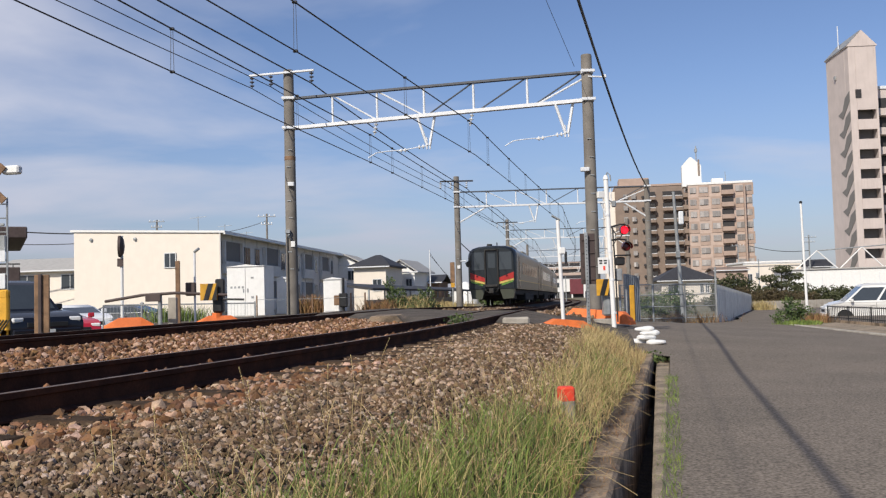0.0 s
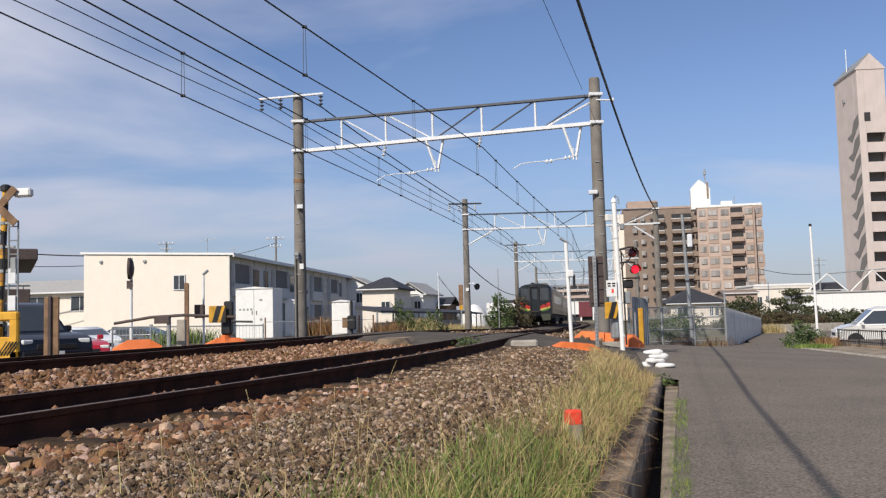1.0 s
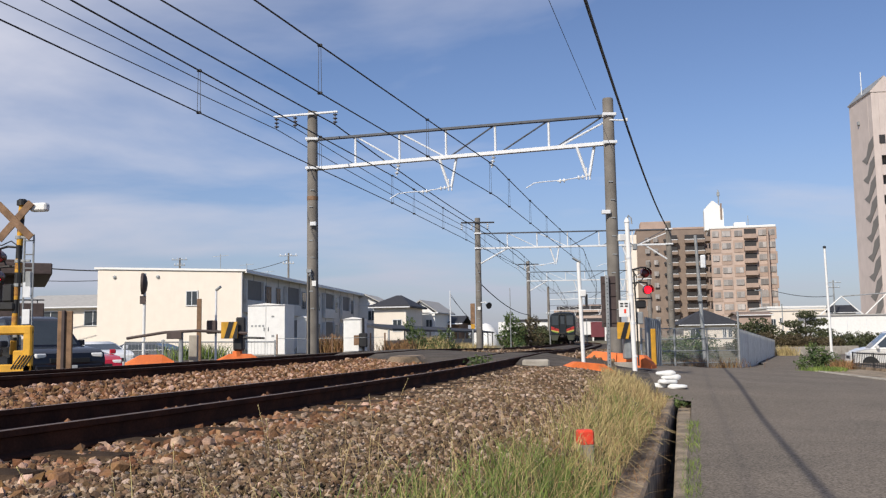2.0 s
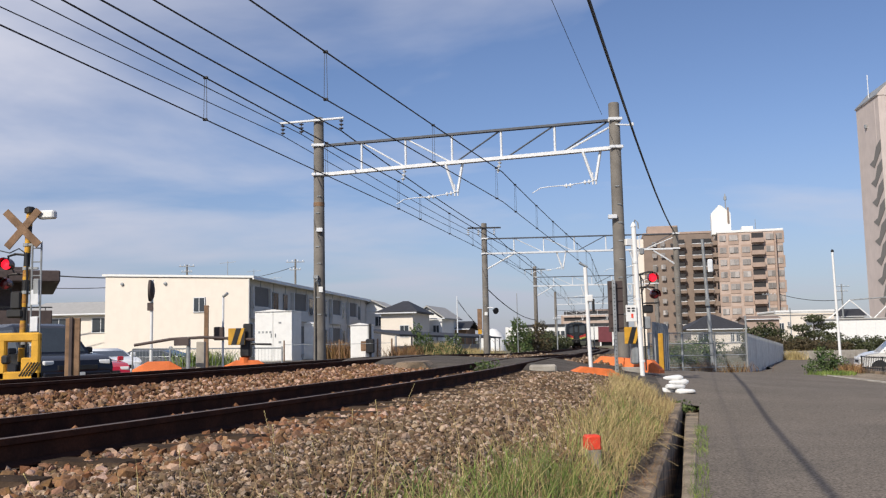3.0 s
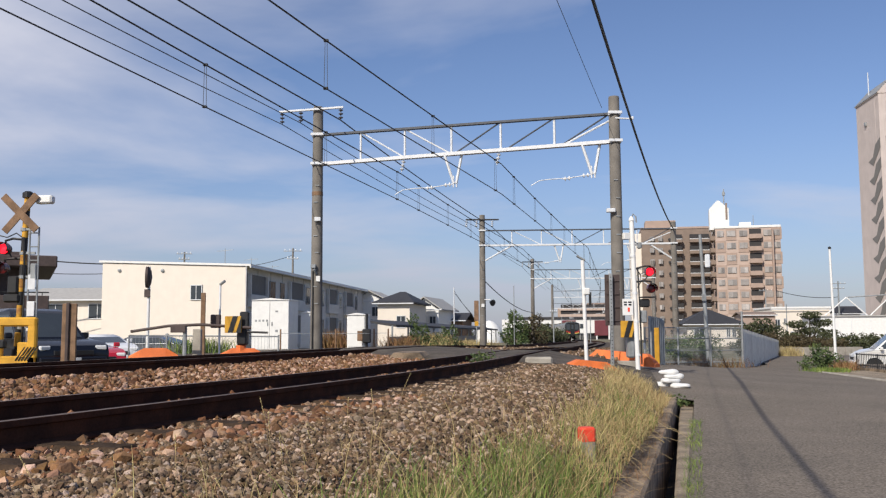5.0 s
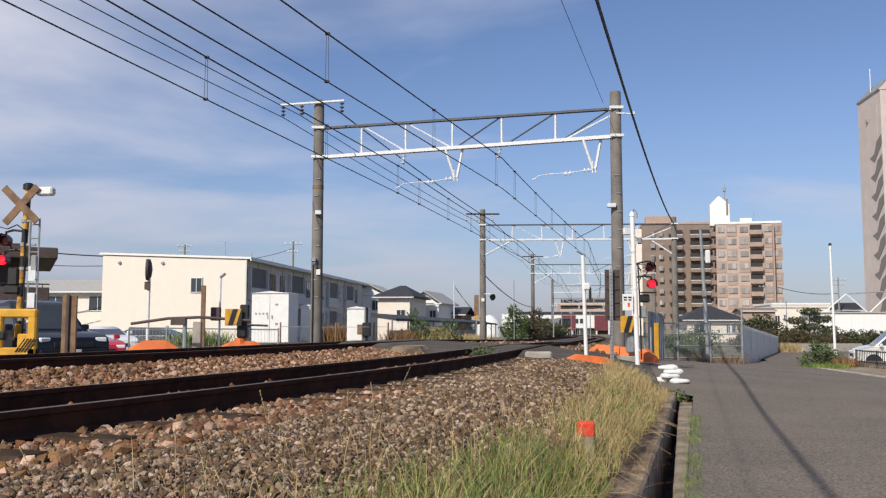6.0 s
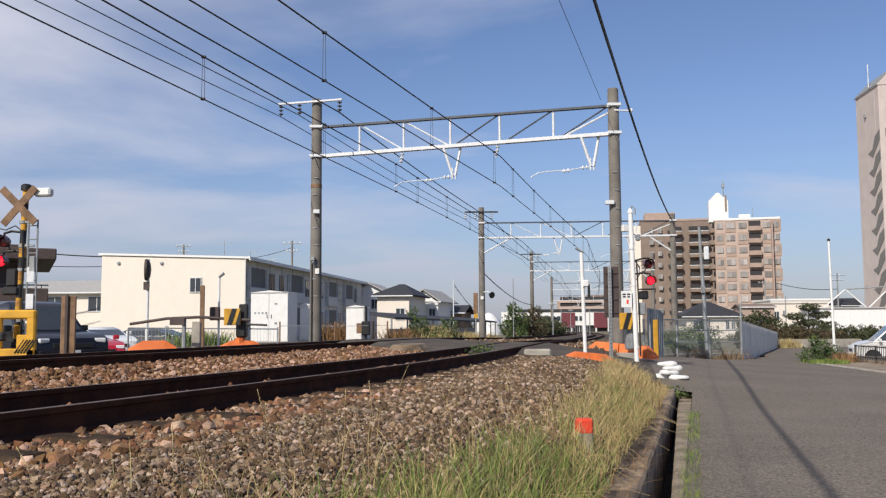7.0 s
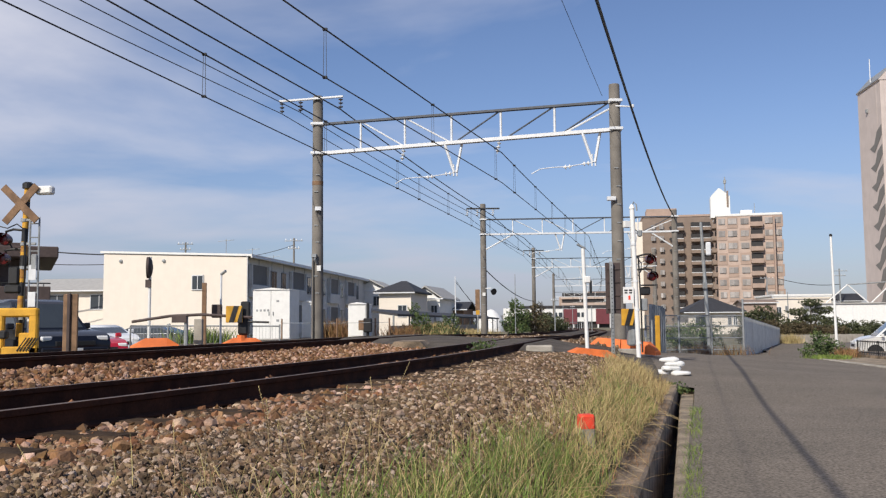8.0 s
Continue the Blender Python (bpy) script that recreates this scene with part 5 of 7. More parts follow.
def build_tower():
    m = pose(64.4, 130.0, -0.4, 0, 0, -5.7)
    t = thing("apartment_tower", "pale pinkish apartment tower with open stairwell and painted stair slots", "apartment building", m)
    W, D, H = 4.0, 9.2, 36.7
    # a deep body with a front skin 1.6 m before it, so that the openings have real depth
    part("wall", Geo().box((W / 2, D / 2 + 0.8, H / 2), (W, D - 1.6, H), cham=0.04), "tower", t)
    zo = [H - 10.3 - fl * 2.93 for fl in range(11)]
    part("wall", Geo().box((0.5, 0.8, H / 2), (1.0, 1.6, H), cham=0.04), "tower", t)
    part("wall", Geo().box((W - 0.15, 0.8, H / 2), (0.3, 1.6, H), cham=0.03), "tower", t)
    edges = [H] + [v for z in zo for v in (z + 0.7, z - 0.7)] + [0.0]
    for top, bottom in zip(edges[::2], edges[1::2]):
        part("spandrel", Geo().box(((1.0 + W - 0.3) / 2, 0.15, (top + bottom) / 2), (W - 1.3, 0.3, top - bottom), cham=0.02), "tower", t)
    # back wall darkened by colour to deepen the stairwell's shade
    part("stairwell", Geo().box(((1.0 + W - 0.3) / 2, 1.57, H / 2 - 3.5), (W - 1.32, 0.04, H - 7.2), cham=0.01), "recess", t, "stairwell back wall with shade in its colour")
    part("roof", Geo().prism(((-0.15, H), (W / 2, H + 2.3), (W + 0.15, H), (W + 0.15, H - 0.12), (-0.15, H - 0.12)), (0, -0.1, 0), (0, D + 0.1, 0), (1, 0, 0)), "tower", t)
    part("roof_cover", Geo().prism(((-0.2, H + 0.1), (W / 2 - 0.1, H + 2.36), (W / 2 - 0.1, H + 2.26), (-0.2, H)), (0, 0.1, 0), (0, D + 0.2, 0), (1, 0, 0)), "galv_dull", t)
    part("mast", Geo().tube((0.5, 5, H), (0.5, 5, H + 4.4), 0.07, n=6), "galv", t)
    part("wall_lamp", Geo().box((-0.15, 5.2, H - 3.6), (0.3, 0.5, 0.6), cham=0.05), "galv_dull", t)
    # no hole here: a panel in the colour of shade
    part("small_opening", Geo().box((1.2, -0.02, H - 7.2), (0.85, 0.12, 1.3), cham=0.02), "dark", t, "small opening painted as a dark panel")
    for fl in range(11):
        z = H - 10.3 - fl * 2.93
        # side wall's slanting slots, up to the corner: thin panels with painted-in shade
        z0 = z + 0.7 + 2.93
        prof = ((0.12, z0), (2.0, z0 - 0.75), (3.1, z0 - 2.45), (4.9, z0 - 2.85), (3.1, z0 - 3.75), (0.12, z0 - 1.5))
        part("stair_slot", Geo().prism(prof, (-0.05, 0, 0), (0.05, 0, 0), (0, 1, 0)), "recess", t, "slanting stair slot painted as shade")
    b = thing("apartment_slab", "pale pinkish apartment block with long balconies", "apartment building", pose(69.0, 134.0, -0.4, 0, 0, -5.7))
    part("wall", Geo().box((15, 6, 15.5), (30, 12, 31.0), cham=0.05), "tower", b)
    part("roof", Geo().box((15, 6, 31.2), (30.4, 12.4, 0.5), cham=0.05), "galv", b)
    part("tank", Geo().lathe((1.6, 3, 31.3), ((0.9, 0), (0.9, 2.2), (0.2, 2.4)), 14), "corrugated", b)
    for fl in range(10):
        # long near-black strip colours in the shade over each balcony
        part("balcony_recess", Geo().box((15, -0.05, 2.4 + fl * 2.93), (29, 0.2, 1.6), cham=0.02), "dark", b)
        part("balcony_front", Geo().box((15, -0.7, 0.9 + fl * 2.93), (29.4, 1.3, 1.1), cham=0.03), "tower", b)


build_tower()

house("cream house with dark hipped roof behind the fence", pose(35.4, 118, -0.4, 0, 0, -6), 6.6, 8, 2.75, "cream", "roof", 1.9, "hip", ((1.9, 1.5, 0.5, 1.2), (2.6, 1.5, 0.5, 1.2), (-1.8, 1.5, 1.4, 1.2)), 0.7, "houses beside the road")
house("tan house with flat brown roof", pose(44.2, 126, -0.4, 0, 0, -10), 4.4, 8, 4.1, "tan", "brown_tile", 0.4, "gable_x", ((0.6, 2.2, 1.2, 1.1),), 0.3, "houses beside the road")
house("cream two-storey house with flat pale roof", pose(54.9, 138, -0.4, 0, 0, -4), 8.6, 10, 5.2, "cream", "white", 0.5, "flat", ((-3.6, 2.8, 0.8, 1.5), (-2.4, 3.2, 0.5, 1.0), (-1.4, 1.2, 0.5, 1.0)), 0.4, "houses beside the road")


def build_warehouse():
    w = thing("warehouse", "long white single-storey shed with a pipe truss above", "warehouse", pose(36.9, 88.0, -0.6, 0, 0, -12))
    part("wall", Geo().box((7, 5, 1.3), (14, 10, 3.8), cham=0.03), "white", w)
    part("roof", Geo().box((7, 5, 3.25), (14.3, 10.3, 0.14), cham=0.03), "roof_grey", w)
    part("base_band", Geo().box((7, -0.05, -0.2), (14, 0.12, 0.7), cham=0.02), "concrete", w)
    for k in range(8):
        part("panel_joint", Geo().box((1 + k * 1.75, -0.02, 1.9), (0.05, 0.05, 1.9), cham=0.005), "galv", w)
    f = thing("pipe_truss", "white steel pipe truss on the shed roof", "truss", pose(36.9, 88.0, -0.6, 0, 0, -12))
    part("ridge_pipe", Geo().tube((2.6, 1, 5.1), (13, 1, 5.7), 0.06, n=8), "galv_dull", f)
    for x in (2.6, 6.8, 11):
        part("brace", Geo().tube((x, 1, 5.1 + (x - 2.6) * 0.058), (x - 2.4, 1, 3.0), 0.06, n=8), "white", f)
        part("brace", Geo().tube((x, 1, 5.1 + (x - 2.6) * 0.058), (x + 2.2, 1, 3.0), 0.06, n=8), "white", f)
    house("white house with dark roof behind the shed", pose(68.6, 152, -0.6, 0, 0, -8), 3.4, 7, 5.0, "white", "roof", 1.2, "gable_x", ((0, 4, 1.2, 1.2),), 0.4, "houses beside the road")


build_warehouse()


# ---- lineside equipment ----
def build_cabinets():
    for lab, x, y, w, d, h, z in (("tall white steel equipment cabinet with double doors", -6.16, 33.4, 1.42, 1.1, 1.85, 0.42), ("narrow white steel equipment cabinet", -5.1, 34.6, 0.42, 0.7, 1.38, 0.45), ("white steel cabinet with dark shaded side", -3.06, 33.3, 0.7, 0.8, 1.24, 0.48)):
        c = thing("equipment_cabinet", lab, "cabinet", pose(x, y, z, 0, 0, -8), "lineside cabinets")
        part("body", Geo().box((0, 0, h / 2 + 0.06), (w, d, h), cham=0.025), "white", c)
        part("roof", Geo().prism(((-w / 2 - 0.04, h + 0.04), (0, h + 0.12), (w / 2 + 0.04, h + 0.04)), (0, -d / 2 - 0.05, 0), (0, d / 2 + 0.05, 0), (1, 0, 0)), "white", c)
        part("plinth", Geo().box((0, 0, 0.0), (w + 0.1, d + 0.1, 0.2)), "concrete", c)
        if w > 1:
            for s in (-1, 1):
                door = part("door", Geo().box((s * w / 4, -d / 2 - 0.012, h / 2 + 0.06), (w / 2 - 0.03, 0.025, h - 0.12), cham=0.008), "white", c)
                part("handle", Geo().box((s * 0.08, -d / 2 - 0.035, h / 2 + 0.1), (0.03, 0.03, 0.14)), "galv_dull", door)
            for k in range(4):
                part("bar", Geo().box((-w / 2 + 0.18 + k * 0.14, -d / 2 - 0.028, h * 0.62), (0.075, 0.006, 0.075), cham=0.002), "galv_dull", c)
            part("plate", Geo().box((0.25, -d / 2 - 0.03, h * 0.8), (0.1, 0.01, 0.06)), "galv_dull", c)
            part("plate", Geo().box((0.25, -d / 2 - 0.03, h * 0.42), (0.1, 0.01, 0.08)), "galv_dull", c)
        else:
            part("door", Geo().box((0, -d / 2 - 0.012, h / 2 + 0.06), (w - 0.08, 0.025, h - 0.14), cham=0.008), "white", c)
    b = thing("point_box", "dark box with wooden front beside the cabinet", "box")
    part("case", Geo().box((-2.72, 32.7, 1.0), (0.3, 0.3, 0.5), cham=0.03), "black", b)
    part("front", Geo().box((-2.95, 32.6, 1.0), (0.2, 0.05, 0.36)), "wood", b)
    part("post", Geo().tube((-2.72, 32.7, 0.4), (-2.72, 32.7, 1.8), 0.05), "black", b)


def build_gate():
    b = thing("crossing_gate", "lowered crossing gate with brown pole and striped counterweight", "crossing gate", group="crossing gates")
    part("case", Geo().box((-4.84, 22.0, 1.05), (0.24, 0.3, 0.5), cham=0.04), "black", b, "dark machine case")
    striped_board(b, (-5.02, 21.75, 1.3), 0.4, 0.4)
    part("weight", Geo().box((-4.78, 21.9, 1.4), (0.22, 0.12, 0.42), 0, cham=0.03), "black", b)
    part("weight_arm", Geo().tube((-4.7, 21.85, 1.12), (-4.2, 21.85, 1.1), 0.025), "black", b)
    part("foot", Geo().tube((-4.88, 22, 0.45), (-4.88, 22, 0.8), 0.12), "orange", b)
    part("pole", Geo().chain([(-4.6, 21.8, 1.22), (-5.8, 21.8, 1.3), (-6.6, 21.8, 1.27), (-7.49, 21.8, 1.14)], 0.035, 8), "brown_sign", b, "dark brown gate pole")
    part("flag", Geo().box((-6.35, 21.78, 1.2), (0.36, 0.03, 0.18)), "brown_sign", b)
    part("support", Geo().tube((-6.2, 21.85, 0.45), (-6.2, 21.85, 1.3), 0.05), "galv_dull", b)
    for lab, x, y, z0, z1, w in (("weathered brown wooden board post", -7.82, 19, 0.5, 1.72, 0.3), ("weathered brown wooden post", -6.34, 24, 0.5, 2.17, 0.12)):
        p = thing("wooden_post", lab, "post", group="wooden posts")
        part("board", Geo().box((x, y, (z0 + z1) / 2), (w, 0.06, z1 - z0), 6), "wood", p)
        if w > 0.2:
            part("stake", Geo().box((x - 0.02, y - 0.05, (z0 + z1) / 2), (0.07, 0.06, z1 - z0 + 0.03), 6), "brown_sign", p)
    p = thing("traffic_mirror", "round traffic mirror seen edge-on on a white post", "traffic mirror")
    part("post", Geo().tube((-8.77, 27, 0.4), (-8.77, 27, 3.1), 0.045, n=10), "white", p)
    part("mirror", Geo().lathe((-8.77, 26.95, 2.78), ((0.32, -0.07), (0.32, 0.0), (0.22, 0.07), (0.05, 0.1)), 20, (0.98, 0.2, 0)), "brown_sign", p, "brown mirror back")
    part("plate", Geo().box((-8.79, 26.93, 2.3), (0.18, 0.03, 0.24)), "brown_sign", p)
    p = thing("relay_post", "slim grey post with a dark relay box and lamp", "post")
    part("post", Geo().tube((-6.02, 24.5, 0.4), (-6.02, 24.5, 2.45), 0.03, n=8), "galv", p)
    part("lamp", Geo().tube((-6.02, 24.5, 2.42), (-5.88, 24.4, 2.5), 0.04, n=8), "galv_dull", p)
    part("relay_box", Geo().box((-6.1, 24.4, 1.42), (0.26, 0.16, 0.36), cham=0.02), "brown_sign", p)
    p = thing("concrete_post", "short weathered concrete post", "post")
    part("post", Geo().box((-6.1, 22.6, 0.85), (0.2, 0.2, 0.7), 5), "concrete", p)
    g = thing("guard_frame", "yellow steel guard frame with hazard stripes", "guard rail")
    for x0, x1, top in ((-9.25, -8.3, 1.16), (-8.2, -7.42, 1.3)):
        part("frame_post", Geo().box((x0 + 0.08, 16.6, (0.45 + top) / 2), (0.16, 0.12, top - 0.45), cham=0.03), "yellow", g)
        part("frame_post", Geo().box((x1 - 0.08, 16.6, (0.45 + top) / 2), (0.16, 0.12, top - 0.45), cham=0.03), "yellow", g)
        part("frame_beam", Geo().box(((x0 + x1) / 2, 16.6, top), (x1 - x0, 0.13, 0.17), cham=0.05), "yellow", g)
        part("frame_beam", Geo().box(((x0 + x1) / 2, 16.6, 0.6), (x1 - x0, 0.12, 0.16), cham=0.04), "yellow", g)
        part("hinge_box", Geo().box((x0 + 0.2, 16.5, 0.9), (0.14, 0.14, 0.16), cham=0.03), "black", g)
    for k in range(5):
        part("stripe", Geo().box((0, 0, 0), (0.02, 0.015, 0.3), m=pose(-7.47 - 0.055 * k, 16.53, 0.72, 0, 35, 0)), "black", g)
    part("block", Geo().box((-7.6, 16.62, 0.7), (0.34, 0.1, 0.46), cham=0.02), "yellow", g)
    for k in range(2):
        part("leg", Geo().box((-8.9 + k * 0.72, 16.75, 0.75), (0.12, 0.1, 0.6), cham=0.02), "black", g)
    f = thing("wire_fence", "low post and rail fence with wire mesh", "fence")
    part("rail", Geo().tube((-8.7, 25.2, 1.05), (-4.6, 25.6, 1.0), 0.02, n=6), "galv_dull", f)
    for k in range(5):
        x = -8.7 + k * 1.02
        part("post", Geo().tube((x, 25.2 + k * 0.1, 0.4), (x, 25.2 + k * 0.1, 1.05), 0.025, n=6), "galv_dull", f)
    for k in range(46):
        x = -8.7 + k * 0.09
        part("mesh_wire", Geo().tube((x, 25.2 + k * 0.0098, 0.42), (x, 25.2 + k * 0.0098, 1.04), 0.004, n=4, caps=False), "galv_dull", f)
    s = thing("lineside_fence", "rusty posts with thin wire beside the cabinets", "fence")
    for k, x in enumerate((-5.7, -3.75, -2.4, -1.9)):
        part("post", Geo().tube((x, 32.0, 0.45), (x, 32.0, 1.25), 0.03, n=6), "wood", s)
    part("wire", Geo().chain([(-5.7, 32, 1.1), (-3.75, 32, 1.08), (-1.9, 32, 1.1)], 0.008, 5), "galv_dull", s)


build_cabinets()
build_gate()


def build_right_fences():
    # corrugated sheet with its yellow guard beside the crossing
    c = thing("corrugated_screen", "grey-blue corrugated steel screen with rounded top", "fence")
    for k in range(8):
        x = 6.65 + k * 0.09
        part("sheet_rib", Geo().tube((x, 29.0 + k * 0.12, -0.3), (x, 29.0 + k * 0.12, 1.6 - 0.01 * k), 0.05, n=8), "galv_dull", c)
    y = thing("yellow_guard", "scuffed yellow guard board", "guard rail")
    part("board", Geo().box((6.7, 28.3, 0.55), (0.15, 0.06, 1.35), cham=0.02), "yellow", y)
    part("post", Geo().tube((6.5, 28.2, -0.2), (6.5, 28.2, 1.1), 0.03), "galv_dull", y)
    f = thing("mesh_fence", "galvanised steel mesh fence panels", "fence")
    a, b = Vector((7.6, 34.0, -0.33)), Vector((11.6, 35.0, -0.36))
    for k in range(4):
        p = a.lerp(b, k / 3)
        part("post", Geo().tube(p, p + Vector((0, 0, 1.62 if k < 3 else 2.25)), 0.04, n=8), "galv_dull", f)
    for z in (0.3, 0.75, 1.2, 1.6):
        part("rail", Geo().tube(a + Vector((0, 0, z)), b + Vector((0, 0, z)), 0.022, n=6), "galv_dull", f)
    for k in range(110):
        p = a.lerp(b, (k + 0.5) / 110)
        part("mesh_wire", Geo().tube(p + Vector((0, 0, 0.05)), p + Vector((0, 0, 1.6)), 0.0045, n=4, caps=False), "galv_dull", f)
    for k in range(24):
        z = 0.1 + k * 0.065
        part("mesh_wire", Geo().tube(a + Vector((0, 0, z)), b + Vector((0, 0, z)), 0.0035, n=4, caps=False), "galv_dull", f)
    s = thing("sheet_fence", "weathered grey corrugated sheet steel fence", "fence")
    a, b = Vector((11.62, 35.0, 0)), Vector((20.8, 56.0, 0))
    d = (b - a).normalized()
    out = Vector((-d.y, d.x, 0))
    panels = 13
    for k in range(panels):
        p, q = a.lerp(b, k / panels), a.lerp(b, (k + 0.97) / panels)
        h = 1.2 - 0.62 * (k + 0.5) / panels
        rows = []
        for i in range(25):
            c = p.lerp(q, i / 24) + out * (0.028 if i % 6 in (0, 1, 2) else 0.0)
            rows.append([(c.x, c.y, -0.6), (c.x, c.y, h)])
        g = Geo().sheet(rows)
        g.sheet([[(x - out.x * 0.012, y - out.y * 0.012, z) for x, y, z in r] for r in rows])
        part("sheet", g, "corrugated", s)
        part("fence_post", Geo().tube((p.x + out.x * 0.05, p.y + out.y * 0.05, -0.6), (p.x + out.x * 0.05, p.y + out.y * 0.05, h + 0.05), 0.03, n=6), "galv_dull", s)
    for z0, z1 in ((1.22, 0.6), (0.45, 0.2)):
        part("rail", Geo().tube(a + out * 0.05 + Vector((0, 0, z0)), b + out * 0.05 + Vector((0, 0, z1)), 0.022, n=6), "galv_dull", s)
    # poles by the fence
    t = thing("street_light", "grey steel street light pole", "street light")
    part("pole", Geo().tube((10.87, 37, -0.4), (10.66, 37, 5.1), 0.09, 0.06, 12), "galv_dull", t, smooth=True)
    part("lamp", Geo().box((10.92, 36.95, 4.0), (0.2, 0.15, 0.55), cham=0.07), "galv", t)
    part("cable_box", Geo().box((10.72, 36.9, 2.5), (0.16, 0.14, 0.3), cham=0.02), "galv_dull", t)
    w = thing("lamp_mast", "tall slim white lamp mast", "street light")
    part("pole", Geo().tube((21.69, 50, -0.7), (21.61, 50, 5.71), 0.075, 0.06, 12), "white", w, smooth=True)
    part("cap", Geo().lathe((21.61, 50, 5.69), ((0.085, 0), (0.085, 0.1), (0.03, 0.14)), 12), "black", w)
    part("base", Geo().lathe((21.69, 50, -0.75), ((0.2, 0), (0.2, 0.2), (0.11, 0.5)), 12), "white", w)
    # bundle left on the verge
    bag = thing("sandbag_pile", "stack of white sandbags on the verge", "sandbags")
    for k, (x, y, z, r) in enumerate(((4.6, 18.95, -0.02, 12), (4.9, 18.8, -0.03, -8), (4.72, 18.85, 0.07, 18), (4.8, 18.9, 0.16, -4), (4.7, 18.92, 0.24, -12))):
        rows = []
        for i in range(9):
            f = i / 8
            s = max(0.2, (1 - abs(2 * f - 1) ** 5)) ** 0.5
            rows.append([pose(x, y, z, 0, 0, r) @ Vector(((f - 0.5) * 0.4, math.copysign(abs(math.cos(a)) ** 0.7, math.cos(a)) * 0.13 * s, math.copysign(abs(math.sin(a)) ** 0.7, math.sin(a)) * (0.055 + 0.012 * math.sin(5 * f + k)) * s)) for a in [i2 * math.pi / 6 for i2 in range(12)]])
        g = Geo().sheet(rows, close=True)
        g.f += [tuple(range(12))[::-1], tuple(range(96, 108))]
        part("sandbag", g, "white", bag, smooth=True)
    k = thing("concrete_kerb_piece", "pale broken concrete kerb at the track end", "kerb")
    part("block", Geo().box((1.95, 18.4, 0.5), (0.55, 0.3, 0.16), -5, cham=0.04), "concrete", k)
    k = thing("crossing_edge_plate", "worn brown wedge plate at the crossing edge", "plate")
    part("plate", Geo().prism(((-0.42, 0.0), (-0.28, 0.14), (0.28, 0.14), (0.42, 0.0)), off(19.7, -1.95, 0.5), off(20.4, -1.95, 0.52), (1, 0, 0)), "drain_concrete", k)
    lw = thing("low_concrete_wall", "low grey concrete wall below the hedge", "wall")
    for i in range(14):
        p = Vector((21.0, 56.6, 0)).lerp(Vector((26.8, 57.8, 0)), i / 14)
        q = Vector((21.0, 56.6, 0)).lerp(Vector((26.8, 57.8, 0)), (i + 0.97) / 14)
        part("panel", Geo().prism(((-0.08, -0.8), (-0.08, 0.15), (0.08, 0.15), (0.08, -0.8)), p, q, (0, 1, 0)), "concrete", lw)
    # pavement with its kerb, low block wall and bar fence before the parked van
    A, B = Vector((12.95, 31.8, 0)), Vector((11.6, 18.0, 0))
    d = (B - A).normalized()
    side = Vector((-d.y, d.x, 0))
    pv = thing("pavement", "pale worn concrete pavement beside the road", "pavement", kind="structure")
    part("paving", Geo().prism(((0.16, -0.5), (0.16, -0.29), (1.77, -0.27), (1.77, -0.5)), A, B, side), "kerb_concrete", pv)
    n = 22
    for k in range(n):
        p, q = A.lerp(B, k / n), A.lerp(B, (k + 0.98) / n)
        part("kerb_stone", Geo().prism(((0.0, -0.5), (0.0, -0.29), (0.02, -0.27), (0.15, -0.27), (0.15, -0.5)), p, q, side), "concrete", pv)
    a, b = A + side * 1.85 + Vector((0.1, 1.0, 0)), B + side * 1.85
    bw = thing("low_block_wall", "low brown block wall under the bar fence", "wall")
    n = 26
    for k in range(n):
        p, q = a.lerp(b, k / n), a.lerp(b, (k + 0.985) / n)
        part("block", Geo().prism(((-0.07, -0.6), (-0.07, -0.18), (0.07, -0.18), (0.07, -0.6)), p, q, side), "drain_concrete", bw)
    bf = thing("black_fence", "black steel bar fence before the parked van", "fence")
    for z in (-0.1, 0.28):
        part("rail", Geo().tube(a + Vector((0, 0, z)), b + Vector((0, 0, z)), 0.018, n=6), "black", bf)
    n = 92
    for i in range(n):
        p = a.lerp(b, i / (n - 1))
        part("bar", Geo().tube(p + Vector((0, 0, -0.2)), p + Vector((0, 0, 0.32)), 0.011 if i % 12 else 0.028, n=6), "black", bf)


build_right_fences()


# ---- vehicles ----
def panel(q, u0, u1, v0, v1, lift=0.006):
    """A thin plate on the quad q (low left, low right, top right, top left, seen from outside), from u0 to u1 across it and v0 to v1 up it."""
    a, b, c, d = (Vector(p) for p in q)
    n = (b - a).cross(d - a).normalized()
    at = lambda u, v: (a.lerp(b, u)).lerp(d.lerp(c, u), v)
    ring = [at(u0, v0), at(u1, v0), at(u1, v1), at(u0, v1)]
    return Geo().add([p + n * lift for p in ring] + [p - n * 0.02 for p in ring], [(0, 1, 2, 3), (7, 6, 5, 4), (0, 4, 5, 1), (1, 5, 6, 2), (2, 6, 7, 3), (3, 7, 4, 0)])


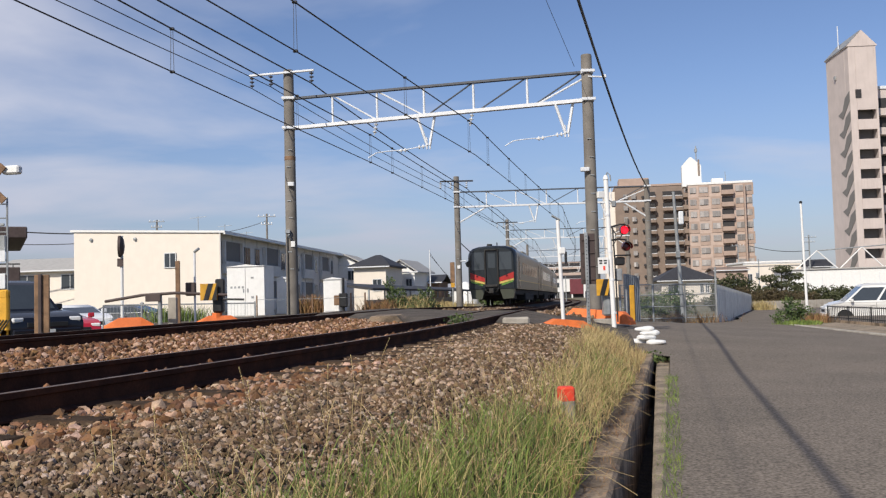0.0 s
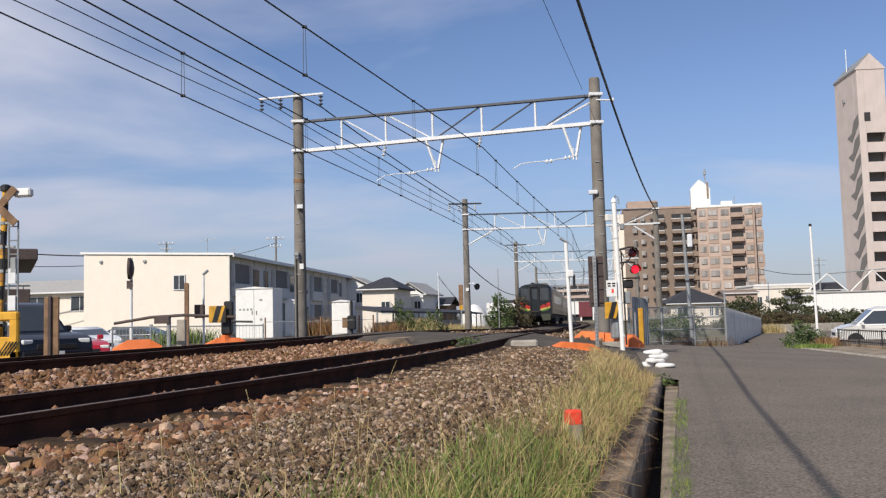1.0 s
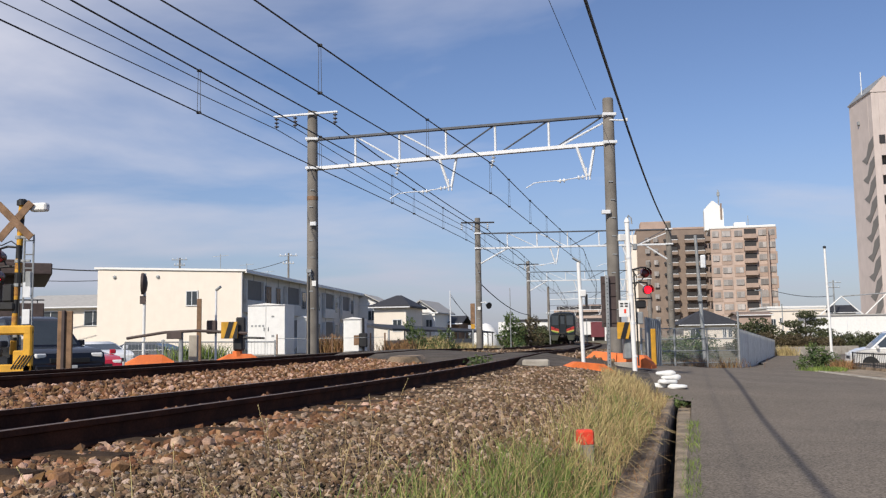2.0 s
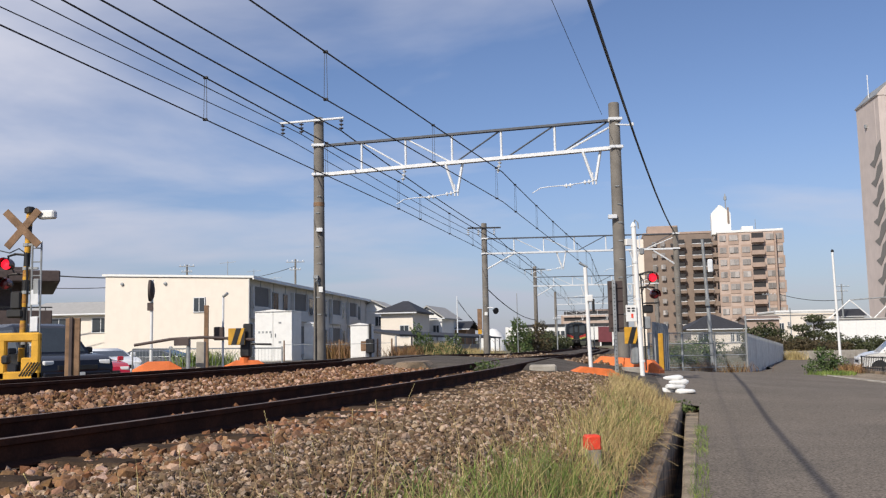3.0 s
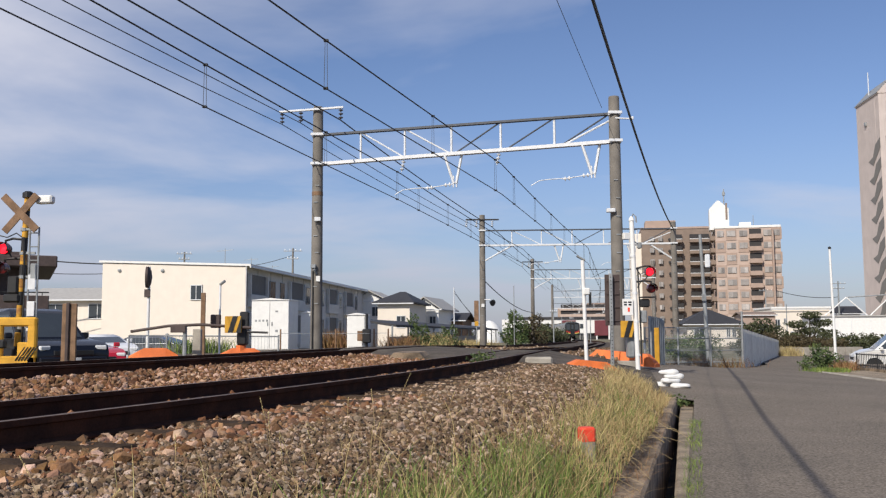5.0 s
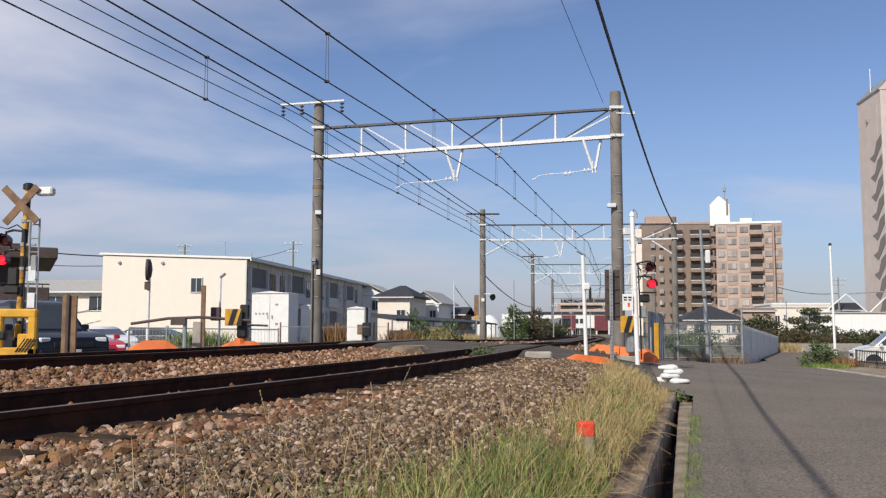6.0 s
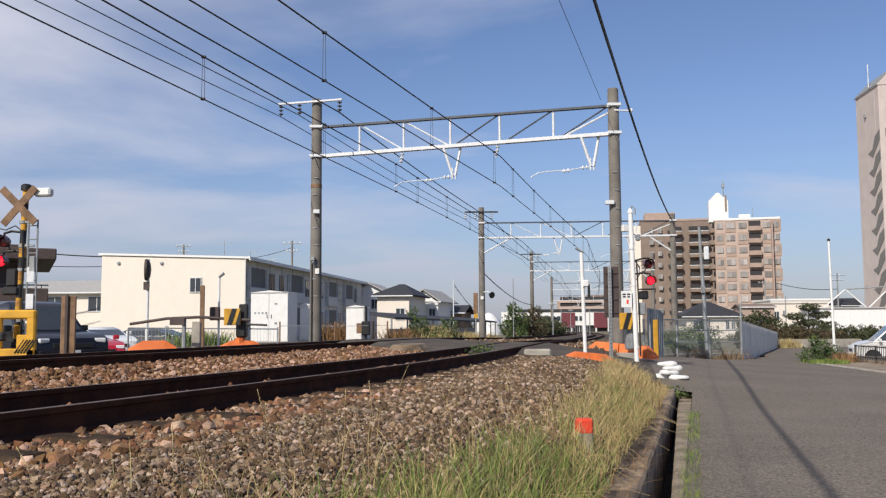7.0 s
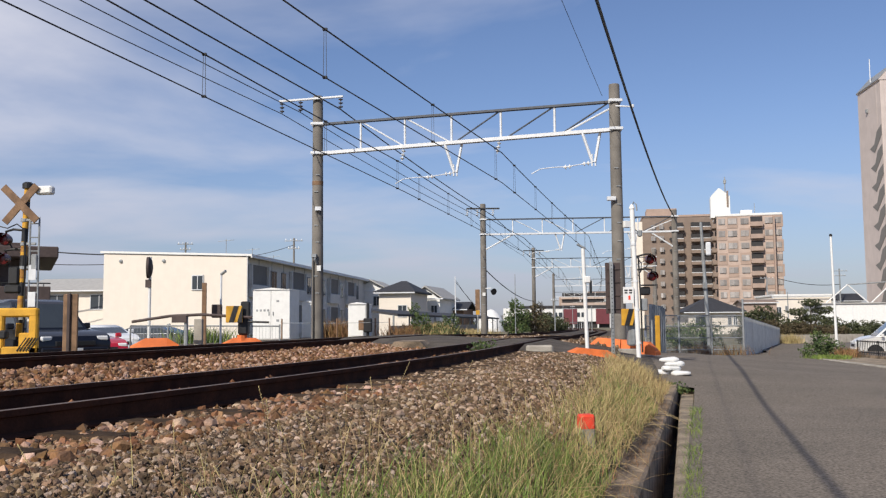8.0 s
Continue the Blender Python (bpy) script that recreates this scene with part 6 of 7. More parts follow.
def build_vehicle(name, label, m, mat, L, W, H, van=False):
    """A car along its local x axis, nose at +x: a lower body with wheel arches, a tapered cabin with panes, wheels, lamps."""
    v = thing(name, label, "car", m, "parked vehicles")
    hl, zb = L / 2, 0.98
    wx = (-hl + 0.72, hl - 0.78)
    up = [(hl, 0.42), (hl + 0.02, 0.62), (hl - 0.06, 0.8), (hl - 0.3, 0.9), (hl - (0.75 if van else 1.15), zb), (-hl + 0.1, zb), (-hl, 0.8), (-hl, 0.3)]
    low = []
    for c in wx:
        low += [(c - 0.37 * math.cos(t), 0.3 + 0.37 * math.sin(t)) for t in [math.pi * k / 8 for k in range(9)]]
    outline = up + [(x, max(z, 0.24)) for x, z in low] + [(hl - 0.05, 0.24)]
    rows = [[(x * (0.985 if k else 1), f * W, z) for x, z in outline] for f, k in ((-0.485, 1), (-0.5, 0), (0.5, 0), (0.485, 1))]
    rows[0] = [(x, y, z - 0.015 * (z > 0.7)) for x, y, z in rows[0]]
    rows[3] = [(x, y, z - 0.015 * (z > 0.7)) for x, y, z in rows[3]]
    g = Geo().sheet(rows, close=True)
    n = len(outline)
    g.f += [tuple(range(n)), tuple(range(3 * n, 4 * n))[::-1]]
    part("body", g, mat, v, smooth=True)
    # cabin
    xr0, xf0 = -hl + 0.06, hl - (0.78 if van else 1.2)
    xr1, xf1 = -hl + (0.2 if van else 0.75), hl - (1.6 if van else 2.05)
    hw0, hw1, zt = W * 0.485, W * 0.42, H - 0.09
    ring = lambda x0, x1, hw, z: [(x0, -hw, z), (x1, -hw, z), (x1, hw, z), (x0, hw, z)]
    r0, r1, r2 = ring(xr0, xf0, hw0, zb - 0.01), ring(xr1, xf1, hw1, zt), ring(xr1 + 0.2, xf1 - 0.35, hw1 - 0.14, H)
    g = Geo().sheet([r0, r1, r2], close=True)
    g.f += [(8, 9, 10, 11)]
    cabin = part("cabin", g, mat, v, smooth=True)
    part("windscreen", panel((r0[1], r0[2], r1[2], r1[1]), 0.05, 0.95, 0.06, 0.94), "glass", cabin, "dark glossy windscreen")
    part("rear_window", panel((r0[3], r0[0], r1[0], r1[3]), 0.08, 0.92, 0.15, 0.9), "glass", cabin)
    spans = ((0.04, 0.3), (0.33, 0.62), (0.65, 0.97)) if van else ((0.05, 0.2), (0.23, 0.55), (0.58, 0.96))
    for s in (-1, 1):
        q = (r0[0], r0[1], r1[1], r1[0]) if s < 0 else (r0[2], r0[3], r1[3], r1[2])
        for a, b in spans:
            u0, u1 = (a, b) if s < 0 else (1 - b, 1 - a)
            part("side_window", panel(q, u0, u1, 0.1, 0.88), "glass", cabin, "dark side window")
        for a in (0.33, 0.64) if van else (0.22, 0.57):
            x = xr0 + (xf0 - xr0) * a
            part("door_seam", Geo().box((x, s * W * 0.5, 0.64), (0.012, 0.008, 0.6), cham=0.002), "black", v)
            part("door_handle", Geo().box((x + 0.16, s * (W * 0.5 + 0.012), 0.86), (0.16, 0.03, 0.035), cham=0.01), mat, v)
        part("sill", Geo().box((0, s * (W * 0.5 - 0.01), 0.29), (L - 2.4, 0.06, 0.1), cham=0.02), "black", v)
        for x in wx:
            part("wheel_arch", Geo().lathe((x, s * (W / 2 - 0.2), 0.3), ((0.365, -0.14), (0.365, 0.14)), 18, (0, 1, 0)), "under", v)
            wheel = part("wheel", Geo().lathe((x, s * (W / 2 - 0.11), 0.31), ((0.2, -0.1), (0.3, -0.1), (0.315, -0.07), (0.315, 0.07), (0.3, 0.1), (0.2, 0.1)), 22, (0, 1, 0)), "tyre", v, "black tyre", smooth=True)
            part("rim", Geo().lathe((x, s * (W / 2 - 0.03), 0.31), ((0.21, -0.01), (0.2, 0.012), (0.07, 0.0), (0.05, 0.02)), 14, (0, s, 0)), "galv", wheel, "silver wheel rim")
        part("headlight", Geo().box((hl - 0.13, s * W * 0.4, 0.74), (0.26, 0.3, 0.12), s * -12, cham=0.05), "porcelain", v, "clear headlight")
        part("tail_lamp", Geo().box((-hl + 0.02, s * W * 0.44, 0.8), (0.08, 0.16, 0.28), cham=0.03), "lens_off", v)
        part("mirror", Geo().box((xf0 - 0.3, s * (W / 2 + 0.09), 1.06), (0.11, 0.2, 0.15), cham=0.045), mat, v)
    part("grille", Geo().box((hl + 0.01, 0, 0.62), (0.05, W * 0.56, 0.12), cham=0.02), "black", v)
    part("bumper", Geo().box((hl - 0.02, 0, 0.4), (0.16, W * 0.95, 0.24), cham=0.06), mat, v)
    part("number_plate", Geo().box((hl + 0.07, 0, 0.42), (0.02, 0.33, 0.16), cham=0.005), "white", v)
    return v


build_vehicle("black_car", "black car parked beyond the tracks", pose(-11.0, 24.4, 0.0, 0, 0, -42), "car_black", 4.7, 1.85, 1.78)
build_vehicle("red_car", "red compact car parked in the lot", pose(-12.2, 31.4, -0.32, 0, 0, -55), "car_red", 3.6, 1.5, 1.15)
build_vehicle("white_car", "white compact car parked in the lot", pose(-13.0, 35.0, -0.2, 0, 0, -55), "car_white", 3.6, 1.5, 1.3)
build_vehicle("grey_car", "dark grey car parked in the lot", pose(-12.1, 39.5, -0.28, 0, 0, -10), "car_grey", 4.2, 1.6, 1.35)
build_vehicle("silver_van", "silver minivan parked behind a black fence", pose(20.75, 40.5, -0.72, 0, 0, 163), "car_silver", 4.5, 1.75, 1.8, True)
build_vehicle("white_van", "white van parked deeper in the lot", pose(22.5, 44.0, -0.7, 0, 0, 172), "car_white", 4.4, 1.7, 1.8, True)


# ---- poles and small things farther off ----
def build_far_clutter():
    def utility_pole(label, x, y, z0, z1, arms, mat="pole", r=0.13):
        p = thing("utility_pole", label, "utility pole", group="utility poles")
        part("pole", Geo().tube((x, y, z0), (x, y, z1), r, r * 0.7, 10), mat, p, smooth=True)
        for z, w in arms:
            part("crossarm", Geo().box((x, y - 0.12, z), (w, 0.08, 0.08)), "galv_dull", p)
            for s in (-0.42, -0.15, 0.15, 0.42):
                part("insulator", Geo().lathe((x + s * w, y - 0.12, z + 0.04), ((0.03, 0), (0.06, 0.06), (0.05, 0.14), (0.02, 0.18)), 8), "porcelain", p)
    utility_pole("concrete utility pole behind the flats", -15.2, 92, 0, 9.9, ((9.6, 1.9), (8.8, 1.2)))
    utility_pole("concrete utility pole behind the flats", -28.0, 98, 0, 10.1, ((9.9, 1.7), (9.3, 1.2)))
    utility_pole("slim pale pole beside the houses", 1.24, 90, 0, 5.7, (), "galv", 0.07)
    utility_pole("slim grey pole among the lineside scrub", 5.6, 70, 0, 4.8, (), "galv_dull", 0.04)
    for k, (x, y, z) in enumerate(((19.6, 160, 6.0), (13.6, 110, 4.0), (21.9, 165, 4.2), (26.5, 185, 4.5), (23.0, 140, 3.6))):
        utility_pole("slim lineside mast in the distance", x, y, -1.0, z, ((z - 0.3, 0.9),) if k % 2 else (), "galv_dull", 0.09)
    sign = thing("lineside_sign", "narrow faded orange lineside sign", "sign")
    part("post", Geo().tube((2.3, 60, 0), (2.3, 60, 2.2), 0.05, n=8), "galv_dull", sign)
    part("board", Geo().box((2.3, 59.95, 2.6), (0.3, 0.06, 1.35)), "wood", sign, "faded orange board")
    part("board", Geo().box((2.3, 59.95, 1.75), (0.26, 0.06, 0.3)), "yellow", sign)
    camera_box = thing("loudspeaker", "small dark loudspeaker on the pole", "loudspeaker")
    part("horn", Geo().lathe((2.86, 53.6, 2.95), ((0.05, 0), (0.1, 0.12), (0.2, 0.3)), 12, (0.5, -0.8, -0.2)), "black", camera_box)
    part("bracket", Geo().tube((2.55, 53.8, 3.1), (2.9, 53.7, 3.1), 0.03), "galv", camera_box)
    plate = thing("pole_plate", "small white number plate on the pole", "plate")
    part("plate", Geo().box((2.45, 53.78, 2.75), (0.18, 0.02, 0.2)), "white", plate)
    run_wire("service_wire", "sagging service cable between buildings", [(-42.0, 69, 8.9), (-26.4, 72.0, 6.75)], 0.05, 0.5)
    run_wire("service_wire", "thin service cable meeting the flats", [(-42.0, 69, 7.6), (-26.4, 72.0, 6.0)], 0.03, 0.6)
    run_wire("service_wire", "thin cable between utility poles", [(-28.0, 98, 9.0), (-15.2, 92, 9.2)], 0.03, 0.9)
    run_wire("service_wire", "thin cable from the pole to the houses", [(1.24, 90, 5.4), (5.5, 100, 1.0)], 0.02, 0.4)
    run_wire("service_wire", "thin cable from the pole to the houses", [(1.24, 90, 5.2), (6.4, 110, 1.2)], 0.02, 0.4)
    run_wire("service_wire", "thin cables above the road houses", [(52.0, 140, 7.6), (66.0, 150, 7.0)], 0.05, 0.5)
    utility_pole("utility pole behind the road houses", 66.0, 150, -0.4, 9.6, ((9.2, 2.6), (8.4, 2.0)), "galv_dull", 0.15)
    utility_pole("utility pole behind the cream house", 51.0, 142, -0.4, 8.0, ((7.7, 2.2),), "galv_dull", 0.12)
    utility_pole("slim dark pole beside the cream house", 30.9, 81, -0.4, 3.6, (), "galv_dull", 0.06)
    # lineside fence before the station
    f = thing("platform_fence", "grey platform fence in the distance", "fence")
    for k in range(24):
        x, y = 22.5 + k * 0.55, 205 + k * 0.4
        part("post", Geo().tube((x, y, -1.2), (x, y, 1.2), 0.07, n=5), "galv" if k % 6 == 0 else "galv_dull", f)
    part("rail", Geo().tube((22.5, 205, 1.1), (35.2, 214.2, 1.1), 0.06, n=5), "galv_dull", f)


build_far_clutter()


# ---- vegetation ----
def numpy_mesh(name, verts, faces, mat, label, category, kind="stuff"):
    me = bpy.data.meshes.new(name)
    me.from_pydata(np.asarray(verts).reshape(-1, 3).tolist(), [], np.asarray(faces).tolist())
    me.update()
    me.materials.append(M[mat])
    return tagged(new(name, me), label, category, kind=kind)


def blades(rng, pts, heights, width, lean):
    """Bent grass blades: four cross lines and a tip each."""
    n = len(pts)
    ang = rng.uniform(0, 2 * np.pi, n)
    side = np.c_[np.cos(ang), np.sin(ang), np.zeros(n)]
    la = rng.uniform(0, 2 * np.pi, n)
    bend = np.c_[np.cos(la), np.sin(la), np.zeros(n)] * (heights * rng.uniform(0.1, lean, n))[:, None]
    vs = []
    for f, w in ((0.0, 1.0), (0.4, 0.85), (0.75, 0.55)):
        c = pts + bend * f * f + np.c_[np.zeros(n), np.zeros(n), heights * (f - 0.12 * f * f)]
        vs += [c - side * width * w, c + side * width * w]
    vs.append(pts + bend + np.c_[np.zeros(n), np.zeros(n), heights * 0.86])
    v = np.stack(vs, 1).reshape(-1, 3)
    o = (np.arange(n) * 7)[:, None]
    f = np.concatenate([o + np.array([[a, b, c]]) for a, b, c in ((0, 1, 3), (0, 3, 2), (2, 3, 5), (2, 5, 4), (4, 5, 6))])
    return v, f


def verge_points(rng, n, u0, u1, y0, y1, power=1.0, clumps=0.0):
    """Points on the verge; denser in clumps."""
    out = []
    while len(out) < n:
        y = y0 + (y1 - y0) * rng.random() ** power
        u = rng.uniform(u0, u1)
        if clumps and noise.noise((u * 1.1, y * 1.1, 7)) < rng.uniform(-0.5, 0.35) * clumps:
            continue
        p = off(y, u)
        if p.x > drain_x(y) - float(np.interp(y, (5, 9, 12), (0.5, 0.45, 0.34))) or u < float(np.interp(y, (3, 4.5, 8, 13, 18), (2.55, 2.75, 2.85, 2.65, 2.5))) + rng.uniform(-0.22, 0.25) + (-0.6 if u1 == 3.0 else 0):
            continue
        out.append((p.x, p.y, bed_z(u, y) - 0.02))
    return np.array(out)


def build_grass():
    rng = np.random.default_rng(5)
    for name, lab, mat, n, u0, u1, y0, y1, power, h0, h1, w, lean, cl in (
            ("green_grass", "long green grass on the verge", "grass_green", 4800, 2.4, 3.6, 2.9, 7.0, 1.0, 0.08, 0.32, 0.0026, 0.9, 2.0),
            ("green_grass", "green grass tufts on the far verge", "grass_green", 1000, 2.6, 3.7, 7.0, 13.0, 1.0, 0.1, 0.26, 0.0036, 0.8, 1.5),
            ("dry_grass", "long dry straw grass on the verge", "grass_dry", 2300, 2.4, 3.7, 2.9, 9.5, 1.0, 0.1, 0.4, 0.0016, 1.0, 1.5),
            ("dry_grass", "dry golden grass by the crossing", "grass_dry", 5200, 2.45, 3.95, 7.6, 18.0, 0.9, 0.08, 0.3, 0.003, 0.8, 1.2),
            ("russet_grass", "russet dry grass among the golden", "grass_rust", 2600, 2.5, 3.9, 6.0, 18.0, 0.9, 0.05, 0.2, 0.0034, 0.9, 1.0),
            ("sparse_grass", "sparse dry stems on the ballast shoulder", "grass_dry", 420, 1.9, 3.0, 2.8, 9.5, 1.0, 0.08, 0.34, 0.0018, 1.0, 0.6)):
        pts = verge_points(rng, n, u0, u1, y0, y1, power, cl)
        v, f = blades(rng, pts, rng.uniform(h0, h1, n), w, lean)
        numpy_mesh(name, v, f, mat, lab, "grass")
    # thin green strip between kerb and road
    n = 1500
    y = rng.uniform(5, 14.5, n)
    keep = np.array([noise.noise((0, a * 0.9, 3)) > rng.uniform(-0.5, 0.3) for a in y])
    y = y[keep]
    pts = np.c_[1.50 + 0.284 * (y - 7.1) + rng.uniform(0.3, 0.5, len(y)), y, np.full(len(y), -0.36)]
    v, f = blades(rng, pts, rng.uniform(0.04, 0.12, len(y)), 0.0028, 1.2)
    numpy_mesh("kerb_grass", v, f, "grass_green", "short green grass along the kerb", "grass")
    # long arching stems that lean over the drain
    g = thing("grass_stems", "long pale grass stems arching over the drain", "grass", kind="stuff")
    for k in range(70):
        yy = rng.uniform(4.2, 9.5)
        x = drain_x(yy) - rng.uniform(0.25, 0.55)
        p = Vector((x, yy, -0.05))
        d = Vector((rng.uniform(0.05, 0.6), rng.uniform(-0.4, 0.15), 0))
        hh = rng.uniform(0.2, 0.55)
        pts = [p + d * f + Vector((0, 0, hh * (2.2 * f - 1.7 * f * f))) for f in (0, 0.25, 0.5, 0.75, 1.0)]
        part("stem", Geo().chain(pts, 0.0011, 4), "grass_dry", g)
    # straw lying flat on the drain wall
    n = 900
    y = rng.uniform(4.0, 13.0, n)
    pts = np.c_[drain_x(y) - rng.uniform(0.0, 0.4, n), y, np.full(n, -0.145)]
    v, f = blades(rng, pts, rng.uniform(0.03, 0.12, n), 0.002, 5.0)
    numpy_mesh("straw_litter", v, f, "grass_rust", "flattened straw on the drain wall", "grass")
    # upright seeding stems standing in the ballast shoulder
    g = thing("seeding_stems", "tall dry seeding stems in the ballast", "grass", kind="stuff")
    for k in range(26):
        yy, u = rng.uniform(3.6, 8.5), rng.uniform(1.9, 2.9)
        p = off(yy, u, bed_z(u, yy) - 0.01)
        d = Vector((rng.uniform(-0.12, 0.12), rng.uniform(-0.08, 0.08), 0))
        hh = rng.uniform(0.14, 0.36)
        pts = [p + d * (f * f) + Vector((0, 0, hh * f)) for f in (0, 0.35, 0.7, 1.0)]
        geo = Geo().chain(pts, 0.0009, 4)
        for i in range(7):
            c = pts[3] + (pts[2] - pts[3]) * (i / 8)
            geo.lathe(c, ((0.0006, -0.006), (0.0024, 0), (0.0006, 0.007)), 5, (rng.uniform(-0.6, 0.6), rng.uniform(-0.6, 0.6), 1))
        part("stem", geo, "grass_dry", g)
    # patches of dry grass behind the crossing, at the fences and along the far side
    for lab, mat, c, sx, sy, z, n, h0, h1 in (
            ("russet dry grass below the mesh fence", "grass_rust", (9.7, 34.9), 1.7, 0.3, -0.4, 1100, 0.15, 0.7),
            ("golden dry grass at the end of the sheet fence", "grass_dry", (21.2, 55.3), 0.5, 0.6, -0.45, 700, 0.3, 0.9),
            ("russet dry weeds beside the black fence", "grass_rust", (14.5, 32.6), 0.4, 0.4, -0.42, 700, 0.2, 0.6),
            ("green weeds at the end of the pavement", "grass_green", (13.4, 31.4), 0.5, 0.7, -0.33, 1300, 0.06, 0.24),
            ("tall dry grass beside the far track", "grass_dry", (1.6, 62.0), 1.5, 5.0, 0.2, 3200, 0.4, 1.1),
            ("tall dry grass beside the far track", "grass_dry", (-0.6, 52.0), 1.1, 4.0, 0.3, 2200, 0.5, 1.5),
            ("green weeds beside the cabinets", "grass_green", (-6.9, 26.0), 0.8, 0.4, 0.4, 900, 0.2, 0.75),
            ("dry brush beside the white cabinet", "grass_rust", (-4.1, 35.0), 0.7, 0.5, 0.4, 900, 0.4, 1.2),
            ("dry brush beside the shelter", "grass_rust", (-1.6, 35.0), 0.6, 0.6, 0.4, 600, 0.3, 0.9)):
        q = np.c_[rng.normal(c[0], sx / 1.7, n), rng.normal(c[1], sy / 1.7, n), np.full(n, z - (fall(c[1]) if c[0] < 5 else 0))]
        v, f = blades(rng, q, rng.uniform(h0, h1, n), 0.012, 0.6)
        numpy_mesh("wild_grass", v, f, mat, lab, "grass")


def leaf_cloud(rng, blobs, n, size):
    """Small four-sided leaves on the skins and in the bodies of several blobs."""
    w = np.array([b[3] * b[4] for b in blobs])
    pick = rng.choice(len(blobs), n, p=w / w.sum())
    b = np.array(blobs)[pick]
    d = rng.normal(size=(n, 3))
    d /= np.linalg.norm(d, axis=1)[:, None]
    r = rng.uniform(0.35, 1.0, n) ** 0.5
    r *= 1 + 0.25 * np.sin(d[:, 0] * 7 + d[:, 2] * 5)
    c = b[:, :3] + d * r[:, None] * np.c_[b[:, 3], b[:, 3], b[:, 4]]
    a = rng.normal(size=(n, 3))
    a /= np.linalg.norm(a, axis=1)[:, None]
    t = np.cross(a, rng.normal(size=(n, 3)))
    t /= np.linalg.norm(t, axis=1)[:, None] + 1e-6
    s = rng.uniform(0.6, 1.3, n)[:, None] * size
    v = np.stack([c - a * s, c + t * s * 0.5, c + a * s, c - t * s * 0.5], 1).reshape(-1, 3)
    o = (np.arange(n) * 4)[:, None]
    return v, o + np.array([[0, 1, 2, 3]])


def shrub(name, label, base, blobs, n, size, mat, trunk=0.05, seed=1, category="shrub"):
    rng = np.random.default_rng(seed)
    t = thing(name, label, category)
    g = Geo()
    bx, by, bz = base
    for k, b in enumerate(blobs):
        mid = Vector((bx + (b[0] - bx) * 0.3, by + (b[1] - by) * 0.3, bz + (b[2] - bz) * 0.5))
        g.tube((bx, by, bz - 0.1), mid, trunk, trunk * 0.7, 6).tube(mid, b[:3], trunk * 0.7, trunk * 0.25, 6)
    part("trunk", g, "bark", t)
    v, f = leaf_cloud(rng, blobs, n, size)
    me = bpy.data.meshes.new("crown")
    me.from_pydata(v.tolist(), [], f.tolist())
    me.materials.append(M[mat])
    o = new("crown", me)
    o.parent = t
    return t


def blob_row(rng, a, b, n, r, z, h):
    out = []
    for i in range(n):
        f = (i + 0.5) / n
        out.append((a[0] + (b[0] - a[0]) * f + rng.uniform(-r, r) * 0.3, a[1] + (b[1] - a[1]) * f + rng.uniform(-0.5, 0.5), z + rng.uniform(0, h), r * rng.uniform(0.7, 1.2), r * rng.uniform(0.6, 1.0)))
    return out


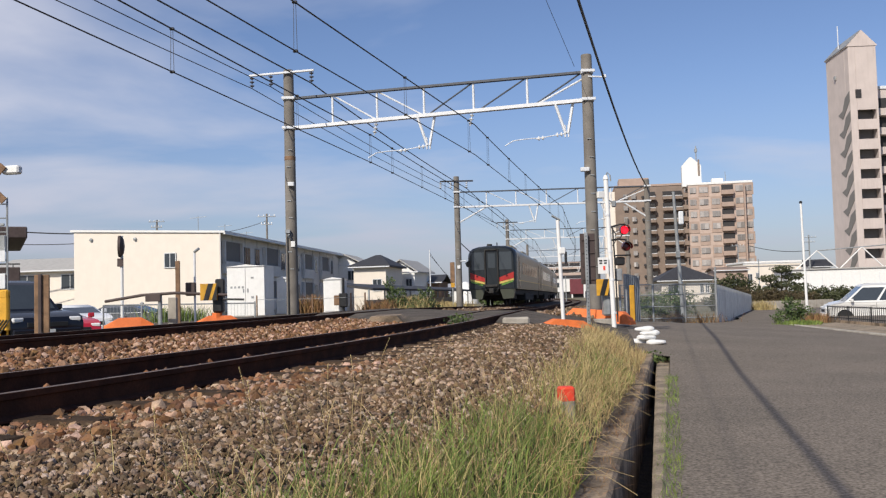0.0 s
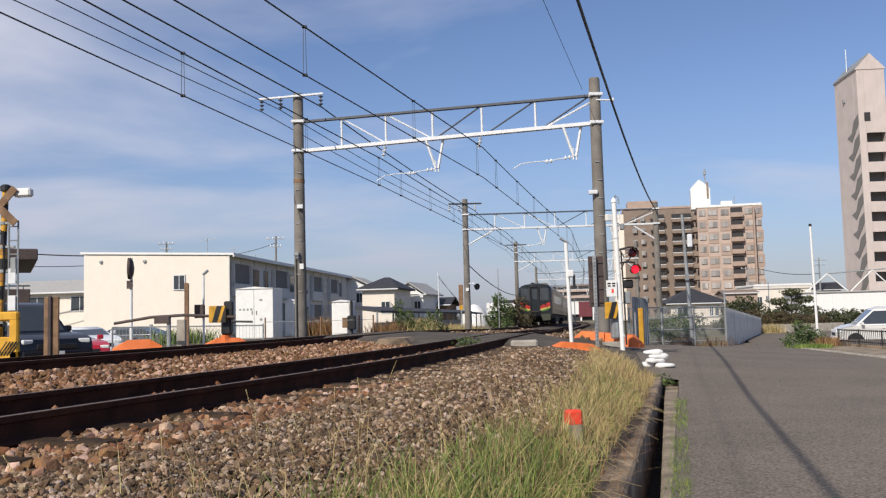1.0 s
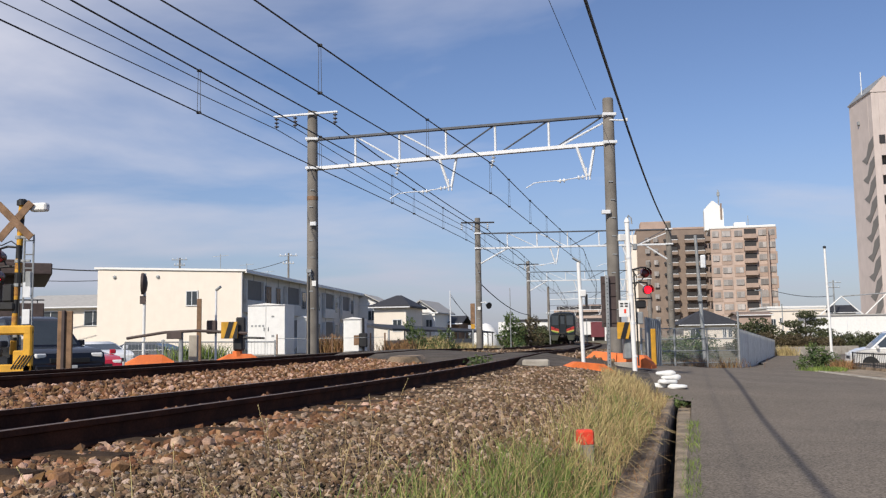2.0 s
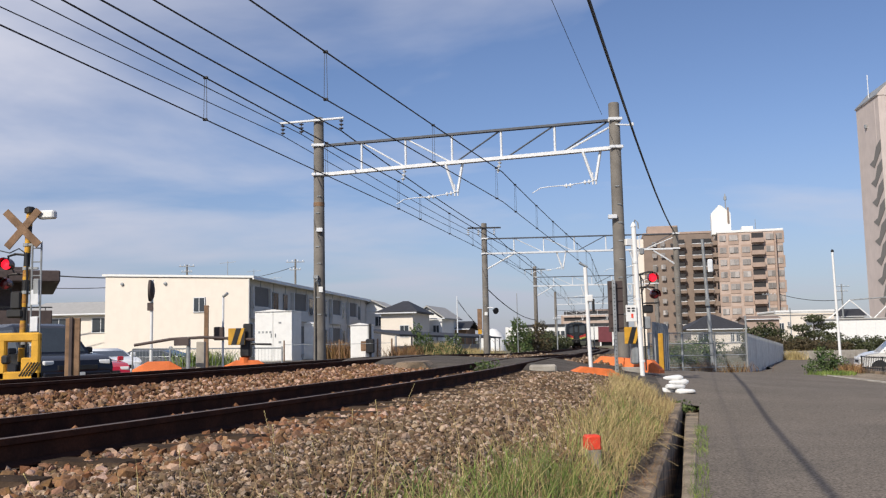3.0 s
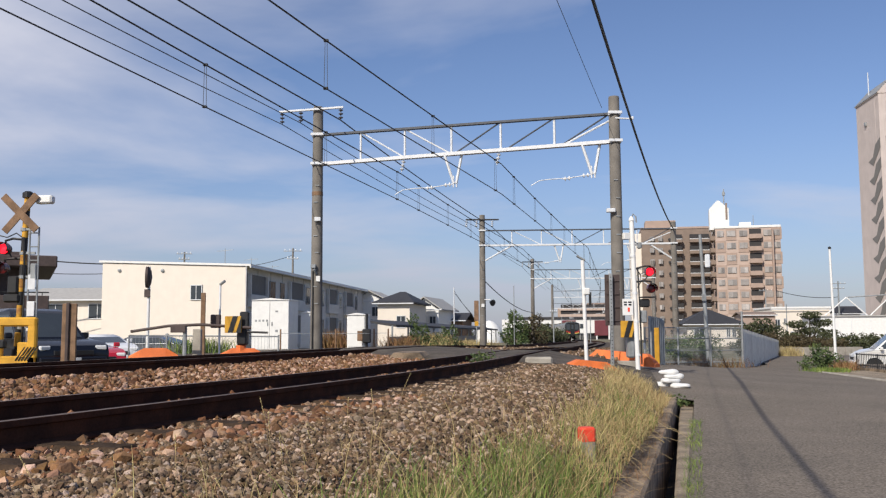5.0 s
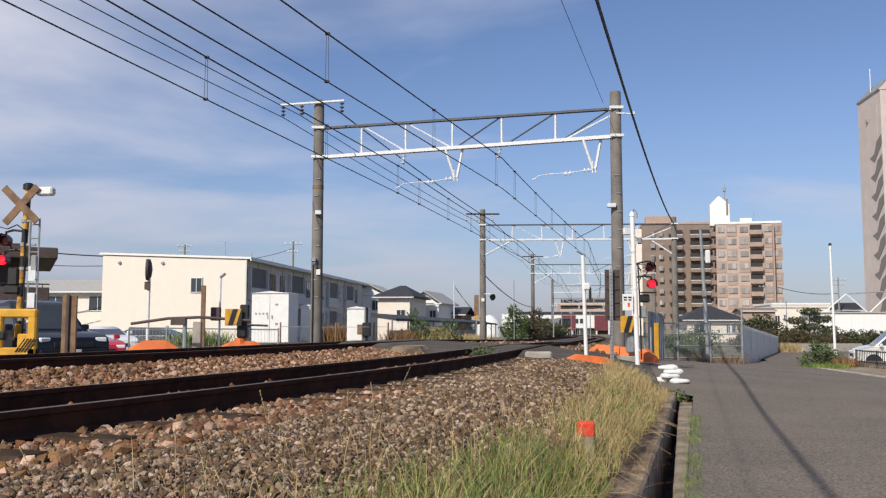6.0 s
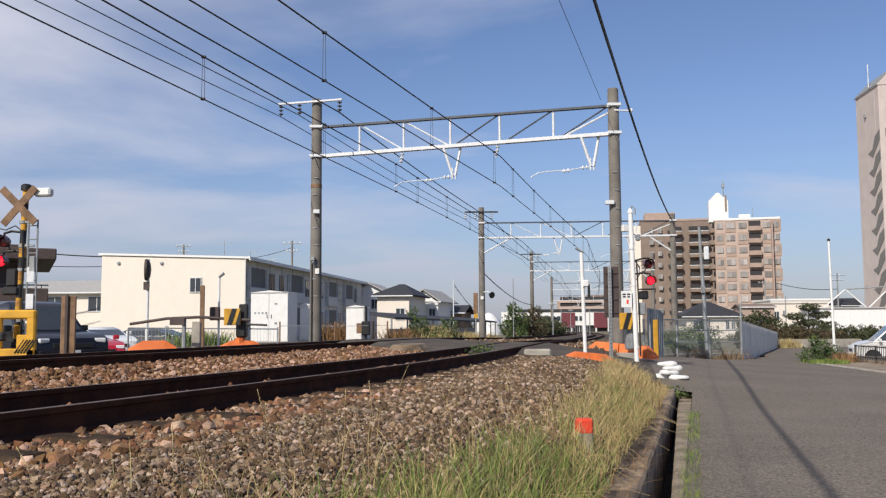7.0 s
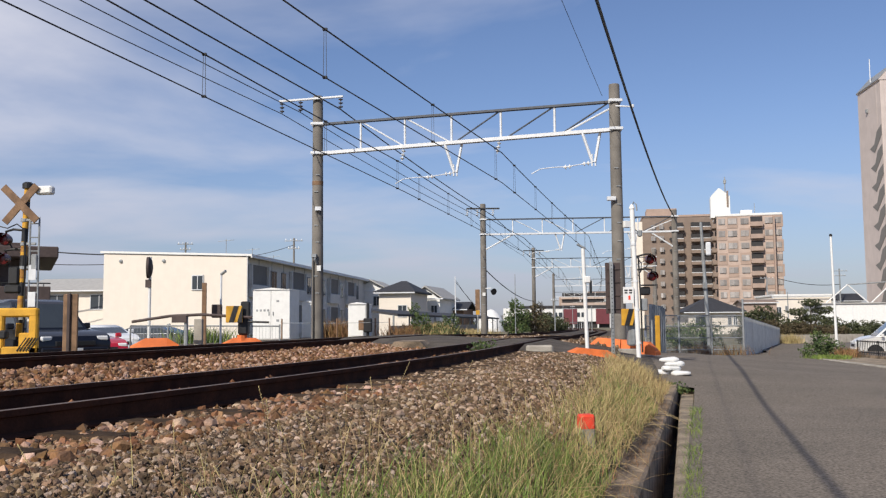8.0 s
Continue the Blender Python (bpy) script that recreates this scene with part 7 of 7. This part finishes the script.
def build_plants():
    rng = np.random.default_rng(11)
    shrub("tree", "dense green roadside tree beside the far track", (6.0, 76, 0), [(5.5, 76, 0.9, 0.7, 0.8), (6.1, 76, 1.8, 0.8, 0.9), (6.7, 76.3, 1.2, 0.7, 1.0), (5.9, 75.6, 2.5, 0.42, 0.6), (6.2, 75.5, 0.4, 0.9, 0.7)], 2600, 0.1, "leaf", 0.08, 2, "tree")
    shrub("shrub", "reddish brown shrub beside the tree", (7.9, 78, 0), [(7.6, 78, 1.3, 0.8, 0.9), (8.1, 78, 2.2, 0.6, 0.7), (8.3, 78, 0.7, 0.9, 0.7)], 1800, 0.1, "leaf_red", 0.05, 3)
    shrub("shrub", "leafy green trackside bush", (-1.4, 48, 0.05), [(-1.9, 48, 0.5, 0.6, 0.5), (-1.2, 48, 1.0, 0.5, 0.6), (-0.5, 48.3, 0.5, 0.7, 0.5)], 1900, 0.07, "leaf", 0.03, 4)
    shrub("shrub", "tall spindly trackside bush", (-0.2, 50, 0.0), [(0.3, 50, 0.8, 0.6, 0.7), (-1.6, 50, 1.7, 0.3, 0.5), (0.7, 50.5, 0.3, 0.6, 0.4)], 1300, 0.07, "leaf", 0.03, 5)
    shrub("shrub", "dark bushes along the line in the distance", (15.5, 128, -0.6), blob_row(rng, (11.0, 118), (17.8, 132), 9, 1.3, 0.2, 1.1), 4200, 0.16, "leaf_dark", 0.08, 6)
    shrub("shrub", "dark scrub between the line and the station", (22.0, 190, -0.8), blob_row(rng, (15.0, 172), (23.5, 196), 9, 1.7, 0.3, 1.8), 4200, 0.22, "leaf_dark", 0.08, 16)
    shrub("tree", "low trees far behind the houses", (0.8, 135, 0), blob_row(rng, (-2.5, 135), (4.5, 138), 6, 1.2, 1.0, 0.8), 2500, 0.2, "leaf_dark", 0.1, 7, "tree")
    shrub("hedge", "dense dark green hedge", (25, 61.5, -0.6), blob_row(rng, (20.8, 63), (31.0, 60), 15, 0.95, -0.2, 0.5), 34000, 0.075, "leaf_dark", 0.05, 8, "hedge")
    shrub("hedge", "reddish brown part of the hedge", (24, 61, -0.6), blob_row(rng, (21.6, 61.5), (26.5, 60.2), 6, 0.75, 0.1, 0.35), 9000, 0.065, "leaf_red", 0.05, 9, "hedge")
    shrub("shrub", "green bushes behind the mesh fence", (13.5, 46, -0.4), blob_row(rng, (10.6, 43), (15.0, 50), 8, 0.8, 0.0, 0.5), 5200, 0.06, "leaf", 0.05, 10)
    shrub("tree", "rounded garden tree beside the tan house", (22.5, 64, -0.5), [(21.6, 64, 1.1, 0.8, 0.7), (22.6, 64, 1.3, 0.9, 0.8), (23.4, 64, 0.9, 0.8, 0.7)], 2600, 0.1, "leaf_dark", 0.07, 12, "tree")
    shrub("shrub", "leafy weeds at the roadside", (13.7, 33.0, -0.45), [(13.4, 33.0, -0.12, 0.42, 0.33), (13.8, 32.9, 0.15, 0.38, 0.4), (14.2, 33.1, -0.08, 0.42, 0.33), (13.6, 33.0, 0.45, 0.2, 0.28)], 2400, 0.045, "leaf", 0.02, 13)
    shrub("shrub", "leafy weeds at the head of the drain", (4.4, 17.2, -0.3), [(4.35, 17.2, -0.18, 0.22, 0.08), (4.6, 17.3, -0.26, 0.26, 0.06), (4.3, 16.5, -0.2, 0.14, 0.07), (4.75, 17.6, -0.24, 0.2, 0.06)], 420, 0.028, "leaf", 0.006, 18)
    # the cloud-pruned pine
    pads = [(28.4, 70, 1.2, 1.0, 0.3), (29.4, 70.2, 1.8, 0.9, 0.3), (27.4, 70, 1.7, 0.8, 0.28), (28.5, 70, 2.4, 0.8, 0.3), (29.9, 70, 1.0, 0.7, 0.3), (27.1, 70, 0.8, 0.8, 0.3)]
    shrub("pine_tree", "cloud-pruned dark green pine", (28.4, 70, -0.5), pads, 3800, 0.09, "leaf_dark", 0.1, 14, "tree")
    shrub("pine_tree", "small cloud-pruned pine before the white house", (-19.8, 46, -0.55), [(-20.0, 46, 1.3, 0.45, 0.14), (-19.5, 46, 1.65, 0.35, 0.12), (-20.1, 46, 1.9, 0.25, 0.12), (-19.4, 46, 1.1, 0.35, 0.12)], 900, 0.06, "leaf_dark", 0.05, 15, "tree")
    shrub("shrub", "weeds growing between the rails at the crossing", tuple(off(18.0, 0.1, 0.43)), [(*off(18.0, 0.1, 0.54), 0.24, 0.16), (*off(18.4, -0.15, 0.54), 0.22, 0.12)], 420, 0.03, "leaf", 0.008, 17)


build_grass()
build_plants()


# ---- ballast stones ----
def rock_shapes(rng, count):
    """A handful of angular stones of twelve corners."""
    t = (1 + 5 ** 0.5) / 2
    ico = np.array([(-1, t, 0), (1, t, 0), (-1, -t, 0), (1, -t, 0), (0, -1, t), (0, 1, t), (0, -1, -t), (0, 1, -t), (t, 0, -1), (t, 0, 1), (-t, 0, -1), (-t, 0, 1)]) / 1.9
    faces = np.array([(0, 11, 5), (0, 5, 1), (0, 1, 7), (0, 7, 10), (0, 10, 11), (1, 5, 9), (5, 11, 4), (11, 10, 2), (10, 7, 6), (7, 1, 8), (3, 9, 4), (3, 4, 2), (3, 2, 6), (3, 6, 8), (3, 8, 9), (4, 9, 5), (2, 4, 11), (6, 2, 10), (8, 6, 7), (9, 8, 1)])
    out = []
    for _ in range(count):
        s = rng.uniform(0.32, 1.4, 3)
        out.append(ico * s * rng.uniform(0.72, 1.25, (12, 1)))
    return np.array(out), faces


def scatter_stones(name, label, mat, n, u0, u1, y0, y1, r0, r1, power, seed):
    rng = np.random.default_rng(seed)
    shapes, faces = rock_shapes(rng, 24)
    y = y0 + (y1 - y0) * rng.random(n) ** power
    u = rng.uniform(u0, u1, n)
    # few stones lie on the sleeper ends
    bare = (np.abs(((y + 6.0) / 0.62 + 0.5) % 1.0 - 0.5) * 0.62 < 0.12) & (np.abs(u) < 1.13) & (rng.random(n) < 0.45)
    paved = (y > 18.15 - 0.6 * (np.clip(u, -6.5, 3.4) - 1.0)) & (y < 25.0 - 0.6 * (u - 1.0))
    y, u = y[~bare & ~paved], u[~bare & ~paved]
    n = len(y)
    k = np.interp(y, SLOPE_Y, SLOPE_K)
    cx = np.interp(y, _ys, _cx)
    dx, dy = k / np.sqrt(1 + k * k), 1 / np.sqrt(1 + k * k)
    pos = np.c_[cx + dy * u, y - dx * u, np.array([bed_z(a, b) + noise.noise((a * 1.7, b * 1.7, 1)) * 0.02 for a, b in zip(u, y)])]
    r = rng.uniform(0, 1, n) ** 2.6 * (r1 - r0) + r0
    pos[:, 2] += r * rng.uniform(0.0, 0.6, n)
    v = shapes[rng.integers(0, 24, n)] * r[:, None, None]
    q = rng.normal(size=(n, 4))
    q /= np.linalg.norm(q, axis=1)[:, None]
    w, a, b, c = q.T
    R = np.stack([np.stack([1 - 2 * (b * b + c * c), 2 * (a * b - c * w), 2 * (a * c + b * w)], 1), np.stack([2 * (a * b + c * w), 1 - 2 * (a * a + c * c), 2 * (b * c - a * w)], 1), np.stack([2 * (a * c - b * w), 2 * (b * c + a * w), 1 - 2 * (a * a + b * b)], 1)], 1)
    v = np.einsum("nij,nkj->nki", R, v) + pos[:, None, :]
    f = (faces[None] + (np.arange(n) * 12)[:, None, None]).reshape(-1, 3)
    numpy_mesh(name, v.reshape(-1, 3), f, mat, label, "ballast")


def build_stones():
    scatter_stones("ballast_stones", "loose grey-brown crushed ballast stones", "stone", 60000, 0.7, 3.1, 2.6, 7.0, 0.0065, 0.022, 1.2, 21)
    scatter_stones("ballast_stones", "grey-brown crushed ballast stones along the shoulder", "stone", 24000, 0.72, 3.0, 6.8, 12.0, 0.011, 0.032, 1.0, 29)
    scatter_stones("ballast_stones", "grey-brown crushed ballast stones near the crossing", "stone", 12000, 0.75, 3.0, 11.8, 18.6, 0.016, 0.036, 1.0, 22)
    scatter_stones("ballast_stones", "rust-stained stones beside the near rail", "stone_rust", 3200, 0.66, 1.5, 2.8, 9.0, 0.014, 0.042, 1.1, 23)
    scatter_stones("ballast_stones", "rust-brown ballast stones between the tracks", "stone_rust", 20000, -3.2, -0.64, 5.5, 21.0, 0.018, 0.044, 1.1, 24)
    scatter_stones("ballast_stones", "rust-brown ballast stones between the near rails", "stone_rust", 4000, -0.5, 0.5, 4.0, 19.0, 0.02, 0.045, 1.0, 25)
    scatter_stones("ballast_stones", "grey-brown ballast stones beside the verge", "stone", 1500, 0.72, 3.0, 0.5, 2.7, 0.018, 0.036, 1.0, 27)
    scatter_stones("ballast_stones", "rust-brown ballast stones across the far track", "stone_rust", 5500, -6.4, -3.3, 4.0, 23.0, 0.025, 0.05, 1.0, 28)
    scatter_stones("ballast_stones", "ballast stones beyond the crossing", "stone", 5000, -6.0, 2.6, 25.0, 60.0, 0.04, 0.08, 1.3, 26)


build_stones()


motions()
